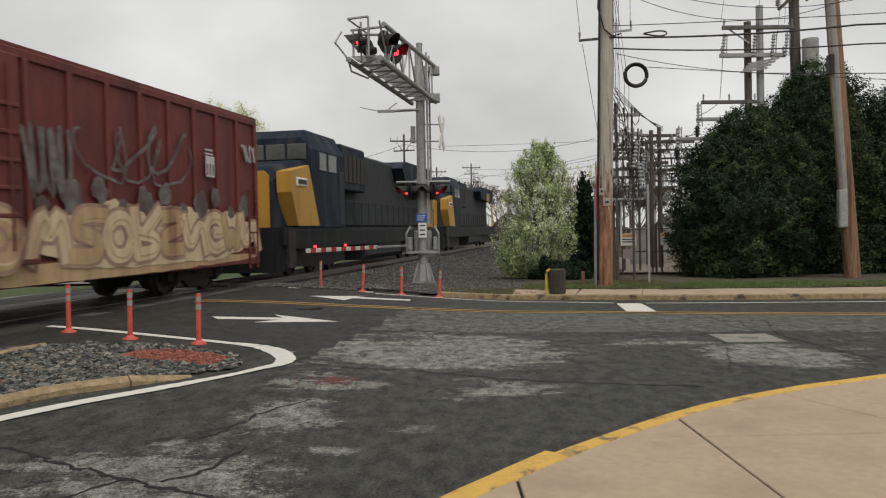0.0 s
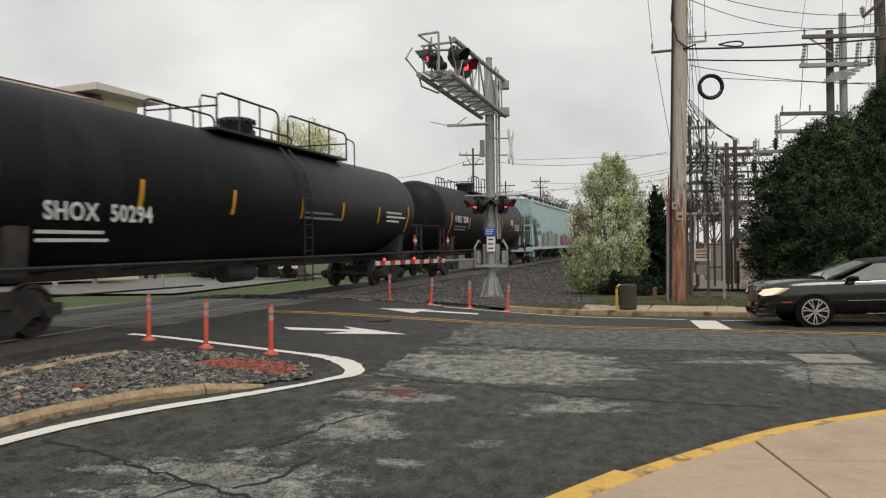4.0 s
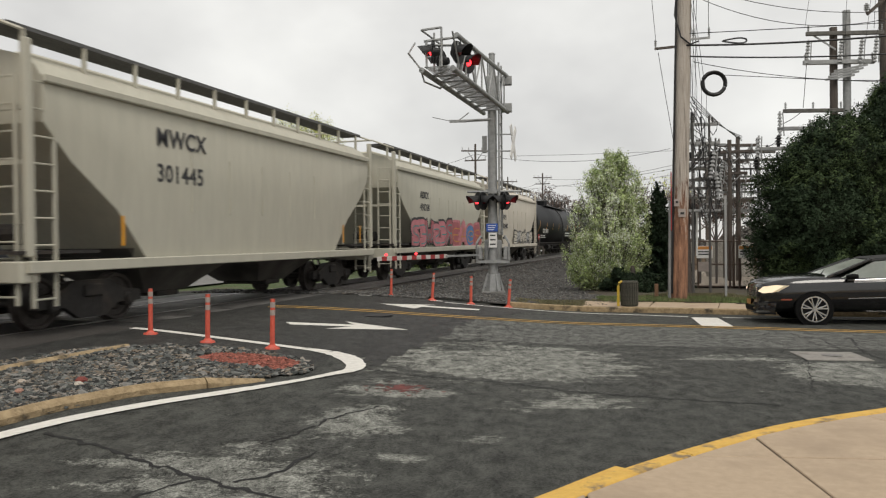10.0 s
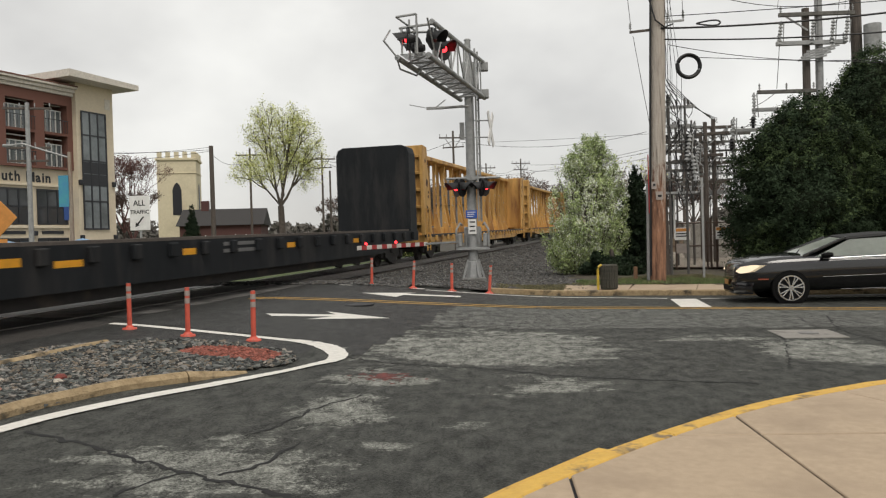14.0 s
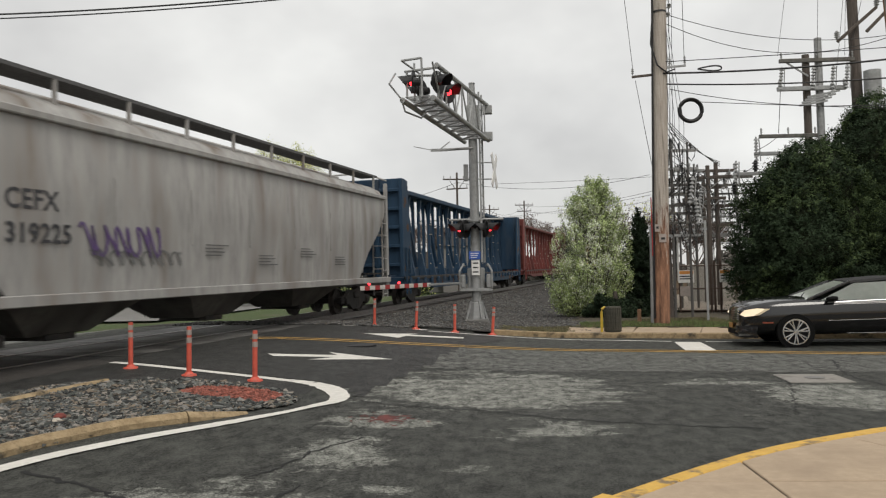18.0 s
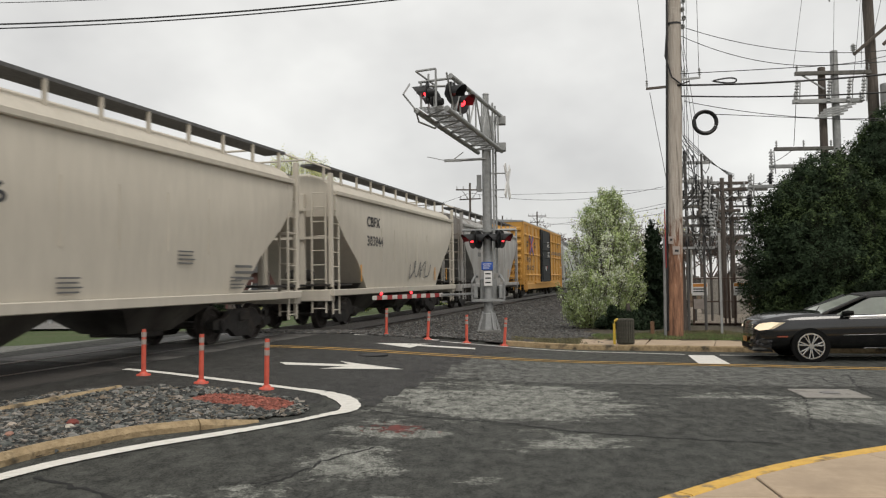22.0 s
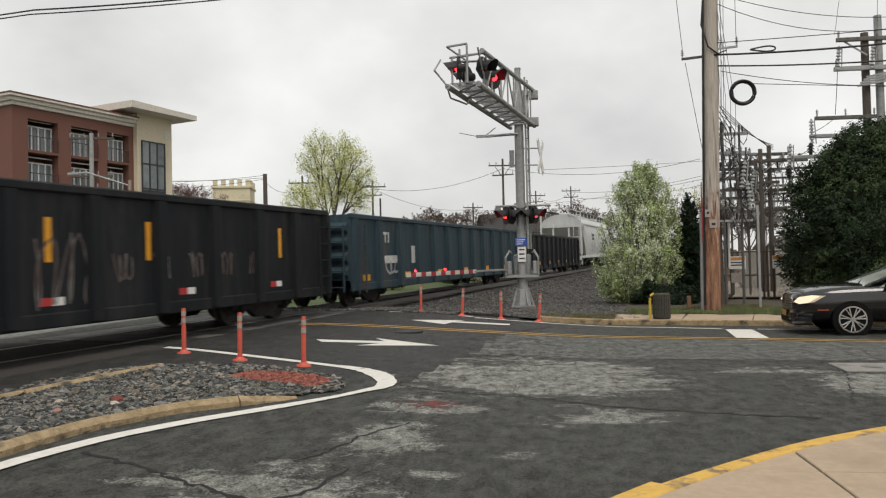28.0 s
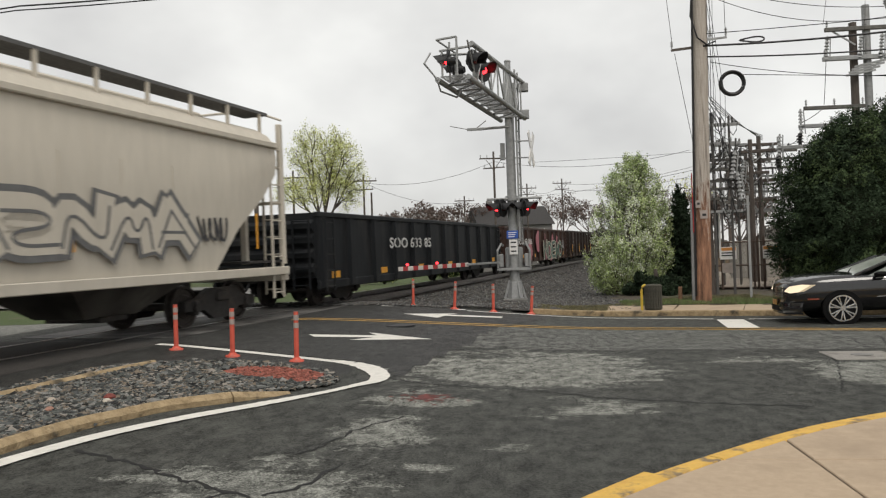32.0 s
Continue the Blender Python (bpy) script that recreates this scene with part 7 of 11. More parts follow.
c, h, w = gondola(-552.1, -570.5, "p_rust", "rust-streaked dark gondola with peeling orange paint", 2.45, ribs=12, reflect="none")
for x in (-7.6, -4.2, -0.9, 2.52, 5.91, 8.13):
    z0 = 0.82 if x < 8 else 1.15
    decal("reflector", c, "amber", x - 0.07, x + 0.07, z0, z0 + 0.6, w + 0.13, "upright yellow reflector strip")
M["peel"] = paint("peeling_cream_orange_paint", (0.46, 0.29, 0.13), 0.7, c3=(0.07, 0.035, 0.022), cut=(0.47, 0.56), streak=False)
for k, (x, z, r) in enumerate(((-8.9, 1.9, 0.28), (-8.6, 1.2, 0.32), (-8.95, 0.85, 0.2), (-7.9, 0.72, 0.25), (-6.9, 0.7, 0.22), (-5.2, 0.66, 0.2), (-3.2, 0.68, 0.25), (-1.0, 0.68, 0.2), (1.6, 0.68, 0.28), (4.4, 0.68, 0.22))):
    blotch(c, x, z, r, w + 0.004, "peel", 20 + k, "peeling orange paint")
part("peeled_end", G().box(-h - 0.125, -h - 0.118, -w + 0.2, w - 0.2, 0.9, 2.3), "peel", c, "peeling orange end panel")
for k in range(3):
    bars(c, "g_faint", -6.9 + 0.55 * k, 1.95, w + 0.01, 3, 0.5, 0.16, 0.12, 6 + k)
c, h, w = gondola(-571.7, -590.0, "p_brown", "brown gondola with large pink, white and green graffiti", 2.43, ribs=12)
M["g_letter"] = paint("green_spray_over_brown", (0.042, 0.13, 0.095), 0.8, c3=(0.045, 0.03, 0.024), cut=(0.46, 0.58))
M["g_cream2"] = paint("worn_cream_outline", (0.46, 0.42, 0.35), 0.8, c3=(0.2, 0.15, 0.12), cut=(0.5, 0.66))
M["g_oldpink"] = paint("worn_pink_spray", (0.42, 0.14, 0.17), 0.75, c3=(0.12, 0.05, 0.05), cut=(0.5, 0.64))
for k, (x, z, r) in enumerate(((-1.2, 1.6, 0.6), (0.9, 1.95, 0.24), (2.3, 1.2, 0.4), (2.9, 0.75, 0.35), (3.6, 1.8, 0.3), (5.2, 1.8, 0.26), (6.1, 0.9, 0.3), (1.2, 0.8, 0.3), (-3.4, 1.2, 0.5))):
    blotch(c, x, z, r, w + 0.1255, "g_oldpink", k, "pink spray-painted blotch")
tag_letters(c, "NDEMO", 0.35, 6.95, 0.52, 1.72, w + 0.13, "g_letter", "g_cream2")
scrawl(c, 7.2, 7.9, 1.15, 1.75, w + 0.13, "g_silver", 41, 4, 0.03)
side_text(c, "SOO 63 806", -h + 2.6, 1.5, 0.44, w + 0.125, "ink_white", width=3.6)
c, h, w = gondola(-591.2, -609.4, "p_black", "black gondola with white numbers and yellow reflectors", 2.45, ribs=12)
side_text(c, "SOO 633 85", -h + 4.4, 1.5, 0.44, w + 0.125, "ink_white", width=3.8)
c, h, w = covered_hopper(-610.9, -624.2, "p_beige", "beige covered hopper with a large grey tag", bays=2)
graffiti(c, -3.2, 2.9, 1.45, 2.5, w + 0.05, ("p_beige", "p_beige"), "ink_grey", 99, 6)
scrawl(c, 3.3, 4.2, 1.7, 2.2, w + 0.03, "ink_dark", 98, 5, 0.03)
amber_strips(c, (5.3, 0.2), 1.55, w + 0.035, 0.75)

# ---- crossing signals ----
def delineator(x, y, dz=0.0, lean=(0, 0)):
    d = thing("delineator_post", "orange flexible delineator post with faded reflective bands", "delineator", Matrix.Translation((x, y, land(x, y) + dz)) @ pose(0, 0, 0, lean[0], lean[1], 0), "delineator posts at the crossing")
    part("base", G().cyl((0, 0, 0), (0, 0, 0.025), 0.11, 0.10, n=14).cyl((0, 0, 0.025), (0, 0, 0.06), 0.07, 0.045, n=14), "orange", d, smooth=True)
    part("tube", G().cyl((0, 0, 0.05), (0, 0, 0.70), 0.036, 0.034, n=12), "orange", d, smooth=True)
    for z in (0.47, 0.58):
        part("band", G().cyl((0, 0, z), (0, 0, z + 0.075), 0.0375, n=12, cap=False), "reflective", d)
    return d


for x, y, lean in ((-5.54, 11.3, (0, 0)), (-4.40, 10.72, (0, 0.5)), (-3.37, 10.49, (0, 0.8)), (-3.16, 19.67, (0, 1.5)), (-2.05, 19.29, (0, 4)), (-1.06, 19.11, (0, 1)), (-0.13, 19.07, (0, 4.5))):
    delineator(x, y, 0.0, lean)


def flasher(owner, m, lit):
    """A round black backboard, a hood and a red lens, facing its -y."""
    hd = part("signal_head", G().cyl((0, 0.03, 0), (0, 0.05, 0), 0.27, n=24), "black", owner, "round black backboard with a deep hood", m=m)
    hood = G()
    n = 12
    a = [math.radians(-12 + 204 * i / n) for i in range(n + 1)]
    vs = [(0.165 * math.cos(t), 0.03, 0.165 * math.sin(t)) for t in a] + [(0.18 * math.cos(t), -0.34 * (0.55 + 0.45 * max(0, math.sin(t))), 0.18 * math.sin(t) - 0.03) for t in a]
    hood.raw(vs, [(i, i + 1, n + 2 + i, n + 1 + i) for i in range(n)])
    part("hood", hood, "black", hd)
    part("lens", G().loft([[(q * math.cos(2 * math.pi * i / 18), y, q * math.sin(2 * math.pi * i / 18)) for i in range(18)] for q, y in ((0.085, 0.03), (0.085, 0.0), (0.075, -0.03), (0.045, -0.055), (0.01, -0.062))]), "red_lens" if lit else "dark_lens", hd)
    part("housing", G().cyl((0, 0.05, 0), (0, 0.2, 0), 0.12, 0.08, n=14), "black", hd)
    return hd


M["arm_white"] = mat("dull_white_arm", (0.58, 0.55, 0.51), None, 6, 0.7)
M["arm_red"] = mat("dull_red_arm", (0.34, 0.035, 0.035), None, 6, 0.7)


def signal_gantry():
    bx, by = -0.60, 22.9
    z0 = land(bx, by) + 0.02
    s = thing("signal_gantry", "galvanised steel cantilever railway signal with red flashers over the road", "railway signal", Matrix.Translation((bx, by, z0)))
    Z = lambda z: z - z0
    part("foundation", G().box(-0.36, 0.36, -0.36, 0.36, -0.35, 0.12, 0.03), "panel", s, "concrete footing")
    part("base_shroud", G().loft([[(q * math.cos(math.radians(45 * i + 22)), q * math.sin(math.radians(45 * i + 22)), z) for i in range(8)] for q, z in ((0.26, 0.10), (0.25, 0.16), (0.19, 0.60), (0.15, 0.62))]), "galv", s)
    part("mast", G().cyl((0, 0, 0.1), (0, 0, Z(5.75)), 0.145, 0.135, n=20), "galv", s, smooth=True)
    part("mast_top", G().cyl((0, 0, Z(5.7)), (0, 0, Z(7.38)), 0.095, 0.09, n=16), "galv", s, smooth=True)
    part("sleeve", G().box(-0.17, 0.17, -0.12, 0.14, Z(5.75), Z(6.72), 0.015), "galv", s, "flat steel mounting plate")
    for k in range(4):
        a = math.radians(25 + 90 * k)
        part("base_rib", G().bar((0.33 * math.cos(a), 0.33 * math.sin(a), 0.13), (0.17 * math.cos(a), 0.17 * math.sin(a), 0.66), 0.025, 0.06), "galv", s)
    part("mast_cap", G().cyl((0, 0, Z(7.38)), (0, 0, Z(7.42)), 0.105, 0.08, n=16), "galv", s)
    part("collar", G().cyl((0, 0, Z(3.22)), (0, 0, Z(3.36)), 0.20, n=20), "galv", s)
    part("collar", G().cyl((0, 0, 0.95), (0, 0, 1.05), 0.20, n=20), "galv", s)
    # ladder up the back of the mast
    lad = G()
    for dx, dy in ((0.20, -0.14), (0.27, 0.26)):
        lad.box(dx - 0.03, dx + 0.03, dy - 0.012, dy + 0.012, Z(2.0), Z(7.1))
    z = Z(2.1)
    while z < Z(7.2):
        lad.cyl((0.20, -0.14, z), (0.27, 0.26, z), 0.014, n=5)
        z += 0.32
    part("ladder", lad, "galv", s)
    part("relay_box", G().box(-0.30, -0.16, -0.06, 0.08, Z(4.45), Z(4.95), 0.01), "galv", s)
    # the cantilever: a walkway truss toward the road
    A, B = Vector((0.0, -0.15, Z(5.70))), Vector((-1.10, -5.55, Z(5.66)))
    dirv = (B - A).normalized()
    side = Vector((dirv.y, -dirv.x, 0)) * -1
    L = (B - A).length
    W = 0.37
    up = Vector((0, 0, 1.12))
    P = lambda d, k, h=0.0: A + dirv * d + side * (k * W) + Vector((0, 0, h * (0.95 - 0.21 * max(0.0, d) / L)))
    for k in (-1, 1):
        part("lower_chord", G().cyl(P(-0.5, k), P(L, k), 0.065, n=12), "galv", s, smooth=True)
    part("upper_chord", G().cyl(P(-0.5, 1, 1.12), P(L - 0.35, 1, 1.12), 0.06, n=12), "galv", s, smooth=True)
    n = 8
    for i in range(n):
        d0, d1 = L * i / n, L * (i + 1) / n
        part("truss_post", G().cyl(P(d0, 1), P(d0, 1, 1.12), 0.022, n=6), "galv", s)
        part("truss_diagonal", G().cyl(P(d0 if i % 2 else d1, 1), P(d1 if i % 2 else d0, 1, 1.12), 0.022, n=6), "galv", s)
        part("floor_brace", G().cyl(P(d0, -1), P(d1, 1), 0.02, n=6), "galv", s)
        part("floor_crossbar", G().cyl(P(d0, -1), P(d0, 1), 0.025, n=6), "galv", s)
    fl = G()
    for i in range(44):
        d = 0.3 + (L - 0.3) * i / 43
        fl.bar(P(d, -0.8, 0.075), P(d, 0.8, 0.075), 0.05, 0.012)
    part("walkway_grating", fl, "galv", s, "see-through walkway grating")
    # end cage
    for d, k in ((L - 0.45, -0.55), (L, 0.3), (L - 0.9, -0.4)):
        part("cage_post", G().cyl(P(d, k, 0.05), P(d, k, 1.27), 0.024, n=6), "galv", s)
    part("cage_rail", G().cyl(P(L, -1, 1.24), P(L, 0.3, 1.27), 0.028, n=6), "galv", s)
    part("cage_rail", G().cyl(P(L, -1, 1.24), P(L - 0.9, -0.4, 1.0), 0.024, n=6), "galv", s)
    part("cage_rail", G().cyl(P(L - 0.9, -0.4, 0.8), P(L, 0.3, 0.8), 0.022, n=6), "galv", s)
    part("cage_rail", G().tube([P(L, -1, 0.0), P(L + 0.15, -1.7, 0.5), P(L - 0.3, -1.7, 0.95)], 0.025), "galv", s)
    part("cage_rail", G().tube([P(L, -1, -0.05), P(L - 0.2, -1, -0.3), P(L - 1.0, -0.6, -0.3), P(L - 1.3, -0.5, -0.05)], 0.022), "galv", s)
    part("cage_brace", G().cyl(P(L - 0.2, -1, 0.95), P(L - 0.6, 1, 1.12), 0.03, n=6), "galv", s)
    part("junction_box", G().box(-0.16, 0.16, -0.1, 0.1, -0.13, 0.13, 0.02), "galv", s, m=Matrix.Translation(P(-0.35, 1, 0.95)))
    part("junction_box", G().box(-0.16, 0.16, -0.1, 0.1, -0.13, 0.13, 0.02), "galv", s, m=Matrix.Translation(P(-0.35, 1, 0.1)))
    yaw = math.degrees(math.atan2(dirv.y, dirv.x)) + 90
    # heads at the tip, facing both ways along the road
    for d, k, z, rz, lit in ((L - 0.25, -0.55, 0.62, -83, True), (L - 0.75, -0.35, 0.45, -98, False), (L - 0.5, 1.05, 0.62, 72, False), (L - 1.2, 1.15, 0.50, 64, True)):
        q = P(d, k, z)
        flasher(s, Matrix.Translation(q) @ pose(0, 0, 0, 0, 0, rz + yaw), lit)
    part("head_crossarm", G().cyl(P(L - 0.3, -1.0, 0.85), P(L - 0.9, 1.1, 0.95), 0.03, n=8), "galv", s)
    for d, k in ((L - 0.15, -0.8), (L - 0.55, -0.3), (L - 0.5, 0.95), (L - 1.1, 1.05)):
        part("head_pipe", G().cyl(P(d, k, 0.1), P(d, k, 0.95), 0.025, n=8), "galv", s)
    # flashers on the mast
    part("mast_crossarm", G().cyl((-0.75, -0.12, Z(3.28)), (0.85, -0.12, Z(3.28)), 0.035, n=8), "galv", s)
    for x, rz, lit in ((-0.46, -62, True), (-0.24, 62, False), (0.26, -62, False), (0.44, 62, True)):
        flasher(s, Matrix.Translation((x, -0.2, Z(3.0))) @ pose(0, 0, 0, 0, 0, rz), lit)
    # crossbuck, seen nearly edge on
    cb = part("crossbuck", G().box(-0.57, 0.57, -0.012, 0.012, -0.11, 0.11, 0.005, pose(0, 0, 0, 0, 58, 0)).box(-0.57, 0.57, -0.014, 0.01, -0.11, 0.11, 0.005, pose(0, 0, 0, 0, -58, 0)), "white", s, "white crossbuck sign", m=Matrix.Translation((0.62, 0.1, Z(4.75))) @ pose(0, 0, 0, 0, 0, 76))
    part("crossbuck_bracket", G().cyl((0.0, 0, Z(4.5)), (0.62, 0.1, Z(4.5)), 0.02, n=6).cyl((0.0, 0, Z(5.0)), (0.62, 0.1, Z(5.0)), 0.02, n=6), "galv", s)
    part("side_arm", G().cyl((0, -0.1, Z(5.42)), (-0.95, -0.3, Z(5.36)), 0.04, n=8), "galv", s)
    part("wind_vane", G().bar((-0.75, -0.3, Z(5.36)), (-1.25, -0.3, Z(5.36)), 0.05, 0.08).bar((-1.2, -0.3, Z(5.36)), (-1.75, -0.35, Z(5.48)), 0.02, 0.02).bar((-0.95, -0.3, Z(5.4)), (-0.68, -0.3, Z(5.6)), 0.02, 0.03), "galv", s, "thin metal bracket with a rod")
    sg = part("blue_sign", G().box(-0.17, 0.17, -0.2, -0.185, -0.12, 0.12, 0.01), "blue_sign", s, "small blue notice", m=Matrix.Translation((-0.02, 0, Z(2.21))))
    for i in range(3):
        part("sign_line", G().box(-0.12, 0.12 - 0.03 * i, -0.204, -0.2, 0.05 - i * 0.06, 0.07 - i * 0.06), "white", sg)
    sg = part("white_sign", G().box(-0.12, 0.12, -0.2, -0.185, -0.22, 0.22, 0.01), "white", s, "small white notice", m=Matrix.Translation((0.0, 0, Z(1.84))))
    for i in range(3):
        part("sign_line", G().box(-0.08, 0.08, -0.204, -0.2, 0.12 - i * 0.13, 0.16 - i * 0.13), "black", sg)
    # gate mechanism, counterweights and the lowered arm
    part("gate_mechanism", G().box(-0.26, 0.26, 0.05, 0.5, Z(1.15), Z(1.85), 0.04), "galv", s, "grey gate mechanism box")
    for x in (-0.38, 0.38):
        g = G().tube([(x, -0.1, Z(1.15)), (x * 1.25, -0.25, Z(1.25)), (x * 1.25, -0.3, Z(1.75)), (x * 0.95, -0.25, Z(1.95)), (x * 0.85, 0.0, Z(1.9))], 0.035)
        g.box(x - 0.07, x + 0.07, -0.25, 0.15, Z(1.25), Z(1.65), 0.03)
        part("counterweight", g, "galv", s)
    part("gate_yoke", G().bar((-0.5, -0.22, Z(1.2)), (0.5, -0.22, Z(1.2)), 0.06, 0.08).bar((-0.42, -0.2, Z(1.4)), (-1.0, -0.9, Z(1.38)), 0.06, 0.06), "galv", s)
    g0, g1 = Vector((-0.5, -0.35, Z(1.40))), Vector((GATE[0] - bx, GATE[1] - by, Z(GATE[2])))
    part("gate_pipe", G().bar(g0, g0.lerp(g1, 0.34), 0.05, 0.06, 0.01), "galv", s)
    arm = part("gate_arm", G().bar(g0.lerp(g1, 0.32), g1, 0.03, 0.11, 0.008), "arm_white", s, "white gate arm with red stripes")
    gd = (g1 - g0).normalized()
    Lg = (g1 - g0).length
    for i in range(7):
        a = g0 + gd * (Lg * (0.36 + i * 0.093))
        part("red_stripe", G().bar(a, a + gd * Lg * 0.045, 0.036, 0.112), "arm_red", arm)
    for f, lit in ((0.64, True), (0.92, True)):
        q = g0 + gd * (Lg * f) + Vector((0, 0, 0.10))
        part("gate_lamp", G().cyl(q + Vector((0, -0.04, 0)), q + Vector((0, 0.04, 0)), 0.032, n=12), "red_lens" if lit else "dark_lens", arm)
    return s


GATE = (-3.45, 19.3, 1.33)
signal_gantry()

# ---- street furniture on the far pavement ----
M["can"] = mat("exposed_aggregate_bin", (0.085, 0.08, 0.06), (0.035, 0.033, 0.026), 30, 0.9, bump=0.8, bscale=60)
bin_ob = thing("litter_bin", "dark brown slatted round litter bin on the pavement", "litter bin", Matrix.Translation((2.86, 19.35, land(2.86, 19.35) + 0.135)))
part("body", G().cyl((0, 0, 0), (0, 0, 0.59), 0.195, n=20), "can", bin_ob, smooth=True)
for i in range(20):
    a = 2 * math.pi * i / 20
    part("slat", G().box(-0.024, 0.024, -0.012, 0.012, 0.02, 0.59, 0.006), "can", bin_ob, m=pose(0.202 * math.cos(a), 0.202 * math.sin(a), 0, 0, 0, math.degrees(a) + 90))
part("rim", G().cyl((0, 0, 0.59), (0, 0, 0.62), 0.21, 0.19, n=20), "can", bin_ob)
hook = thing("bollard", "yellow bent pipe bollard beside the litter bin", "bollard", Matrix.Translation((2.58, 19.3, land(2.58, 19.3) + 0.13)))
part("pipe", G().tube([(0, 0, 0), (0, 0, 0.5), (0.02, 0, 0.57), (0.07, 0, 0.61), (0.12, 0, 0.59), (0.14, 0, 0.54)], 0.032, 8), mat("yellow_pipe_paint", (0.62, 0.42, 0.05), None, 6, 0.5), hook, smooth=True)
stub = thing("marker_stub", "short rusty marker stub in the grass", "marker", Matrix.Translation((4.05, 22.3, verge(4.05, 22.3) - 0.02)))
part("stub", G().box(-0.05, 0.05, -0.05, 0.05, 0, 0.42, 0.015), mat("rusty_stub", (0.30, 0.17, 0.10), None, 8, 0.9), stub)


# ---- poles and wires ----
def pole(x, y, z, top, r0, r1, label, material="wood", lean=(0, 0)):
    p = thing("utility_pole", label, "utility pole", Matrix.Translation((x, y, z)))
    n = 14
    h = top - z
    part("shaft", G().loft([[((r0 + (r1 - r0) * k) * math.cos(2 * math.pi * i / n) + lean[0] * k, (r0 + (r1 - r0) * k) * math.sin(2 * math.pi * i / n) + lean[1] * k, -0.3 + (h + 0.3) * k) for i in range(n)] for k in (0, 0.1, 0.3, 0.6, 1)]), material, p, smooth=True)
    return p


def insulator(owner, q, h=0.22, r=0.05, material="galv"):
    g = G().cyl((0, 0, 0), (0, 0, h), r * 0.45, n=8)
    for i in range(3):
        g.cyl((0, 0, h * (0.25 + 0.25 * i)), (0, 0, h * (0.37 + 0.25 * i)), r, r * 0.6, n=8)
    return part("insulator", g, material, owner, m=Matrix.Translation(q))


def crossarm(owner, q, length, rz, ins=3, material="wood_dark", drop=False, sec=0.1):
    m = Matrix.Translation(q) @ pose(0, 0, 0, 0, 0, rz)
    a = part("crossarm", G().box(-length / 2, length / 2, -sec / 2, sec / 2, -sec * 0.6, sec * 0.6, 0.012), material, owner, m=m)
    for i in range(ins):
        x = -length / 2 + 0.08 + (length - 0.16) * i / max(1, ins - 1)
        insulator(a, Vector((x, 0, sec * 0.6 if not drop else -sec * 0.6 - 0.3)), 0.3 if drop else 0.24)
    return a


def wire(a, b, sag=0.4, r=0.012, name="overhead_wire", label="thin dark overhead wire", n=18):
    a, b = Vector(a), Vector(b)
    pts = [a.lerp(b, i / n) - Vector((0, 0, sag * 4 * (i / n) * (1 - i / n))) for i in range(n + 1)]
    return tagged(part(name, G().tube(pts, r, 5), "black"), label, "wire", "overhead wires")


PX, PY = 4.47, 21.35
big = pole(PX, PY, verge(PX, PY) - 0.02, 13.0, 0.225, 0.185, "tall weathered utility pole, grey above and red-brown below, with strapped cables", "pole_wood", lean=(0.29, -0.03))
part("cable_riser", G().tube([(-0.19, -0.10, 0.2), (-0.15, -0.12, 3.2), (-0.08, -0.14, 6.2), (-0.03, -0.16, 8.2), (0.07, -0.18, 12.4)], 0.03), "black", big, "black cable down the pole")
part("conduit", G().tube([(-0.26, -0.06, -0.1), (-0.22, -0.06, 2.7)], 0.045, 8), mat("grey_conduit", (0.22, 0.22, 0.22), None, 5, 0.6), big, "grey conduit")
part("marker_strip", G().box(-0.215, -0.19, -0.13, -0.09, 1.9, 3.5, 0.006), "arm_red", big, "red marker strip")
part("cable_loop", G().tube([(-0.02, -0.19, 8.6), (-0.10, -0.22, 7.7), (0.05, -0.26, 7.1), (0.30, -0.24, 6.9), (0.55, -0.16, 7.0)], 0.022, 6), "black", big, "loop of black cable round the pole")
for z in (2.66, 2.36):
    part("notice_line", G().box(-0.11 + 0.12 * (z < 2.5), -0.05 + 0.16 * (z < 2.5), -0.243, -0.236, z - 0.03, z + 0.03), "black", big, "dark printed line")
part("notice", G().box(-0.04, 0.15, -0.235, -0.222, 2.26, 2.48), "reflective", big, "small pale notice")
part("notice", G().box(-0.15, -0.02, -0.232, -0.219, 2.55, 2.75), "reflective", big, "small pale notice")
for z in (8.6, 9.6):
    part("strap", G().cyl((0.29 * z / 13, -0.02, z), (0.29 * z / 13, -0.02, z + 0.05), 0.21, n=14), "black", big)
part("cross_bolt", G().bar((-0.6, -0.05, 6.85), (0.1, -0.05, 6.9), 0.06, 0.06), "wood_dark", big)
insulator(big, Vector((-0.58, -0.05, 6.9)), 0.2, 0.04)
part("service_bracket", G().bar((0.1, -0.1, 7.05), (0.85, -0.1, 7.1), 0.05, 0.05), "galv", big)
insulator(big, Vector((0.42, -0.1, 7.1)), 0.25, 0.04)
insulator(big, Vector((0.83, -0.1, 7.12)), 0.25, 0.04)
for k in range(7):
    insulator(big, Vector((0.42 + 0.03 * (k % 2), -0.12, 9.9 - 0.24 * k)), 0.14, 0.06)
    part("pin_bracket", G().bar((0.1, -0.1, 9.92 - 0.24 * k), (0.45, -0.12, 9.92 - 0.24 * k), 0.03, 0.03), "galv", big)
coil = thing("cable_coil", "coil of black spare cable hung on the wires", "cable coil", Matrix.Translation((5.41, 21.2, 5.99)))
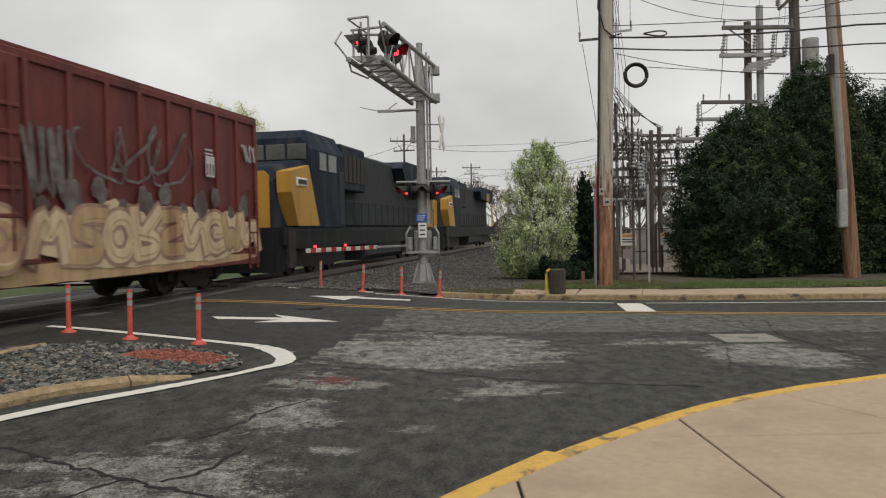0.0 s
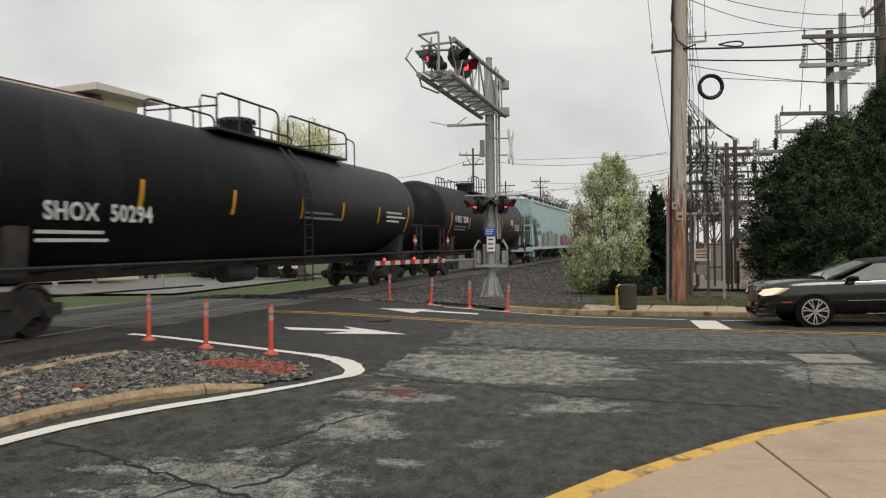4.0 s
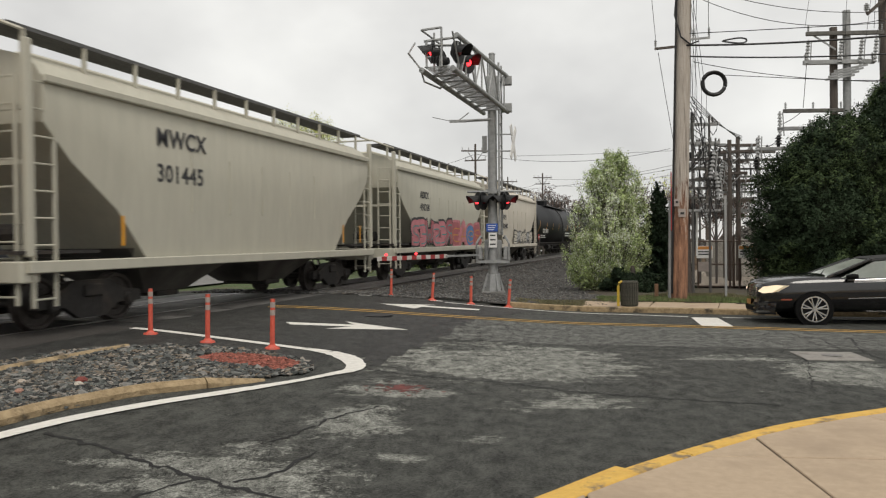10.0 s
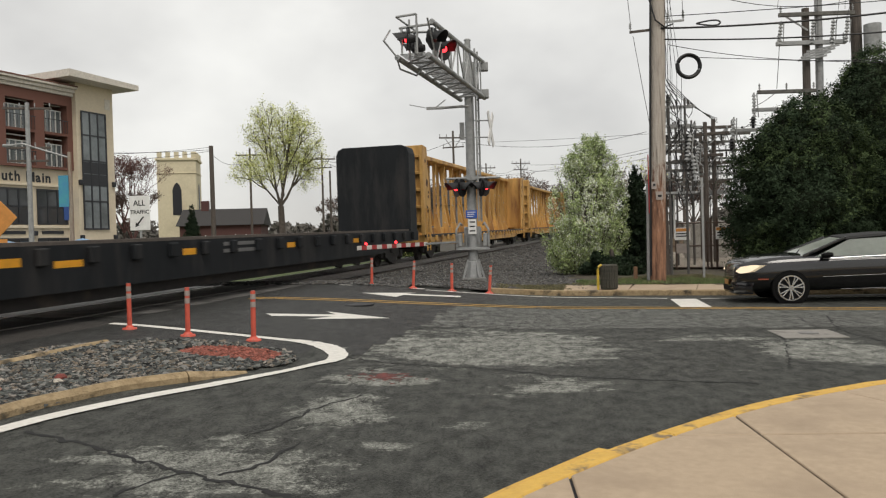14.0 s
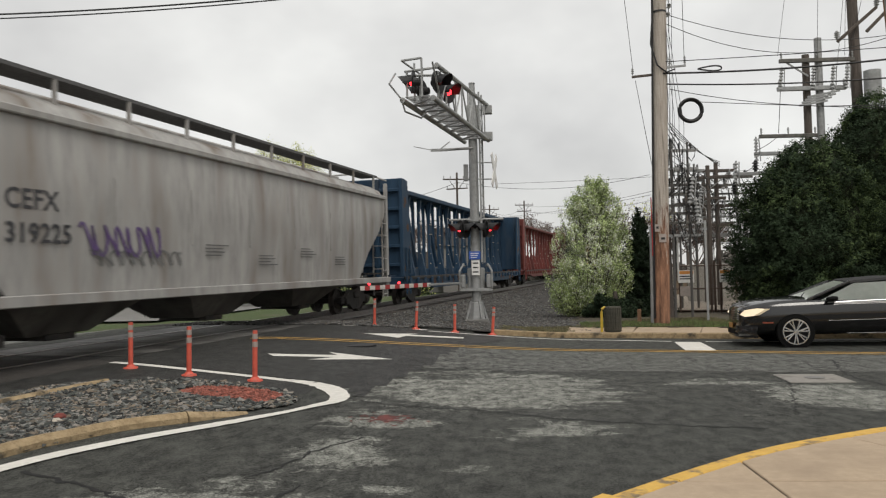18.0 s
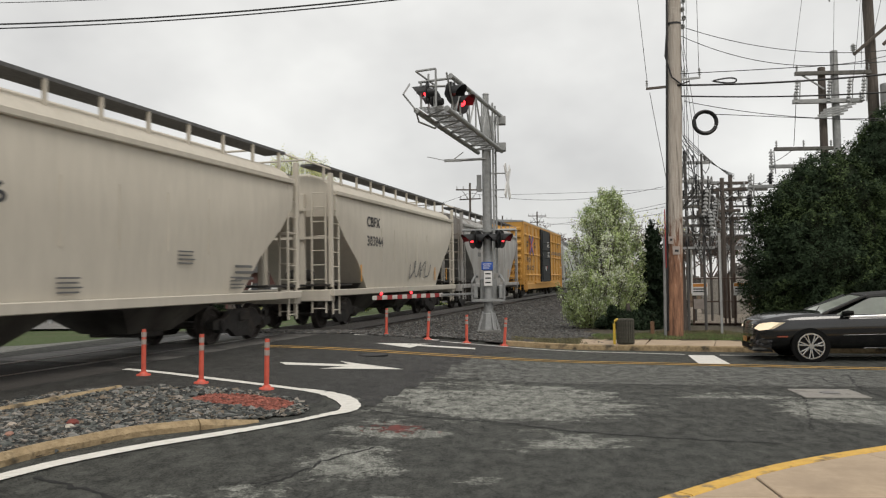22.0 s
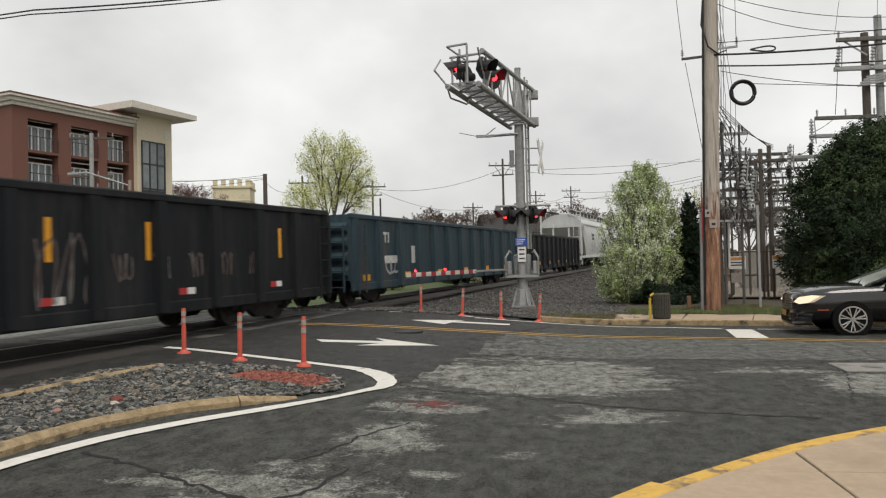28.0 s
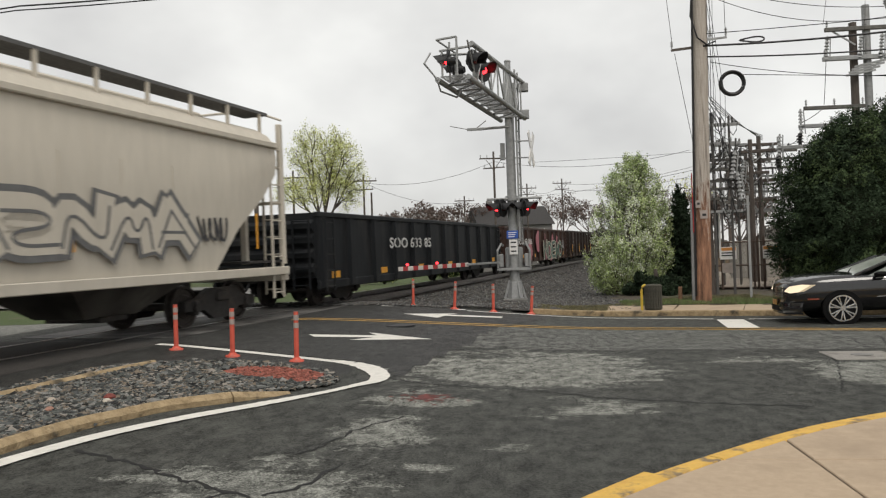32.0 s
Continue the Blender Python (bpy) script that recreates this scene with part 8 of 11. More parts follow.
for k, (dr, dy) in enumerate(((0, 0), (0.03, 0.03), (-0.03, 0.03), (0.01, -0.04))):
    part("loop", G().tube([((0.30 + dr) * math.cos(a), dy, (0.30 + dr) * math.sin(a)) for a in [2 * math.pi * i / 28 for i in range(29)]], 0.026, 6), "black", coil, smooth=True)
coil2 = thing("cable_slack", "flat loop of slack cable lashed to the wire", "cable coil", Matrix.Translation((5.95, 21.2, 7.12)))
part("loop", G().tube([(0.32 * math.cos(a), 0, 0.06 * math.sin(a) + 0.02 * math.sin(2 * a)) for a in [2 * math.pi * i / 20 for i in range(21)]], 0.022, 6), "black", coil2, smooth=True)

second = pole(5.55, 25.2, verge(5.55, 25.2) - 0.02, 7.3, 0.15, 0.12, "slim dark service pole with many drop cables", "wood_dark", (-0.1, 0))
for k in range(5):
    crossarm(second, Vector((0.1, 0, 5.6 - k * 0.16)), 0.5, 20 * k, 2, "galv", sec=0.05)
part("riser", G().tube([(0.18, -0.1, 1.2), (0.2, -0.1, 2.4), (0.16, -0.1, 5.8)], 0.05, 8), "black", second)
part("white_riser", G().tube([(0.28, -0.1, 1.2), (0.28, -0.1, 2.6)], 0.035, 8), "white", second)

right = pole(12.55, 23.5, verge(12.55, 23.5) - 0.02, 12.0, 0.24, 0.19, "tall utility pole beside the evergreens, half pale and half brown", "pole_rust", lean=(-0.75, 0))
part("cable_guard", G().tube([(-0.30, -0.10, 2.7), (-0.66, -0.10, 9.0), (-0.84, -0.10, 11.8)], 0.13, 10), mat("pale_cable_guard", (0.30, 0.29, 0.27), None, 5, 0.7), right, "pale grey cable guard")
part("meter_box", G().box(-0.55, -0.28, -0.3, -0.1, 1.55, 2.7, 0.03), "galv", right, "grey meter box")
part("bracket", G().box(-0.78, -0.62, -0.3, -0.05, 6.2, 6.8, 0.03), "black", right)

wires = [
    ((PX + 0.2, PY - 0.2, 7.02), (11.5, 21.2, 7.25), 0.10, 0.028), ((11.5, 21.2, 7.25), (40, 19.6, 8.6), 0.3, 0.028),
    ((PX + 0.3, PY - 0.2, 6.72), (11.6, 21.2, 6.72), 0.10, 0.022), ((11.6, 21.2, 6.72), (40, 19.6, 8.0), 0.3, 0.022),
    ((PX + 0.2, PY - 0.15, 7.35), (20, 22, 8.2), 0.1, 0.012), ((PX + 0.4, PY - 0.1, 6.60), (9.0, 21.2, 5.97), 0.10, 0.010), ((9.0, 21.2, 5.97), (30, 21, 6.2), 0.2, 0.012),
    ((PX + 0.2, PY - 0.1, 8.5), (11.2, 21.2, 7.95), 0.75, 0.010), ((PX + 0.2, PY - 0.1, 8.75), (11.5, 21.2, 7.95), 0.5, 0.010), ((5.46, 21.2, 6.22), (16, 21.2, 5.5), 0.02, 0.010),
    ((PX + 0.25, PY - 0.15, 10.62), (-15, 21.2, 9.55), 0.35, 0.026), ((PX + 0.25, PY - 0.1, 10.55), (-15, 21.0, 9.35), 0.35, 0.020), ((PX + 0.2, PY - 0.1, 10.95), (-15, 21.2, 10.2), 0.3, 0.010), ((PX + 0.2, PY + 0.1, 11.3), (-15, 21.6, 10.6), 0.3, 0.010),
    ((-15, 21.2, 9.55), (-48, 20.6, 9.2), 0.6, 0.024), ((-15, 21.0, 9.35), (-48, 20.4, 9.0), 0.6, 0.02), ((-15, 21.2, 10.2), (-48, 20.6, 9.9), 0.5, 0.01),
    ((PX - 0.55, PY, 7.1), (PX - 1.1, PY - 0.3, 12.8), 0.05, 0.008), ((PX - 0.5, PY, 6.9), (PX - 0.1, PY, 4.4), 0.02, 0.008),
    ((5.25, 21.1, 7.3), (5.25, 21.1, 12.6), 0.0, 0.008), ((-0.9, 92, 8.8), (16, 45, 7.5), 0.5, 0.014), ((0.2, 45, 7.08), (16, 45, 7.5), 0.1, 0.010), ((5.05, 24.3, 5.4), (8.6, 30.5, 4.6), 0.15, 0.012), ((5.05, 24.3, 5.55), (8.9, 30.5, 4.7), 0.15, 0.012), ((5.05, 24.3, 5.7), (9.2, 30.5, 4.8), 0.15, 0.012),
]
wires += [((10.55, 28.8, 9.5), (11.3, 28.5, 15.0), 0.0, 0.008), ((10.6, 28.8, 8.2), (10.4, 28.6, 6.6), 0.05, 0.012), ((10.4, 28.6, 6.5), (9.4, 27.9, 5.9), 0.05, 0.012), ((9.35, 27.8, 5.4), (8.4, 27.1, 4.9), 0.05, 0.012), ((11.9, 28.7, 8.9), (12.2, 28.7, 15), 0.0, 0.008), ((12.6, 28.7, 8.9), (13.0, 28.7, 12.2), 0.1, 0.008), ((12.9, 28.7, 9.4), (13.2, 28.7, 15), 0.0, 0.008), ((12.9, 28.7, 8.9), (13.9, 28.6, 13.0), 0.15, 0.008), ((14.6, 28.6, 11.3), (30, 28, 11.8), 0.4, 0.01), ((14.1, 28.6, 11.3), (30, 28, 10.9), 0.4, 0.01)]
for a, b, sg, r in wires:
    wire(a, b, sg, r)
for k in range(5):
    wire((PX + 0.32 + 0.09 * k, PY + 0.2, 12.6), (5.5 + 0.07 * k, 25.0, 6.6 - 0.1 * k), -0.2, 0.008)
for k in range(3):
    g0 = [(5.0 + 0.1 * k, 23.0, 6.0), (5.3 + 0.1 * k, 22.6, 5.2), (5.45, 22.6, 4.4 - 0.2 * k), (5.2, 23.6, 3.8)]
    tagged(part("drop_cable", G().tube(g0, 0.014, 5), "black"), "looped black drop cable", "wire", "overhead wires")


# ---- the substation behind its fence ----
def substation_pole(x, y, h, arms, material="wood_dark", r=0.14, rz=0):
    p = pole(x, y, land(x, y), h, r, r * 0.75, "dark substation pole with crossarms and insulators", material)
    for z, ln, ins, drop in arms:
        crossarm(p, Vector((0, 0, z)), ln, rz, ins, "wood_dark" if material != "galv" else "galv", drop)
        part("brace", G().bar((0.0, 0, z - 0.55), (ln * 0.32 * math.cos(math.radians(rz)), ln * 0.32 * math.sin(math.radians(rz)), z - 0.05), 0.04, 0.04), "galv", p)
        part("brace", G().bar((0.0, 0, z - 0.55), (-ln * 0.32 * math.cos(math.radians(rz)), -ln * 0.32 * math.sin(math.radians(rz)), z - 0.05), 0.04, 0.04), "galv", p)
    return p


def cutout(owner, q, lean=0.0):
    """A fused cutout: a stack of grey sheds with a bar beside it."""
    g = G().cyl((0, 0, -0.45), (0, 0, 0.45), 0.03, n=6)
    for i in range(7):
        g.cyl((0, 0, -0.4 + i * 0.12), (0, 0, -0.33 + i * 0.12), 0.085, 0.05, n=8)
    g.bar((0.14, 0, -0.42), (0.1, 0, 0.42), 0.03, 0.03)
    return part("cutout", g, "galv", owner, "grey fused cutout", m=Matrix.Translation(q) @ pose(0, 0, 0, 0, lean, 0))


M["arm_grey"] = mat("weathered_grey_arm", (0.16, 0.155, 0.14), (0.09, 0.085, 0.078), 8, 0.85)
brown = pole(11.62, 29.0, land(11.62, 29), 9.55, 0.15, 0.13, "brown pole carrying switch bars above the evergreens", "wood_dark")
crossarm(brown, Vector((0.35, -0.15, 9.3)), 2.75, 2, 3, "arm_grey", sec=0.12)
crossarm(brown, Vector((0.10, -0.2, 8.25)), 2.5, 2, 2, "galv", sec=0.13)
for dx in (-1.1, 0.05, 0.75, 1.25):
    cutout(brown, Vector((0.1 + dx, -0.25, 8.62)), 6)
part("brace", G().bar((0.0, -0.2, 8.7), (-0.75, -0.15, 9.25), 0.05, 0.05).bar((0.3, -0.2, 7.6), (0.9, -0.25, 8.2), 0.06, 0.06), "galv", brown)
for k in range(4):
    part("switch_arm", G().bar((-0.4 + 0.1 * k, -0.3, 7.6 + 0.1 * k), (0.6 + 0.15 * k, -0.3, 7.75 + 0.12 * k), 0.06, 0.07), "galv", brown)
crossarm(brown, Vector((-0.95, -0.6, 6.45)), 2.1, 3, 3, "arm_grey", sec=0.11)
crossarm(brown, Vector((-1.75, -1.1, 5.75)), 1.2, 3, 2, "galv", sec=0.11)
cutout(brown, Vector((-2.3, -1.2, 5.9)), 0)
insulator(brown, Vector((-2.35, -1.2, 5.1)), 0.4, 0.13, "black")
crossarm(brown, Vector((-2.7, -1.9, 4.95)), 1.3, 3, 2, "galv", sec=0.10)
cutout(brown, Vector((-3.3, -2.0, 4.95)), 5)
insulator(brown, Vector((-3.35, -2.0, 4.25)), 0.4, 0.13, "black")
grey = pole(12.08, 29.0, land(12.08, 29), 10.15, 0.15, 0.13, "pale grey pole beside the switch bars", "galv")
tall = pole(13.55, 29.0, land(13.55, 29), 15.5, 0.21, 0.17, "very tall dark utility pole with a transformer", "wood_dark", (-0.25, 0))
for z, cx, ln in ((12.3, -0.2, 3.1), (13.1, -0.1, 2.5), (14.4, -0.2, 2.8)):
    crossarm(tall, Vector((cx, -0.25, z)), ln, 2, 4, "wood_dark", z == 12.3, 0.17)
for dx in (-0.9, 0.9):
    cutout(tall, Vector((dx, -0.3, 13.3)), 80)
part("brace", G().bar((-0.2, -0.25, 13.2), (-1.0, -0.3, 12.4), 0.06, 0.06).bar((-0.2, -0.25, 13.2), (0.7, -0.3, 12.4), 0.06, 0.06), "wood_dark", tall)
part("transformer", G().cyl((0.22, -0.45, 7.75), (0.22, -0.45, 8.75), 0.29, n=18), "galv", tall, "grey pole-mounted transformer", True)
part("side_arm", G().bar((-0.9, -0.3, 9.9), (0.5, -0.4, 11.1), 0.08, 0.12, 0.02), "wood_dark", tall)
insulator(tall, Vector((0.5, -0.4, 11.1)), 0.3, 0.1)
insulator(tall, Vector((-0.9, -0.3, 10.0)), 0.3, 0.1)
part("side_arm", G().bar((0.1, -0.4, 10.2), (1.1, -0.4, 11.2), 0.08, 0.12, 0.02), "wood_dark", tall)
insulator(tall, Vector((1.05, -0.4, 11.2)), 0.3, 0.1)
for x, y, h, arms in ((9.02, 33, 6.1, ((5.6, 1.9, 3, False), (4.7, 1.4, 3, True))), (9.42, 33.2, 6.25, ((5.9, 1.7, 3, False), (4.4, 1.5, 3, True), (3.6, 1.3, 2, True))), (9.9, 37, 6.2, ((5.6, 2.2, 4, False), (4.6, 1.9, 3, True))), (10.8, 44, 7.0, ((6.4, 2.4, 4, False), (5.0, 2.0, 3, True)))):
    substation_pole(x, y, h, arms, rz=random.Random(int(x * 10)).uniform(-25, 25), r=0.115)
M["fence_dark"] = mat("dark_steel_stand", (0.09, 0.085, 0.08), None, 8, 0.7)
for k, (x, y, z) in enumerate(((8.5, 33, 5.0), (9.2, 36, 3.6), (9.7, 38, 5.5), (10.0, 36, 4.4), (10.4, 39, 3.5))):
    sw = thing("switchgear", "grey substation switch arm with insulators", "switchgear", Matrix.Translation((x, y, z)) @ pose(0, 0, 0, 0, 0, 17 * k))
    part("bar", G().box(-0.7, 0.7, -0.03, 0.03, -0.03, 0.03), "galv", sw)
    for dx in (-0.6, -0.2, 0.2, 0.6):
        insulator(sw, Vector((dx, 0, 0.02)), 0.3, 0.06)
    part("blade", G().bar((-0.6, 0, 0.32), (0.2, 0, 0.45), 0.03, 0.03), "galv", sw)
    part("stand", G().bar((0, 0, -z + land(x, y)), (0, 0, 0), 0.03, 0.03), "fence_dark", sw)
for k in range(9):
    rr = random.Random(k)
    a = (7.2 + 0.35 * k, 31 + rr.uniform(0, 4), 5.6)
    b = (7.4 + 0.32 * k, 31 + rr.uniform(0, 5), 2.6)
    mid = [a, (a[0] + 0.25, a[1], 4.9), (b[0] + 0.35, b[1], 3.6), b]
    tagged(part("jumper_cable", G().tube(mid, 0.014, 5), "black"), "hanging black jumper cable in the substation", "wire", "overhead wires")
M["cabinet"] = mat("pale_cabinet", (0.42, 0.40, 0.36), None, 5, 0.6, c3=(0.3, 0.28, 0.25), s3=1)
M["sign_orange"] = mat("orange_warning_band", (0.62, 0.26, 0.06), None, 5, 0.6)
for x, y, w2, h2 in ((8.0, 39, 1.6, 1.9), (10.5, 38.5, 2.0, 2.0)):
    cbt = thing("equipment_cabinet", "pale substation equipment cabinet", "cabinet", Matrix.Translation((x, y, land(x, y))))
    part("body", G().box(-w2 / 2, w2 / 2, -0.5, 0.5, 0, h2, 0.03), "cabinet", cbt)
    part("door", G().box(-w2 / 2 + 0.1, 0, -0.53, -0.5, 0.15, h2 - 0.15, 0.01), "cabinet", cbt)
M["yard"] = mat("brown_grey_yard_gravel", (0.36, 0.31, 0.25), (0.24, 0.205, 0.165), 22, 0.95, bump=1, bscale=40)
sheet("substation_yard", "yard", 5.6, 22, 28.2, 60, 1.0, 0.215, "pale gravel yard of the substation")


def chain_fence():
    f = thing("chain_link_fence", "rusty chain-link fence with steel posts and a gate", "fence", Matrix.Translation((0, 0, 0)))
    M["fence"] = mat("rusty_fence_steel", (0.13, 0.09, 0.07), (0.08, 0.055, 0.045), 12, 0.7, 0.3)
    a, b = Vector((5.6, 28.6, 0.14)), Vector((9.6, 27.1, 0.14))
    n = 4
    d = (b - a)
    for i in range(n + 1):
        q = a + d * (i / n)
        q.z = land(q.x, q.y) + 0.1
        part("post", G().cyl(q, q + Vector((0, 0, 1.78)), 0.035, n=8), "fence", f)
    for q0 in (7.72, 7.90):
        k = (q0 - a.x) / d.x
        q = a + d * k
        part("gate_post", G().cyl(q, q + Vector((0, 0, 1.85)), 0.04, n=8), "fence", f)
    for z in (0.08, 0.86, 1.68):
        part("rail", G().cyl(a + Vector((0, 0, z)), b + Vector((0, 0, z)), 0.025, n=6), "fence", f)
    L = d.length
    u = d.normalized()
    mesh_g = G()
    s = 0.085
    H = 1.6
    k = -H
    while k < L:
        for sgn in (1, -1):
            x0, z0, x1, z1 = (k, 0, k + H, H) if sgn > 0 else (k + H, 0, k, H)
            if x0 < 0:
                z0 += -x0; x0 = 0
            if x1 < 0:
                z1 += (-x1) * -1; x1 = 0
            if x1 > L:
                z1 -= x1 - L; x1 = L
            if x0 > L:
                z0 += x0 - L; x0 = L
            if z1 > z0 + 0.02:
                p0, p1 = a + u * x0 + Vector((0, 0, z0 + 0.08)), a + u * x1 + Vector((0, 0, z1 + 0.08))
                mesh_g.bar(p0, p1, 0.006, 0.006)
        k += s
    tagged(part("chain_link", mesh_g, "fence", f, "woven wire mesh"), kind="stuff")
    for x, w2 in ((6.80, 0.55), (8.10, 0.52)):
        q = a + d * ((x - a.x) / d.x)
        sgn = part("warning_sign", G().box(-w2 / 2, w2 / 2, -0.02, -0.005, 1.08, 1.52, 0.005), "white", f, "white warning sign with an orange band", m=Matrix.Translation((q.x, q.y - 0.05, q.z)) @ pose(0, 0, 0, 0, 0, -20))
        part("sign_band", G().box(-w2 / 2 + 0.02, w2 / 2 - 0.02, -0.026, -0.02, 1.39, 1.5), "sign_orange", sgn)
        for i in range(2):
            part("sign_line", G().box(-w2 / 2 + 0.05, w2 / 4, -0.026, -0.02, 1.29 - i * 0.09, 1.33 - i * 0.09), "black", sgn)
    q = a + d * 0.30
    part("pale_notice", G().box(-0.22, 0.22, -0.02, -0.005, 0.6, 0.95), "reflective", f, m=Matrix.Translation((q.x, q.y - 0.05, q.z)) @ pose(0, 0, 0, 0, 0, -20))


chain_fence()
sp = thing("sign_post", "thin grey steel sign post in the verge", "post", Matrix.Translation((6.0, 22.4, verge(6.0, 22.4) - 0.02)))
part("channel", G().box(-0.03, 0.03, -0.02, 0.02, 0, 2.9), "galv", sp)

# stacked switch racks on the slim pole and a bus frame deeper in the yard
def switch_rack(x, y, levels, width, seed, label):
    rnd = random.Random(seed)
    rk = thing("switch_rack", label, "switchgear", Matrix.Translation((x, y, land(x, y))))
    top = max(levels) + 0.25
    for dx in (-0.12, width * 0.55):
        part("upright", G().cyl((dx, 0, -0.1), (dx, 0, top - land(x, y)), 0.045, 0.035, n=8), "fence_dark", rk)
    for lv in levels:
        z = lv - land(x, y)
        a = part("rack_arm", G().box(-0.25, width, -0.03, 0.03, z - 0.035, z + 0.035).box(-0.25, width, 0.22, 0.26, z - 0.03, z + 0.03), rnd.choice(("galv", "arm_grey", "fence_dark")), rk)
        for k in range(3):
            dx = -0.15 + (width + 0.05) * k / 2.4 + rnd.uniform(-0.08, 0.08)
            insulator(a, Vector((dx, -0.05, z + 0.03)), rnd.uniform(0.14, 0.24), 0.055, rnd.choice(("fence_dark", "black", "galv")))
        for k in range(2):
            x0 = rnd.uniform(-0.1, width * 0.6)
            dp = rnd.uniform(0.25, 0.55)
            part("jumper", G().tube([(x0, -0.06, z), (x0 + 0.04, -0.1, z - dp * 0.6), (x0 + 0.14, -0.12, z - dp), (x0 + 0.24, -0.1, z - dp * 0.6), (x0 + 0.3, -0.06, z + 0.02)], 0.016, 5), "black", rk)
        if rnd.random() < 0.4:
            cutout(rk, Vector((rnd.uniform(0, width), -0.12, z - 0.2)), rnd.uniform(-20, 20))
    return rk


switch_rack(5.72, 24.6, (5.45, 4.86, 4.35, 4.05, 3.7, 3.45, 3.15, 2.75), 0.72, 1, "stacked grey switch arms with cutouts and looped jumpers")
switch_rack(7.35, 30.6, (5.6, 5.2, 4.7, 4.3, 3.9, 3.4, 3.0), 0.9, 2, "stacked grey switch arms with cutouts and looped jumpers")
switch_rack(10.0, 35.0, (5.9, 5.1, 4.4, 3.8, 3.2), 1.5, 4, "wide grey switch frame with cutouts in the substation")
bus = thing("bus_frame", "grey steel bus frame of the substation with long horizontal bars", "switchgear", Matrix.Translation((8.4, 33.4, land(8.4, 33.4))))
for dx in (1.9, 2.25, 2.7, 3.1):
    part("upright", G().box(dx - 0.05, dx + 0.05, -0.05, 0.05, -0.1, 5.0 - 0.3 * (dx > 2.5)), "galv", bus)
for z, x0, x1 in ((5.62, -0.6, 2.6), (5.3, -0.2, 3.0), (4.6, 0.0, 3.2), (4.45, 0.6, 3.3), (3.95, 0.2, 3.0), (3.2, 0.8, 3.2)):
    a = part("bar", G().box(x0, x1, -0.05, 0.05, z - 0.045, z + 0.045), "galv" if z < 5 else "arm_grey", bus)
    for k in range(5):
        insulator(a, Vector((x0 + (x1 - x0) * (k + 0.5) / 5, 0, z + 0.04)), 0.26, 0.06, "galv" if k % 2 else "black")
for k in range(6):
    part("jumper", G().tube([(0.2 + 0.5 * k, -0.1, 5.3), (0.3 + 0.5 * k, -0.2, 4.7), (0.15 + 0.5 * k, -0.15, 4.1)], 0.016, 5), "black", bus)
for k in range(4):
    wire((5.6, 24.5, 6.3 - 0.1 * k), (8.9, 30.8, 5.75 + 0.06 * k), 0.1, 0.012)
for k in range(4):
    x = 5.45 + 0.14 * k
    tagged(part("drop_cable", G().tube([(PX + 0.42 + 0.07 * k, 21.75, 12.6), (PX + 0.5 + 0.06 * k, 22.4, 8.6), (x, 23.9, 6.6 - 0.15 * k), (x + 0.06, 24.4, 4.6 - 0.3 * k)], 0.007, 5), "black"), "long black drop cable beside the pole", "wire", "overhead wires")


def yard_fence():
    """The brown board fence that closes the yard behind the gear."""
    fe = thing("board_fence", "brown weathered board fence at the back of the yard", "fence", Matrix.Translation((10.9, 50, land(10.9, 50) + 0.2)))
    M["board"] = mat("brown_fence_boards", (0.21, 0.155, 0.105), (0.12, 0.09, 0.065), 8, 0.9, stretch=(4, 4, 0.4))
    me = G().box(0, 0.235, -0.015, 0.015, 0, 1.5, 0.006)
    first = part("board", me, "board", fe)
    for k in range(1, 40):
        o = new("board", first.data)
        o.parent = fe
        o.matrix_local = Matrix.Translation((0.25 * k, 0.012 * (k % 2), 0.03 * ((k * 7) % 3)))
    for z in (0.3, 1.2):
        part("rail", G().box(0, 10, 0.03, 0.09, z, z + 0.09), "board", fe)


yard_fence()


# ---- trees and shrubs ----
def leaf_mat(name, c1, c2, each=-0.45, rough=0.6):
    m = mat(name, c1, c2, 2.0, rough, each=each, spec=0.12)
    return m


M["leaf_dark"] = leaf_mat("dark_evergreen_leaf", (0.046, 0.071, 0.038), (0.026, 0.041, 0.023), -0.35, 0.85)
M["leaf_dark_tip"] = leaf_mat("young_evergreen_leaf", (0.078, 0.112, 0.046), (0.046, 0.069, 0.031), -0.35, 0.85)
# Solid filler for the crowns; their inner shade is put into its dark colour.
M["shade_core"] = mat("foliage_shade_colour", (0.022, 0.032, 0.012), (0.010, 0.015, 0.006), 6, 0.95, bump=1, bscale=14)
M["leaf_pear"] = leaf_mat("fresh_green_leaf", (0.46, 0.54, 0.25), (0.30, 0.38, 0.16), -0.4)
M["blossom"] = leaf_mat("white_blossom", (0.80, 0.82, 0.70), (0.66, 0.70, 0.55), -0.2)
M["leaf_spring"] = leaf_mat("pale_spring_leaf", (0.62, 0.64, 0.27), (0.48, 0.51, 0.19), -0.25)
M["leaf_conifer"] = leaf_mat("conifer_needles", (0.030, 0.048, 0.026), (0.015, 0.026, 0.014), -0.5)
M["bark"] = mat("grey_bark", (0.11, 0.09, 0.075), (0.055, 0.045, 0.04), 9, 0.95, bump=0.8, bscale=20)
M["twig"] = mat("bare_twigs", (0.15, 0.11, 0.095), (0.09, 0.065, 0.055), 9, 0.95)
M["twig_red"] = mat("reddish_budding_twigs", (0.16, 0.085, 0.075), (0.10, 0.05, 0.045), 9, 0.95, each=-0.3)


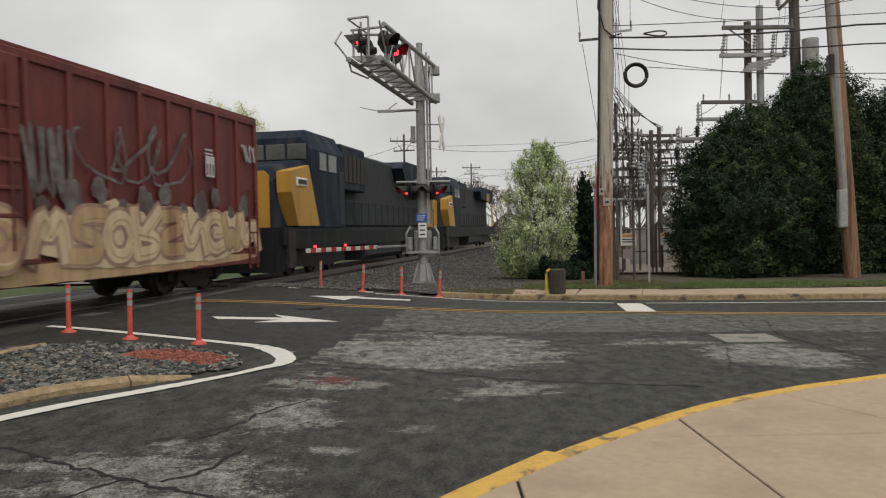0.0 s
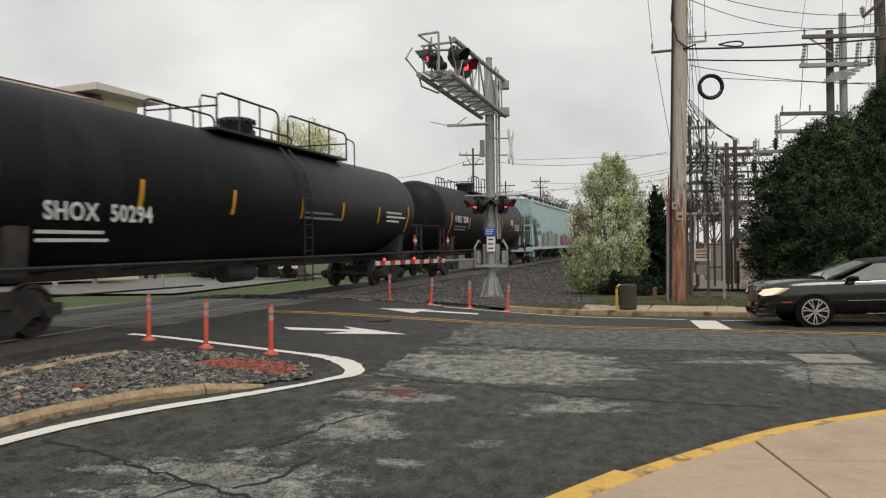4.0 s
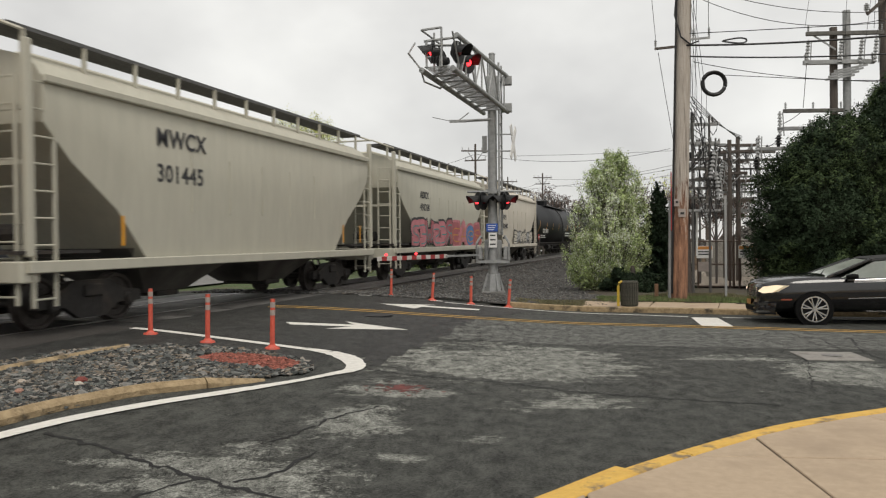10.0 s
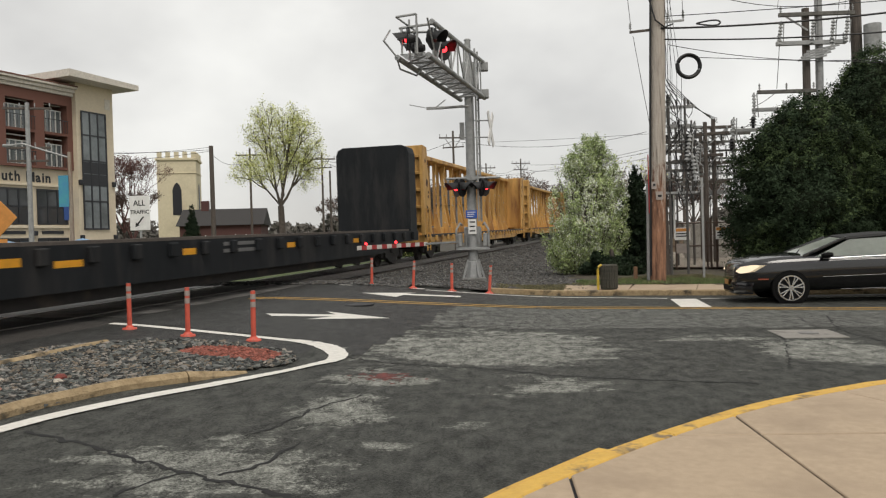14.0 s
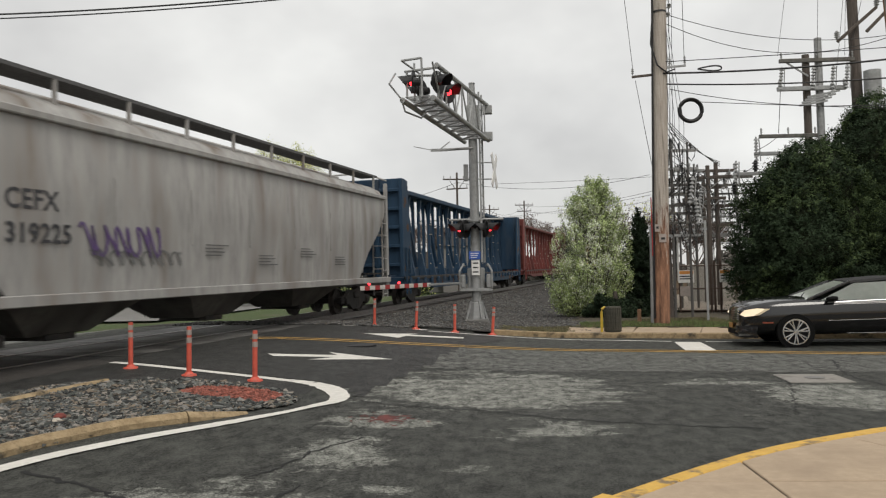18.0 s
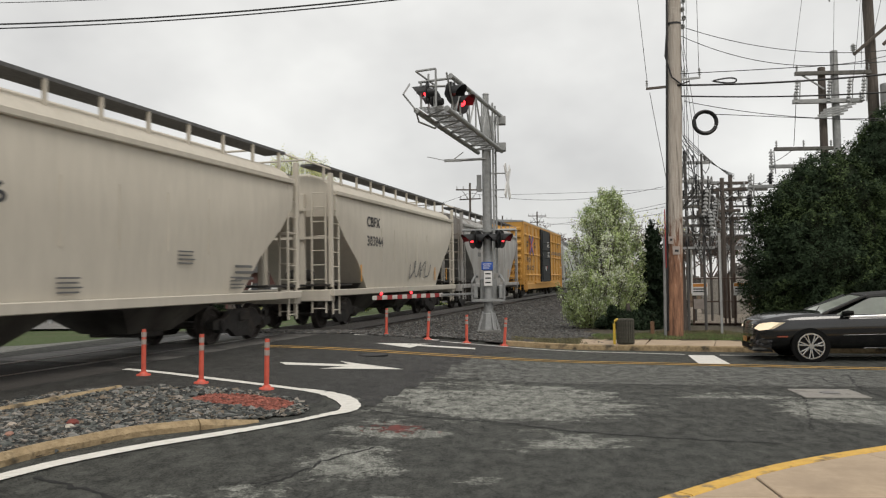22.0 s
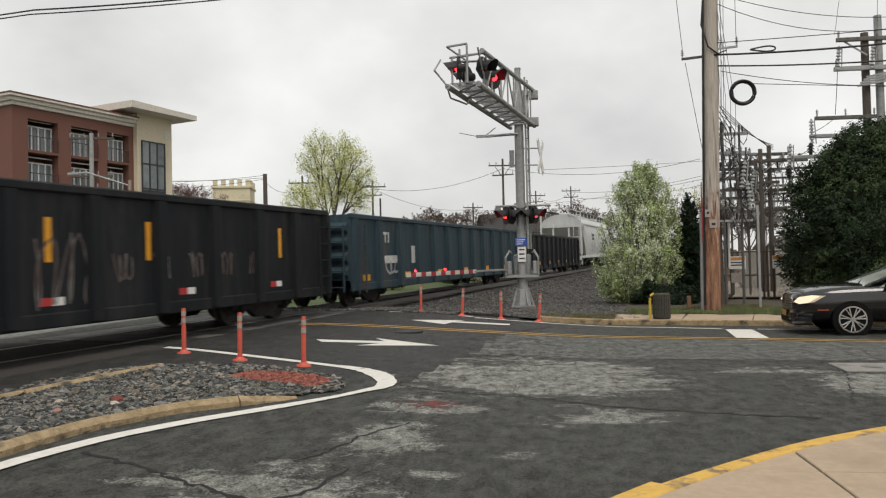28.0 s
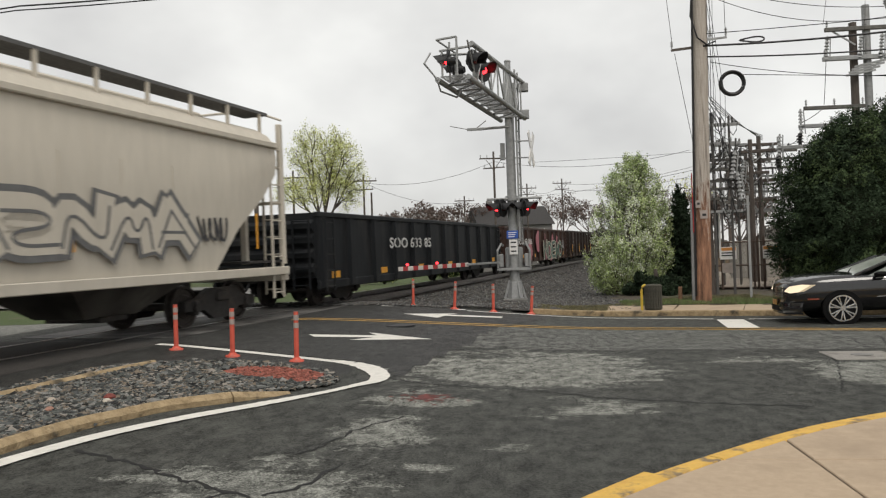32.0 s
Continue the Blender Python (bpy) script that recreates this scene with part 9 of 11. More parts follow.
def leaves(centres, normals, size, rng, aspect=1.6, loose=0.75):
    """Small diamond leaves, one island each."""
    k = len(centres)
    a = rng.normal(size=(k, 3)) * loose + normals
    a /= np.linalg.norm(a, axis=1)[:, None] + 1e-9
    b = np.cross(a, rng.normal(size=(k, 3)))
    b /= np.linalg.norm(b, axis=1)[:, None] + 1e-9
    c = np.cross(a, b)
    s = (size * rng.uniform(0.6, 1.3, k))[:, None]
    p = np.stack([centres - b * s * aspect * 0.5, centres - c * s * 0.42, centres + b * s * aspect * 0.5, centres + c * s * 0.42], 1).reshape(-1, 3)
    f = np.arange(4 * k).reshape(-1, 4)
    me = bpy.data.meshes.new("leaves")
    me.from_pydata(p.tolist(), [], f.tolist())
    return me


def lump_shell(rng, lumps, count, depth=0.3):
    """Points scattered in the outer skin of a heap of ellipsoids, not inside its neighbours."""
    L = np.array(lumps, float)
    area = (L[:, 3] * L[:, 4] + L[:, 4] * L[:, 5] + L[:, 3] * L[:, 5])
    pick = rng.choice(len(L), size=int(count * 2.2), p=area / area.sum())
    d = rng.normal(size=(len(pick), 3))
    d /= np.linalg.norm(d, axis=1)[:, None]
    r = 1 - depth * rng.random(len(pick)) ** 2 + 0.07 * rng.normal(size=len(pick))
    p = L[pick, :3] + d * L[pick, 3:] * r[:, None]
    keep = np.ones(len(p), bool)
    for i in range(len(L)):
        q = (p - L[i, :3]) / L[i, 3:]
        keep &= ~((q ** 2).sum(1) < 0.62)
    return p[keep][:count], d[keep][:count]


def core(lumps, shrink=0.86):
    g = G()
    for x, y, z, a, b, c in lumps:
        rings = []
        for i in range(1, 8):
            t = math.pi * i / 8
            rings.append([(x + a * shrink * math.sin(t) * math.cos(2 * math.pi * j / 12), y + b * shrink * math.sin(t) * math.sin(2 * math.pi * j / 12), z - c * shrink * math.cos(t)) for j in range(12)])
        g.loft(rings)
    return g


def shrub(name, label, category, base, lumps, count, size, material, tip=None, seed=1, trunk=0.12, has_core=True, tip_share=0.15):
    rng = np.random.default_rng(seed)
    t = thing(name, label, category, Matrix.Translation(base))
    part("trunk", G().tube([(0, 0, -0.2), (0.03, 0, 0.5), (0, 0.05, max(1.0, lumps[0][2] * 0.8))], trunk, 8, trunk * 0.5), "bark", t)
    if has_core:
        part("crown_core", core(lumps), "shade_core", t)
    p, d = lump_shell(rng, lumps, count, 0.5)
    p = p[p[:, 2] > 0.05]
    d = d[:len(p)]
    n2 = int(len(p) * tip_share) if tip else 0
    tagged(part("crown", leaves(p[n2:], d[n2:], size, rng), material, t, "dense crown of small leaves"), kind="stuff")
    if tip:
        o = p[:n2] + d[:n2] * 0.05
        tagged(part("young_leaves", leaves(o, d[:n2], size, rng), tip, t), kind="stuff")
    return t


def heap(seed, w, dpt, h, n, base=(0, 0), low=0.3, taper=0.55):
    """Lumps that build up one shrub: broad below, narrowing upward."""
    rnd = random.Random(seed)
    out = [(base[0], base[1], h * 0.40, w * 0.34, dpt * 0.34, h * 0.40)]
    for i in range(n):
        z = h * (low * 0.4 + (0.93 - low * 0.4) * (i + 0.5) / n)
        k = 1 - taper * (z / h) ** 1.8
        a = rnd.uniform(0, 6.28)
        r = rnd.uniform(0.09, 0.20) * min(w, h) * (0.7 + 0.4 * k)
        out.append((base[0] + math.cos(a) * (w / 2 - r * 0.8) * k, base[1] + math.sin(a) * (dpt / 2 - r * 0.8) * k, max(z, r * 0.6), r * rnd.uniform(0.8, 1.3), r, r * rnd.uniform(0.6, 1.1)))
    return out


def zv(x, y):
    return verge(x, y) - 0.03


def spray_shrub(label, x, y, w, dpt, h, seed, sprays, material, tip, lean=0.0, flat=2.4, low=0.55):
    """A dense evergreen: an uneven envelope set with short leafy sprays that lift outward, with gaps between onto a
    painted-dark core.
    """
    rng = np.random.default_rng(seed)
    t = thing("evergreen_shrub", label, "shrub", Matrix.Translation((x, y, zv(x, y))))
    part("trunk", G().tube([(0, 0, -0.2), (0.03, 0, h * 0.3), (0, 0.05, h * 0.7)], 0.14, 8, 0.05), "bark", t)
    prof = lambda u: (low + (1 - low) * min(1.0, u / 0.28) ** 0.7) * max(0.0, 1 - u ** flat) ** 0.62

    def reach(u, a):
        q = Vector((math.cos(a) * 1.5 + seed, math.sin(a) * 1.5, u * h * 0.62))
        return prof(u) * (1 + 0.26 * noise.noise(q) + 0.20 * noise.noise(q * 2.5))

    rings = []
    for i in range(13):
        u = 0.02 + 0.9 * i / 12
        rings.append([(0.74 * w / 2 * reach(u, 2 * math.pi * j / 18) * math.cos(2 * math.pi * j / 18) + lean * u, 0.74 * dpt / 2 * reach(u, 2 * math.pi * j / 18) * math.sin(2 * math.pi * j / 18), u * h) for j in range(18)])
    part("crown_core", G().loft(rings), "shade_core", t)
    c, d, up = [], [], []
    while len(c) < sprays:
        u, a = rng.random() ** 1.15, rng.uniform(0, 6.283)
        if rng.random() > prof(u) + 0.12:
            continue
        k = 1.0 - 0.30 * rng.random() ** 1.6 + 0.03 * rng.normal()
        gap = noise.noise(Vector((math.cos(a) * 2.6 + 9, math.sin(a) * 2.6, u * h * 1.25 + seed)))
        if gap < -0.12 and k > 0.84:
            k -= 0.16
        r = reach(u, a) * k
        c.append((w / 2 * r * math.cos(a) + lean * u, dpt / 2 * r * math.sin(a), u * h * 0.985))
        d.append((0.75 * math.cos(a), 0.75 * math.sin(a), 0.25 + 0.75 * u))
        up.append(noise.noise(Vector((math.cos(a) * 1.7, math.sin(a) * 1.7 + 4, u * h * 0.9))) + 0.35 * rng.random())
    c, d, up = np.array(c), np.array(d), np.array(up)
    d = d + rng.normal(size=d.shape) * 0.42
    d /= np.linalg.norm(d, axis=1)[:, None]
    per = 26
    along_spray = rng.random((sprays, per, 1)) ** 0.8 * rng.uniform(0.16, 0.40, (sprays, 1, 1))
    p = (c[:, None] + d[:, None] * along_spray + rng.normal(size=(sprays, per, 3)) * 0.055)
    nor = np.repeat(d[:, None] * 0.5 + np.array((0, 0, 0.5)), per, 1)
    young = np.repeat((up > 0.22)[:, None], per, 1) & (along_spray[:, :, 0] > 0.10)
    p, nor, young = p.reshape(-1, 3), nor.reshape(-1, 3), young.reshape(-1)
    keep = p[:, 2] > 0.03
    p, nor, young = p[keep], nor[keep], young[keep]
    tagged(part("crown", leaves(p[~young], nor[~young], 0.047, rng, 1.9, 0.45), material, t, "dense crown of small dark leaves"), kind="stuff")
    tagged(part("young_leaves", leaves(p[young], nor[young], 0.046, rng, 1.9, 0.45), tip, t), kind="stuff")
    return t


# the row of dark evergreens
spray_shrub("large dense dark-green evergreen beside the verge", 9.95, 25.7, 4.75, 4.0, 5.65, 3, 5600, "leaf_dark", "leaf_dark_tip", 0.5, 3.4, 0.72)
spray_shrub("tall dense dark-green evergreen behind the verge", 13.0, 26.6, 4.7, 4.0, 7.3, 5, 5600, "leaf_dark", "leaf_dark_tip", 0.0, 3.6, 0.7)
spray_shrub("tall dark evergreen at the end of the row", 16.4, 26.4, 4.8, 4.0, 7.0, 7, 4200, "leaf_dark", "leaf_dark_tip", 0.0, 3.6, 0.7)
spray_shrub("tall dark evergreen at the end of the row", 19.6, 25.8, 4.8, 4.0, 6.8, 8, 2600, "leaf_dark", "leaf_dark_tip")


def pear_tree():
    """An upright oval tree: many limbs rise steeply from a low fork, dressed with leaf and blossom clusters to their tips."""
    rng = np.random.default_rng(11)
    base = (3.24, 27.3, land(3.24, 27.3) + 0.02)
    t = thing("flowering_pear_tree", "young pear tree in white blossom and fresh green leaf", "tree", Matrix.Translation(base))
    part("trunk", G().tube([(0, 0, -0.2), (0.02, 0, 0.5), (0.06, 0.03, 2.2), (0.2, 0, 4.3)], 0.10, 8, 0.03), "bark", t)
    shape = ((0.0, 0.70), (0.5, 1.20), (1.3, 1.45), (2.6, 1.36), (3.5, 1.05), (4.15, 0.62), (4.7, 0.16))
    wide = lambda z: float(np.interp(z, [q[0] for q in shape], [q[1] for q in shape]))
    fine, pts, kind = G(), [], []
    for i in range(340):
        z = 0.30 + 4.40 * rng.random() ** 1.05
        a = rng.uniform(0, 6.283)
        r = wide(z) * (0.30 + 0.74 * rng.random() ** 0.5) * (1 + 0.12 * noise.noise(Vector((math.cos(a) * 1.5, math.sin(a) * 1.5, z))))
        tip = np.array((r * math.cos(a) + 0.055 * z, r * math.sin(a), z))
        z0 = max(0.12, z - 0.35 - 1.25 * r)
        root = np.array((0.045 * z0, 0.0, z0))
        bend = np.array((r * 0.62 * math.cos(a), r * 0.62 * math.sin(a), z0 + (z - z0) * 0.35)) * np.array((1, 1, 1)) + np.array((0.045 * z0, 0, 0))
        spike = tip + np.array((0.10 * math.cos(a), 0.10 * math.sin(a), 0.30)) * rng.uniform(0.3, 1.3)
        line = [root, bend, tip, spike]
        if i % 5 == 0:
            part("limb", G().tube(line, 0.024, 5, 0.005), "bark", t)
        else:
            fine.tube(line, 0.012, 4, 0.003)
        # Fewer blossoms low and at +x; the crown's lower shading is put into this mix.
        bl = rng.random() * (0.25 + 0.75 * min(1, z / 2.2)) * (1.15 if math.cos(a) < 0.4 else 0.7)
        n = 165
        u = rng.random(n) ** 0.75
        seg = np.clip(u * 2.2 + 0.8, 0, 2.999)
        k = seg.astype(int)
        f = (seg - k)[:, None]
        L = np.array(line)
        q = L[k] * (1 - f) + L[k + 1] * f
        spread = (0.115 * (1.15 - 0.75 * u))[:, None]
        pts.append(q + rng.normal(size=(n, 3)) * spread * np.array((1, 1, 1.25)))
        kind.append(rng.random(n) < 0.05 + bl * 0.85)
    low_p = []
    for i in range(2600):
        a, z = rng.uniform(0, 6.283), rng.uniform(0.05, 0.75)
        r = (0.55 + 0.7 * z) * rng.random() ** 0.4 * 1.25
        low_p.append((r * math.cos(a), r * math.sin(a), z + 0.05 * rng.normal()))
    p = np.concatenate(pts + [np.array(low_p)])
    w = np.concatenate(kind + [rng.random(len(low_p)) < 0.10])
    nor = p - np.array((0.1, 0, 1.6))
    nor /= np.linalg.norm(nor, axis=1)[:, None]
    tagged(part("fine_branching", fine, "bark", t), kind="stuff")
    tagged(part("blossom", leaves(p[w], nor[w], 0.044, rng, 1.15), "blossom", t, "white blossom clusters"), kind="stuff")
    tagged(part("crown", leaves(p[~w], nor[~w], 0.047, rng, 1.8), "leaf_pear", t, "fresh green leaves"), kind="stuff")


pear_tree()


def conifer(x, y, h, w, seed, label="dark pyramidal conifer beside the pear tree"):
    rng = np.random.default_rng(seed)
    t = thing("conifer", label, "tree", Matrix.Translation((x, y, land(x, y) + 0.05)))
    part("trunk", G().cyl((0, 0, -0.2), (0, 0, h * 0.95), 0.10, 0.02, n=8), "bark", t)
    part("crown_core", G().cyl((0, 0, 0.1), (0, 0, h * 0.9), w * 0.30, 0.03, n=10), "shade_core", t)
    m = 620
    z = h * (1 - np.sqrt(rng.random(m))) * 0.95 + 0.08
    a = rng.uniform(0, 6.283, m)
    r = w / 2 * (1 - z / h) ** 1.05 * rng.uniform(0.65, 1.2, m) + 0.06
    per = 34
    u = rng.random((m, per)) ** 0.7
    side = rng.normal(size=(m, per)) * 0.09 * (1.2 - u)
    rr = r[:, None] * (0.45 + 0.55 * u)
    p = np.stack([rr * np.cos(a)[:, None] - side * np.sin(a)[:, None], rr * np.sin(a)[:, None] + side * np.cos(a)[:, None], z[:, None] + 0.22 * u ** 2 - 0.10 * u + rng.normal(size=(m, per)) * 0.025], 2).reshape(-1, 3)
    d = np.repeat(np.stack([0.3 * np.cos(a), 0.3 * np.sin(a), np.full(m, 0.8)], 1), per, 0)
    tagged(part("crown", leaves(p, d, 0.05, rng, 3.2), "leaf_conifer", t, "dense dark needles"), kind="stuff")


conifer(5.22, 28.3, 4.0, 2.5, 21)
conifer(6.3, 31.5, 3.2, 1.3, 22)
shrub("low_shrub", "low dark shrub spilling beside the pear tree", "shrub", (3.95, 26.0, land(3.95, 26.0)), heap(13, 2.3, 1.5, 0.95, 26), 9000, 0.055, "leaf_conifer", "leaf_dark", 13)


def branch_tree(name, label, x, y, h, spread, seed, leaf=None, count=0, size=0.12, trunk=0.28, twig="bark", base=None, fork=0.32, levels=4):
    """A forked tree with open crown; its leaves sit along the outer twigs."""
    rnd, rng = random.Random(seed), np.random.default_rng(seed)
    t = thing(name, label, "tree", Matrix.Translation((x, y, base if base is not None else land(x, y) - 0.1)))
    part("trunk", G().tube([(0, 0, -0.3), (0.05, 0.02, h * fork * 0.5), (0, 0, h * fork)], trunk, 9, trunk * 0.7), "bark", t, smooth=True)
    ends, fine = [], G()
    def grow(p, d, ln, r, lev):
        q = p + d * ln
        bend = Vector((rnd.uniform(-1, 1), rnd.uniform(-1, 1), rnd.uniform(-0.3, 0.6))) * ln * 0.12
        mid = p.lerp(q, 0.5) + bend
        if lev <= 1:
            part("limb", G().tube([p, mid, q], r, 6, r * 0.6), twig, t)
        else:
            fine.tube([p, mid, q], r, 4, r * 0.5)
        if lev >= 2:
            for k in range(3):
                ends.append(p.lerp(q, rnd.uniform(0.3, 1)))
        if lev >= levels:
            ends.append(q)
            return
        for k in range(3 if lev < 2 else rnd.choice((2, 3, 3))):
            a = rnd.uniform(0, 6.28)
            sw = spread * rnd.uniform(0.6, 1.15)
            nd = (d + Vector((math.cos(a) * sw, math.sin(a) * sw, rnd.uniform(-0.1, 0.35)))).normalized()
            grow(q, nd, ln * rnd.uniform(0.62, 0.82), r * 0.55, lev + 1)
    for k in range(4):
        a = k * 1.57 + rnd.uniform(-0.4, 0.4)
        grow(Vector((0, 0, h * fork)), Vector((math.cos(a) * spread * 0.8, math.sin(a) * spread * 0.8, 1)).normalized(), h * 0.27, trunk * 0.5, 0)
    tagged(part("fine_branching", fine, twig, t), kind="stuff")
    if leaf:
        e = np.array([tuple(v) for v in ends])
        p = e[rng.integers(0, len(e), count)] + rng.normal(size=(count, 3)) * h * 0.022
        tagged(part("crown", leaves(p, rng.normal(size=p.shape), size, rng), leaf, t, "sparse young leaves"), kind="stuff")
    return t


def fan_tree(name, label, x, y, base, lumps, count, seed, leaf, leaf_size, per, trunk, fork):
    """A tree whose limbs fan out from a low fork and split toward the parts of its crown."""
    rng = np.random.default_rng(seed)
    t = thing(name, label, "tree", Matrix.Translation((x, y, base)))
    L = np.array(lumps, float)
    pick = rng.choice(len(L), size=count, p=L[:, 3] ** 2 / (L[:, 3] ** 2).sum())
    d = rng.normal(size=(count, 3))
    d /= np.linalg.norm(d, axis=1)[:, None]
    pts = L[pick, :3] + d * (L[pick, 3] * rng.random(count) ** 0.4)[:, None] * np.array((1, 1, 0.9))
    fine = G()

    def split(p, pts, r, lev):
        if len(pts) <= 2:
            for q in pts:
                fine.tube([p, (p + q) / 2 + rng.normal(size=3) * 0.04, q], max(0.008, r * 0.7), 4, 0.006)
            return
        k = 6 if lev == 0 else (2 if len(pts) < 40 else 3)
        c = pts[rng.choice(len(pts), k, replace=False)]
        for _ in range(5):
            who = ((pts[:, None] - c[None]) ** 2).sum(2).argmin(1)
            c = np.array([pts[who == i].mean(0) if (who == i).any() else c[i] for i in range(k)])
        for i in range(k):
            sub = pts[who == i]
            if not len(sub):
                continue
            q = p + (c[i] - p) * (0.5 if lev else 0.42)
            rr = max(0.012, r * (len(sub) / len(pts)) ** 0.42)
            mid = (p + q) / 2 + rng.normal(size=3) * 0.05 * np.linalg.norm(q - p) + np.array((0, 0, -0.04 * np.linalg.norm(q - p)))
            if lev <= 1:
                part("limb", G().tube([p, mid, q], rr, 6, rr * 0.75), "bark", t)
            else:
                fine.tube([p, mid, q], rr, 4, rr * 0.7)
            split(q, sub, rr, lev + 1)

    part("trunk", G().tube([(0, 0, -0.3), (0.04, 0.02, fork * 0.5), (0, 0, fork)], trunk, 9, trunk * 0.8), "bark", t, smooth=True)
    split(np.array((0.0, 0.0, fork)), pts, trunk * 0.8, 0)
    tagged(part("fine_branching", fine, "bark", t), kind="stuff")
    p = np.repeat(pts, per, 0) + rng.normal(size=(count * per, 3)) * 0.17
    tagged(part("crown", leaves(p, rng.normal(size=p.shape), leaf_size, rng), leaf, t, "sparse young leaves"), kind="stuff")


fan_tree("spring_tree", "tall tree with sparse pale yellow-green spring leaves", -14.5, 52, 0.3, ((-1.0, 0, 10.1, 1.1), (1.0, 0, 9.7, 1.2), (-1.6, 0.5, 8.9, 1.2), (2.0, -0.4, 8.6, 1.2), (0.2, 0.2, 8.6, 1.6), (-0.5, 0.6, 7.5, 1.6), (2.0, 0.3, 7.2, 1.3), (-2.2, -0.3, 6.3, 1.2), (1.7, 0.6, 5.9, 1.1), (-0.6, -0.8, 6.2, 1.3), (0.8, 0.8, 7.0, 1.5)), 1000, 31, "leaf_spring", 0.062, 28, 0.26, 3.8)
branch_tree("budding_tree", "reddish budding tree near the church tower", -29.6, 60, 7.6, 0.5, 33, "twig_red", 9000, 0.07, 0.18, "twig_red", base=0.3)
branch_tree("budding_tree", "bare brown budding tree", -27.9, 58, 5.2, 0.5, 34, "twig", 3500, 0.08, 0.14, "twig_red", base=0.3)
conifer(-22.0, 55, 4.6, 2.2, 35, "rounded dark evergreen before the houses")
for k, (x, y, h) in enumerate(((-12, 78, 6.5), (-9, 95, 7.5), (-6.5, 110, 8), (-4, 120, 8), (0, 125, 9), (4, 120, 10), (-17, 88, 6), (8, 110, 8), (13, 95, 7), (18, 90, 8))):
    branch_tree("bare_tree", "distant bare tree with a haze of fine twigs", x, y, h, 0.8, 50 + k, "twig", 2200, 0.16, 0.2, "twig", base=0.6)
for k, (x, h) in enumerate(((12.6, 4.6), (14.6, 5.0))):
    branch_tree("bare_tree", "low bare tree behind the yard fence", x, 57, h, 0.8, 91 + k, "twig", 2600, 0.12, 0.12, "twig", base=0.3)
branch_tree("bare_tree", "thin bare tree beside the conifer", 4.75, 30.5, 4.6, 0.5, 71, "leaf_spring", 500, 0.06, 0.06, "twig", fork=0.25)


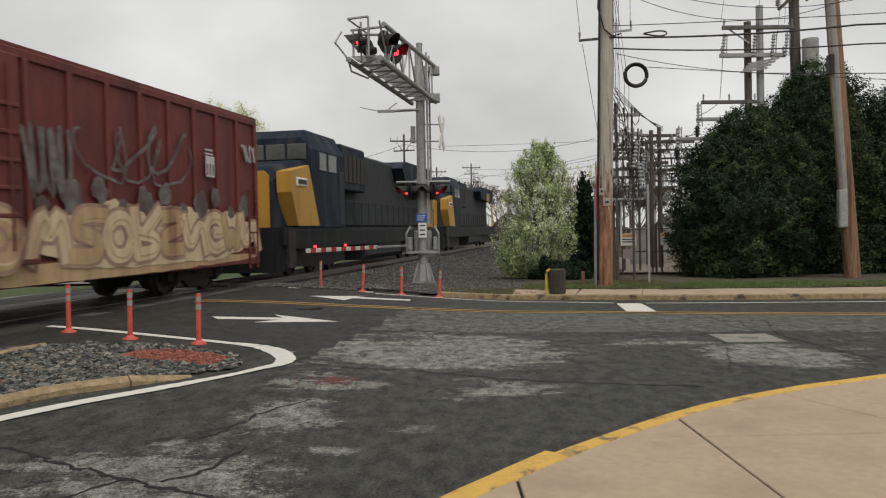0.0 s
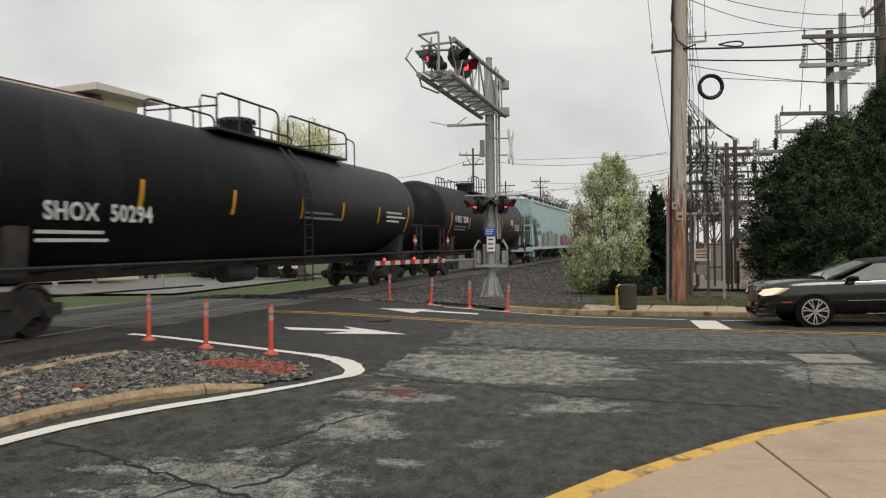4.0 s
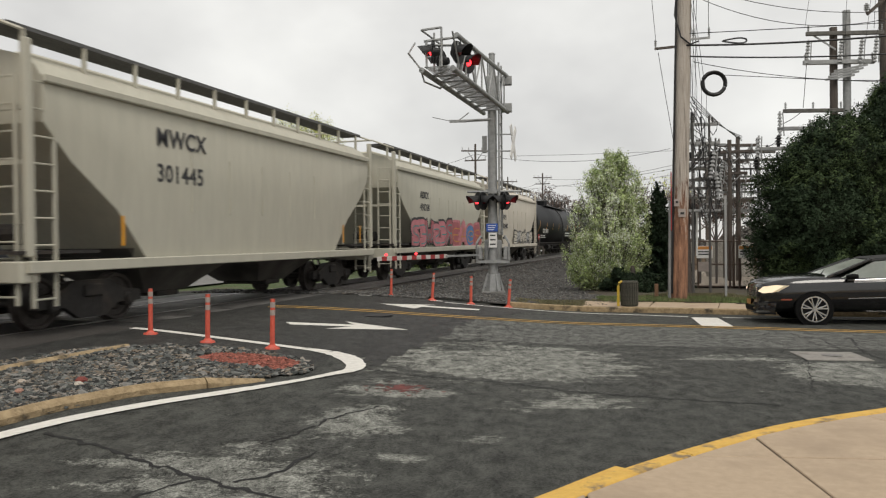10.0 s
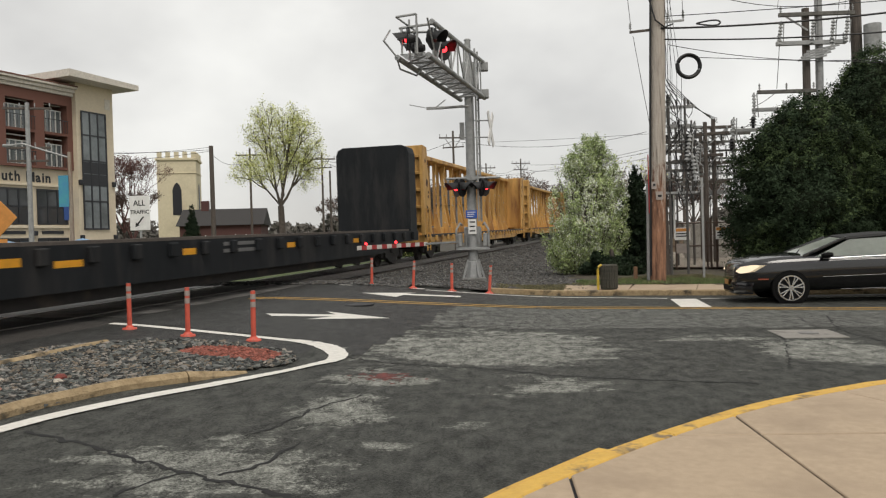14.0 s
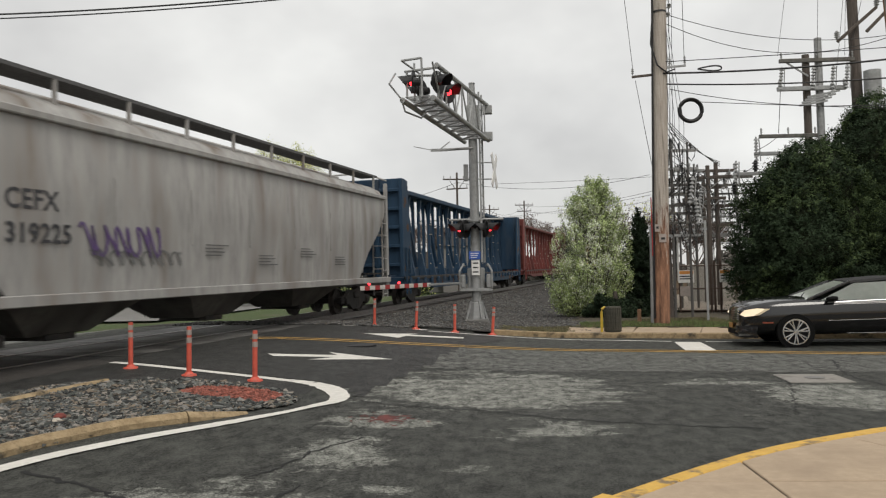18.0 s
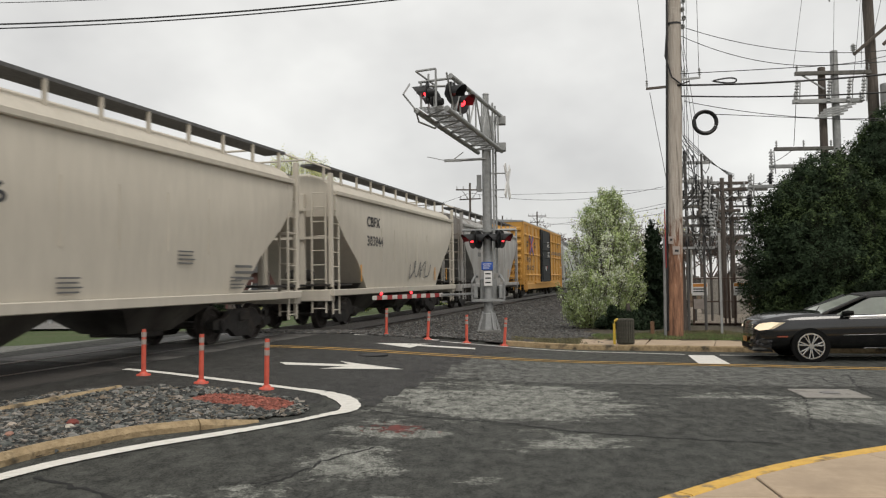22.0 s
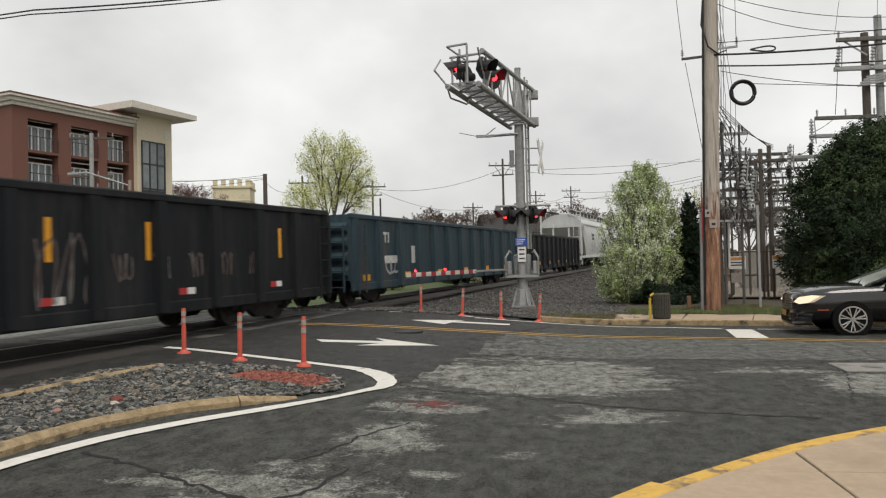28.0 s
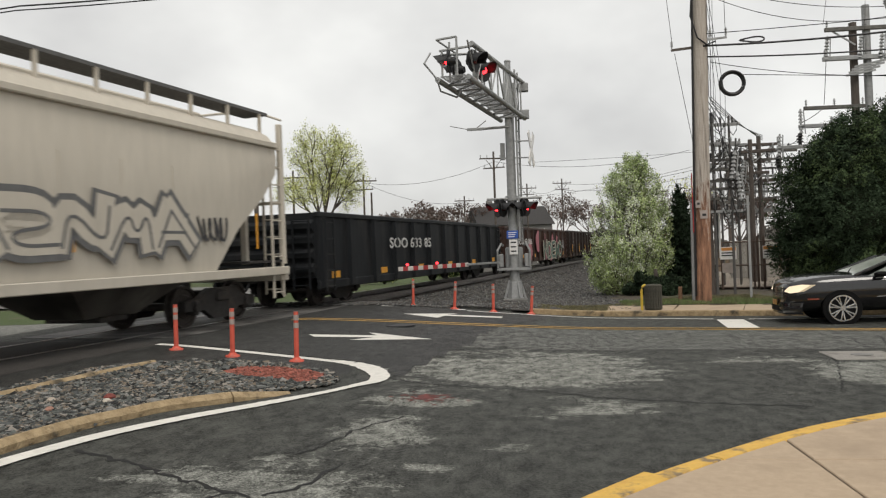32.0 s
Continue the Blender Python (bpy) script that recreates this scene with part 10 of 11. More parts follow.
# ---- the black car ----
def car_build():
    M["car_paint"] = mat("black_car_paint", (0.008, 0.008, 0.009), (0.006, 0.006, 0.007), 3, 0.16, spec=0.6)
    M["car_paint"].node_tree.nodes["Principled BSDF"].inputs["Coat Weight"].default_value = 0.6
    M["chrome"] = mat("chrome", (0.66, 0.66, 0.65), None, 5, 0.2, 1.0)
    M["rubber"] = mat("tyre_rubber", (0.010, 0.010, 0.010), None, 20, 0.9, spec=0.06)
    M["headlamp"] = mat("lit_headlamp", (1.0, 0.84, 0.60), (1.0, 0.84, 0.60), 5, 0.1, emit=0.3)
    M["plastic"] = mat("black_trim", (0.007, 0.007, 0.007), None, 9, 0.7, spec=0.1)
    M["window"] = mat("tinted_window", (0.15, 0.17, 0.15), (0.11, 0.125, 0.112), 2, 0.08, spec=0.12)
    M["windscreen"] = mat("windscreen_glass", (0.36, 0.39, 0.35), (0.22, 0.24, 0.21), 2, 0.06, spec=0.6)
    M["dull_chrome"] = mat("dull_chrome_strip", (0.12, 0.12, 0.12), None, 5, 0.3, 0.9)
    M["belt_chrome"] = mat("belt_strip_chrome", (0.80, 0.80, 0.80), None, 5, 0.3, 0.8)
    M["marker_red"] = mat("red_side_marker", (0.28, 0.06, 0.03), None, 5, 0.3)
    M["plate"] = mat("orange_number_plate", (0.42, 0.20, 0.05), None, 5, 0.5)
    M["soft_top"] = mat("black_soft_top", (0.022, 0.022, 0.022), None, 20, 0.85)
    car = thing("convertible_car", "black convertible with closed soft top, headlamps lit", "car")
    # local frame: x back along the car from the front axle, y to the far side, z up
    st = [  # x, half width at belt, sill z, belt z, top z of body
        (-1.02, 0.40, 0.30, 0.62, 0.72), (-0.98, 0.60, 0.22, 0.67, 0.79), (-0.88, 0.74, 0.18, 0.72, 0.85), (-0.70, 0.83, 0.17, 0.78, 0.90), (-0.35, 0.89, 0.17, 0.83, 0.96), (0.10, 0.905, 0.18, 0.85, 0.98),
        (0.45, 0.91, 0.18, 0.88, 0.99), (1.10, 0.915, 0.18, 0.91, 0.98), (2.20, 0.915, 0.19, 0.93, 0.98), (2.90, 0.90, 0.20, 0.95, 0.99), (3.40, 0.88, 0.24, 0.96, 1.01), (3.80, 0.82, 0.30, 0.92, 0.99), (3.95, 0.72, 0.36, 0.84, 0.94)]
    rings = []
    for x, w, z0, zb, zt in st:
        rings.append([(x, -w * 0.93, z0), (x, -w, (z0 + zb) / 2), (x, -w * 0.985, zb), (x, -w * 0.90, zt - 0.02), (x, -w * 0.5, zt + 0.02), (x, 0, zt + 0.035), (x, w * 0.5, zt + 0.02), (x, w * 0.90, zt - 0.02), (x, w * 0.985, zb), (x, w, (z0 + zb) / 2), (x, w * 0.93, z0)])
    body = part("body", G().loft(rings), "car_paint", car, "glossy black bodywork", True)
    mod = body.modifiers.new("round", "SUBSURF")
    mod.levels = mod.render_levels = 1
    for ax in (0.0, 2.765):
        for s in (-1, 1):
            part("wheel_arch", G().cyl((ax, s * 0.80, 0.312), (ax, s * 0.915, 0.312), 0.36, n=28), "plastic", car, "dark wheel arch")
            wh = part("wheel", G().loft([[(ax + r * math.cos(2 * math.pi * i / 30), s * y, 0.312 + r * math.sin(2 * math.pi * i / 30)) for i in range(30)] for y, r in ((0.70, 0.23), (0.70, 0.29), (0.73, 0.312), (0.90, 0.312), (0.925, 0.298), (0.925, 0.258), (0.88, 0.25))]), "rubber", car, "black tyre", True)
            part("rim", G().loft([[(ax + r * math.cos(2 * math.pi * i / 28), s * y, 0.312 + r * math.sin(2 * math.pi * i / 28)) for i in range(28)] for y, r in ((0.87, 0.26), (0.93, 0.26), (0.93, 0.232), (0.89, 0.22))], caps=False), "chrome", wh, smooth=True)
            part("brake_disc", G().cyl((ax, s * 0.80, 0.312), (ax, s * 0.86, 0.312), 0.19, n=20), "plastic", wh)
            for k in range(7):
                for o in (-0.15, 0.15):
                    a = 2 * math.pi * k / 7 + 0.2
                    part("spoke", G().bar((ax + 0.05 * math.cos(a), s * 0.915, 0.312 + 0.05 * math.sin(a)), (ax + 0.245 * math.cos(a + o), s * 0.925, 0.312 + 0.245 * math.sin(a + o)), 0.024, 0.03, 0.006), "chrome", wh)
            part("hub", G().cyl((ax, s * 0.88, 0.312), (ax, s * 0.93, 0.312), 0.055, n=14), "chrome", wh)
    # roof, pillars and glass
    xs = (1.10, 1.22, 1.9, 2.6, 3.0, 3.32)
    tops = (1.295, 1.325, 1.375, 1.34, 1.21, 1.0)
    ws = (0.62, 0.62, 0.63, 0.62, 0.64, 0.72)
    rr = [[(x, -w, t - 0.05), (x, -w * 0.94, t - 0.005), (x, -w * 0.5, t + 0.025), (x, w * 0.5, t + 0.025), (x, w * 0.94, t - 0.005), (x, w, t - 0.05)] for x, t, w in zip(xs, tops, ws)]
    part("soft_top", G().loft(rr), "soft_top", car, "black fabric roof", True)
    part("windscreen", G().loft([[(0.22, -0.76, 0.95), (0.10, 0, 0.985), (0.22, 0.76, 0.95), (0.25, 0.76, 0.95), (0.13, 0, 0.985), (0.25, -0.76, 0.95)], [(1.10, -0.60, 1.28), (1.04, 0, 1.31), (1.10, 0.60, 1.28), (1.13, 0.60, 1.28), (1.07, 0, 1.31), (1.13, -0.60, 1.28)]]), "windscreen", car, "raked windscreen")
    part("wiper", G().tube([(0.22, -0.5, 0.985), (0.42, -0.1, 1.075), (0.5, 0.25, 1.10)], 0.012, 5), "plastic", car)
    for s in (-1, 1):
        part("windscreen_pillar", G().bar((0.27, s * 0.79, 0.94), (1.14, s * 0.635, 1.30), 0.05, 0.06, 0.015), "car_paint", car)
        part("side_window", G().loft([[(0.50, s * 0.83, 0.93), (2.45, s * 0.83, 0.95), (2.45, s * 0.81, 0.95), (0.50, s * 0.81, 0.93)], [(1.20, s * 0.645, 1.26), (2.35, s * 0.645, 1.31), (2.35, s * 0.63, 1.31), (1.24, s * 0.62, 1.25)]]), "window", car)
        part("quarter_window", G().loft([[(2.50, s * 0.82, 0.95), (3.0, s * 0.80, 0.96), (3.0, s * 0.78, 0.96), (2.50, s * 0.80, 0.95)], [(2.42, s * 0.645, 1.31), (2.62, s * 0.645, 1.29), (2.62, s * 0.63, 1.29), (2.42, s * 0.63, 1.31)]]), "window", car)
        part("belt_trim", G().tube([(0.62, s * 0.899, 0.893), (1.2, s * 0.908, 0.915), (2.1, s * 0.912, 0.94), (2.8, s * 0.905, 0.97)], 0.010, 6), "belt_chrome", car, "chrome belt strip")
        part("side_moulding", G().tube([(0.62, s * 0.914, 0.53), (2.2, s * 0.918, 0.57)], 0.005, 6), "dull_chrome", car)
        part("sill_strip", G().tube([(0.95, s * 0.908, 0.28), (2.2, s * 0.908, 0.29)], 0.004, 6), "dull_chrome", car)
        part("door_handle", G().bar((1.85, s * 0.925, 0.80), (2.05, s * 0.925, 0.81), 0.025, 0.03, 0.008), "dull_chrome", car)
        my = (s * 0.86, s * 1.06)
        mr = part("mirror", G().loft([[(x, y, z) for y, z in ((my[0], 0.90 + e), (my[1], 0.92 + e), (my[1] + s * 0.02, 0.97), (my[1], 1.02 - e), (my[0], 1.01 - e))] for x, e in ((0.60, 0.03), (0.66, 0.0), (0.76, 0.01))]), "plastic", car, "black door mirror", True)
        part("headlamp", G().loft([[(-1.0, s * 0.60, 0.655), (-0.93, s * 0.74, 0.615), (-0.78, s * 0.865, 0.64), (-0.57, s * 0.90, 0.775), (-0.72, s * 0.865, 0.79), (-0.92, s * 0.70, 0.75)], [(-0.86, s * 0.52, 0.64), (-0.78, s * 0.68, 0.62), (-0.58, s * 0.78, 0.66), (-0.40, s * 0.82, 0.78), (-0.56, s * 0.78, 0.78), (-0.78, s * 0.62, 0.73)]]), "headlamp", car, "lit leaf-shaped headlamp", True)
        part("side_marker", G().box(-0.62, -0.42, min(s * 0.865, s * 0.895), max(s * 0.865, s * 0.895), 0.485, 0.51, m=pose(0, 0, 0, 0, 0, 0)), "marker_red", car, "dark red side marker")
        part("fog_lamp", G().cyl((-0.93, s * 0.56, 0.31), (-0.86, s * 0.56, 0.31), 0.04, n=12), "chrome", car)
    for k in range(5):
        part("grille_bar", G().tube([(-1.0, -0.48, 0.54 + k * 0.045), (-1.055 + 0.008 * k, 0, 0.54 + k * 0.045), (-0.975, 0.48, 0.54 + k * 0.045)], 0.012, 5), "chrome", car)
    part("front_plate", G().box(-1.065, -1.05, -0.16, 0.16, 0.36, 0.47), "plate", car, "front plate")
    part("bumper", G().loft([[(x, -w, 0.19), (x - 0.03, -w, 0.30), (x, -w, 0.42), (x, w, 0.42), (x - 0.03, w, 0.30), (x, w, 0.19)] for x, w in ((-1.02, 0.35), (-0.98, 0.62), (-0.86, 0.76), (-0.70, 0.84))]), "car_paint", car, "", True)
    part("air_intake", G().loft([[(x, -w, 0.24), (x, -w, 0.34), (x, w, 0.34), (x, w, 0.24)] for x, w in ((-1.06, 0.30), (-1.02, 0.48), (-0.9, 0.5))]), "plastic", car)
    for k in range(6):
        part("bonnet_louvre", G().box(-0.55 + k * 0.11, -0.49 + k * 0.11, -0.55, 0.55, 0.925 + k * 0.010, 0.94 + k * 0.010, 0.005), "car_paint", car)
    return car


the_car = car_build()
CAR_Y = 16.78


# ---- across the track: the corner building, church, houses ----
def corner_building():
    M["red_brick"] = mat("brown_red_brick", (0.185, 0.082, 0.060), (0.135, 0.060, 0.045), 30, 0.85, c3=(0.155, 0.070, 0.053), s3=0.7)
    M["cream"] = mat("cream_stucco", (0.66, 0.57, 0.43), (0.60, 0.52, 0.39), 6, 0.85, c3=(0.55, 0.475, 0.36), s3=0.4)
    M["cornice"] = mat("pale_cornice", (0.66, 0.61, 0.54), None, 6, 0.7)
    M["frame_white"] = mat("white_window_frame", (0.66, 0.66, 0.63), None, 6, 0.5)
    M["frame_dark"] = mat("dark_window_frame", (0.02, 0.022, 0.028), None, 6, 0.4)
    M["pane"] = mat("window_glass", (0.055, 0.06, 0.065), None, 3, 0.06)
    # Lighter copy of the pane: reflected sky is put into its base colour.
    M["pane_sky"] = mat("painted_sky_glass", (0.20, 0.225, 0.235), (0.10, 0.115, 0.12), 0.6, 0.08)
    b = thing("corner_building", "four-storey brick and cream building with recessed balconies", "building", Matrix.Translation((-30.3, 40.8, 0.15)) @ pose(0, 0, 0, 0, 0, 90 - 19))
    # local: x along the front (away), y to the left behind the front, z up
    L, D = 8.7, 12.0
    gs = part("lower_wall", G().box(0, L, 0.35, D, 0, 6.55), "cream", b, "cream stucco lower storeys")
    bays = ((0.95, 2.95), (3.85, 5.85), (6.55, 8.3))
    # brick piers and spandrels leave the balconies open
    edges = [0.0] + [e for bay in bays for e in bay] + [L]
    for i in range(0, len(edges), 2):
        part("brick_pier", G().box(edges[i], edges[i + 1], 0, 1.35, 6.55, 11.4), "red_brick", b)
    part("brick_band", G().box(0, L, 0.002, 1.35, 10.75, 11.4), "red_brick", b)
    part("brick_back", G().box(0, L, 1.35, D, 6.55, 11.4), "red_brick", b)
    part("brick_side", G().box(-0.02, 0.1, 0.01, D, 6.55, 11.41), "red_brick", b)
    for x0, x1 in bays:
        for z in (6.55, 8.75):
            part("balcony_slab", G().box(x0, x1, -0.04, 1.34, z, z + 0.16), "red_brick", b)
            w = part("window", G().box(x0 + 0.12, x1 - 0.12, 0.52, 0.60, z + 0.2, z + 1.65), "pane_sky", b, "balcony window in white frame")
            n = 4
            for k in range(n + 1):
                x = x0 + 0.12 + (x1 - 0.24 - x0) * k / n
                part("frame", G().box(x - 0.04, x + 0.04, 0.46, 0.525, z + 0.18, z + 1.68), "frame_white", w)
            for zz in (0.18, 1.62, 1.95):
                part("frame", G().box(x0 + 0.09, x1 - 0.09, 0.47, 0.53, z + zz, z + zz + 0.07), "frame_white", w)
            r = part("railing", G().box(x0, x1, -0.1, -0.06, z + 0.95, z + 1.0), "frame_dark", b)
            for k in range(9):
                x = x0 + 0.05 + (x1 - x0 - 0.1) * k / 8
                part("baluster", G().box(x - 0.01, x + 0.01, -0.09, -0.07, z + 0.16, z + 0.95), "frame_dark", r)
    for i, (q, h0, h1) in enumerate(((0.15, 11.4, 11.62), (0.30, 11.62, 11.85), (0.48, 11.85, 12.0))):
        part("cornice", G().box(-q, L + 0.1, -q, D, h0, h1, 0.02), "cornice", b, "pale moulded cornice")
    part("roof_edge", G().box(-0.5, L + 0.1, -0.5, D, 12.0, 12.08), "red_brick", b)
    # the cream stair tower
    TX0, TX1 = L, L + 3.1
    part("tower", G().box(TX0 + 0.004, TX1, -0.35, 9.0, 0, 12.35), "cream", b, "cream stair tower")
    part("tower_roof", G().prism([(TX0 - 1.6, 12.35), (TX1 + 1.1, 12.35), (TX1 + 1.1, 12.7), (TX0 - 1.6, 12.8)], "y", -1.7, 9.5), "cornice", b, "broad overhanging pale roof")
    tw = part("tall_window", G().box(TX0 + 0.35, TX1 - 0.75, -0.42, -0.34, 2.7, 10.5), "pane_sky", b, "tall dark-framed stair window with painted sky reflection")
    for k in range(4):
        x = TX0 + 0.35 + (TX1 - TX0 - 1.1) * k / 3
        part("frame", G().box(x - 0.05, x + 0.05, -0.46, -0.41, 2.65, 10.55), "frame_dark", tw)
    for z in (2.65, 4.5, 5.6, 7.2, 8.9, 10.45):
        part("frame", G().box(TX0 + 0.3, TX1 - 0.7, -0.458, -0.41, z, z + 0.1), "frame_dark", tw)
    for z in (5.6, 6.4):
        part("spandrel", G().box(TX0 + 0.4, TX1 - 0.8, -0.45, -0.40, z, z + 0.75), "frame_dark", tw)
    part("vent", G().box(TX1 - 0.7, TX1 - 0.25, -0.37, -0.34, 10.9, 11.6), "cornice", b)
    for x in (TX0 + 0.1, TX1 - 0.2):
        part("wall_lamp", G().box(x - 0.12, x + 0.12, -0.6, -0.35, 5.6, 5.95, 0.04), "frame_dark", b)
        part("wall_lamp", G().box(x - 0.12, x + 0.12, -0.6, -0.35, 2.0, 2.3, 0.04), "frame_dark", b)
    # shop storeys
    for x0, x1 in ((0.5, 2.7), (3.3, 5.5), (6.1, 8.3)):
        for z0, z1 in ((3.05, 5.2), (0.3, 2.1)):
            w = part("window", G().box(x0, x1, 0.28, 0.36, z0, z1), "pane", b, "dark shop window")
            for k in range(4):
                x = x0 + (x1 - x0) * k / 3
                part("frame", G().box(x - 0.05, x + 0.05, 0.24, 0.29, z0 - 0.05, z1 + 0.05), "frame_dark", w)
            for z in (z0, (z0 + z1) / 2, z1):
                part("frame", G().box(x0 - 0.05, x1 + 0.05, 0.245, 0.29, z - 0.05, z + 0.05), "frame_dark", w)
        part("wall_lamp", G().box(x0 - 0.4, x0 - 0.15, 0.1, 0.35, 2.3, 2.6, 0.04), "frame_dark", b)
        part("storey_sign", G().box(x0 + 0.3, x1 - 0.3, 0.30, 0.35, 2.4, 2.6), "frame_dark", b, "small dark fascia sign")
    part("string_course", G().box(-0.05, L, 0.2, 0.36, 2.75, 2.95, 0.02).box(-0.05, L, 0.2, 0.36, 5.4, 5.55, 0.02), "cream", b)
    at = 0.8
    for ch in "The South Main":
        if ch == " ":
            at += 0.32
            continue
        q = letters(ch, 0.85, "frame_dark", b, pose(at, 0.33, 5.70, 90, 0, 0), "sign_letter", 0.028)
        at += max(v.co.x for v in q.data.vertices) + 0.075
    for x, c in ((0.1, (0.04, 0.10, 0.32)), (2.78, (0.62, 0.44, 0.05)), (8.0, (0.04, 0.10, 0.32))):
        part("banner", G().box(x, x + 0.5, 0.2, 0.24, 3.3, 5.3), mat("banner_cloth", c, None, 5, 0.7), b, "hanging wall banner")
    for x in (1.5, 7.2):
        part("cafe_umbrella", G().cyl((x, -2.2, 1.75), (x, -2.2, 2.05), 1.2, 0.05, n=10), mat("pale_blue_canvas", (0.25, 0.42, 0.62), None, 5, 0.8), b, "pale blue cafe umbrella")
        part("umbrella_pole", G().cyl((x, -2.2, 0), (x, -2.2, 1.8), 0.03, n=6), "galv", b)


corner_building()


def church():
    M["church_stone"] = mat("pale_yellow_render", (0.66, 0.585, 0.42), (0.60, 0.53, 0.37), 5, 0.85, c3=(0.54, 0.47, 0.33), s3=0.6)
    c = thing("church_tower", "square pale yellow church tower with battlements", "church", Matrix.Translation((-33.2, 80, 0.2)) @ pose(0, 0, 0, 0, 0, 14))
    part("tower", G().box(-1.95, 1.95, -1.95, 1.95, 0, 10.3), "church_stone", c)
    part("cornice", G().box(-2.1, 2.1, -2.1, 2.1, 10.3, 10.55, 0.03).box(-2.02, 2.02, -2.02, 2.02, 8.9, 9.05, 0.03), "church_stone", c)
    for i in range(5):
        x = -1.9 + i * 0.85
        part("merlon", G().box(x, x + 0.45, -2.0, -1.7, 10.55, 11.2, 0.02), "church_stone", c)
        part("merlon", G().box(1.7, 2.0, x, x + 0.45, 10.55, 11.2, 0.02), "church_stone", c)
    for rz in (0, 90):
        q = G().prism([(-0.45, 4.6), (0.45, 4.6), (0.45, 7.2), (0.25, 7.75), (0, 8.0), (-0.25, 7.75), (-0.45, 7.2)], "y", -2.0, -1.9)
        part("belfry_window", q, "frame_dark", c, "pointed dark belfry opening", m=pose(0, 0, 0, 0, 0, rz))
    part("nave", G().box(-2.2, 2.2, 1.9, 16, 0, 4.5).prism([(-2.4, 4.4), (2.4, 4.4), (0, 7.0)], "y", 1.9, 16), "church_stone", c)


church()


def house(x, y, w, d, h, rz, wall, roof, label):
    t = thing("house", label, "house", Matrix.Translation((x, y, land(x, y))) @ pose(0, 0, 0, 0, 0, rz))
    part("wall", G().box(-w / 2, w / 2, -d / 2, d / 2, 0, h), wall, t)
    part("roof", G().prism([(-d / 2 - 0.3, h), (d / 2 + 0.3, h), (0, h + d * 0.28)], "x", -w / 2 - 0.3, w / 2 + 0.3), roof, t)
    part("chimney", G().box(-w * 0.3, -w * 0.3 + 0.7, -0.35, 0.35, h, h + d * 0.28 + 0.8, 0.02), wall, t)
    n = max(2, int(w / 2.6))
    for i in range(n):
        xx = -w / 2 + w * (i + 0.5) / n
        for z in (1.0, 3.6) if h > 5 else (1.0,):
            wn_ = part("window", G().box(xx - 0.45, xx + 0.45, -d / 2 - 0.05, -d / 2 + 0.02, z, z + 1.4), "pane", t)
            part("frame", G().box(xx - 0.55, xx - 0.45, -d / 2 - 0.08, -d / 2, z - 0.1, z + 1.5).box(xx + 0.45, xx + 0.55, -d / 2 - 0.08, -d / 2, z - 0.1, z + 1.5), "frame_white", wn_)
    return t


M["wall_dark"] = mat("dark_red_siding", (0.10, 0.045, 0.04), None, 8, 0.9)
M["wall_grey"] = mat("grey_siding", (0.22, 0.21, 0.20), None, 8, 0.9)
M["roof_dark"] = mat("dark_shingle", (0.05, 0.047, 0.046), (0.03, 0.028, 0.028), 20, 0.95)
house(-26.2, 74, 7.5, 6, 3.4, 10, "wall_dark", "roof_dark", "low dark-red row house with chimneys")
house(-3.2, 98, 9, 9, 5.6, 15, "wall_grey", "roof_dark", "distant grey gabled house beyond the track")
house(-12.5, 92, 9, 7, 3.0, 8, "wall_grey", "roof_dark", "low grey house behind the road")
for x, y, h in ((-21.5, 58, 9.2), (-19.75, 62, 9.4), (-14.66, 66, 9.3), (-14.2, 67, 7.8), (-7.78, 88, 8.9), (-3.0, 62, 10.2), (-0.6, 92, 10.4), (3.65, 95, 11.1), (2.6, 130, 10)):
    p = pole(x, y, 0.2, h, 0.11 if x > -21 else 0.2, 0.08 if x > -21 else 0.16, "distant utility pole with a crossarm", "wood_dark")
    if x > -21 and h != 7.8:
        crossarm(p, Vector((0, 0, h - 0.75)), 2.3, 12, 5, sec=0.09)
        if x < -10 or x > -4:
            crossarm(p, Vector((0, 0.1, h - 1.5)), 1.8, -14, 4, sec=0.08)
        for d in (-1, 1):
            part("brace", G().bar((0, 0, h - 1.7), (d * 0.6, d * 0.1, h - 0.85), 0.04, 0.04), "wood_dark", p)
for a, b in (((-21.5, 58, 8.9), (-40, 40, 9.0)), ((-21.5, 58, 8.6), (-19.75, 62, 8.8)), ((-19.75, 62, 8.7), (-14.66, 66, 8.6)), ((-14.66, 66, 8.6), (-7.78, 88, 8.2)), ((-7.78, 88, 8.2), (-0.6, 92, 9.6)), ((-0.6, 92, 9.7), (3.65, 95, 10.4)), ((3.65, 95, 10.4), (16, 60, 9.0)), ((3.65, 95, 9.7), (16, 60, 8.2)), ((-21.5, 58, 9.1), (-45, 62, 11)), ((-21.5, 58, 8.8), (-45, 62, 10)), ((-3.0, 62, 9.4), (-14.66, 66, 8.6)), ((-3.0, 62, 9.4), (12, 60, 9.3))):
    wire(a, b, 0.8, 0.016)
sl = thing("street_lamp", "grey street lamp with a long curved arm", "street lamp", Matrix.Translation((-21.5, 38, 0.2)))
part("post", G().cyl((0, 0, 0), (0, 0, 6.3), 0.12, 0.10, n=10), "wood", sl)
part("arm", G().tube([(0, 0, 6.0), (-1.2, -0.2, 6.4), (-2.2, -0.4, 6.75), (-2.7, -0.5, 6.7)], 0.05, 6), "galv", sl)
part("lamp_head", G().box(-3.2, -2.6, -0.6, -0.4, 6.6, 6.75, 0.04), "galv", sl)
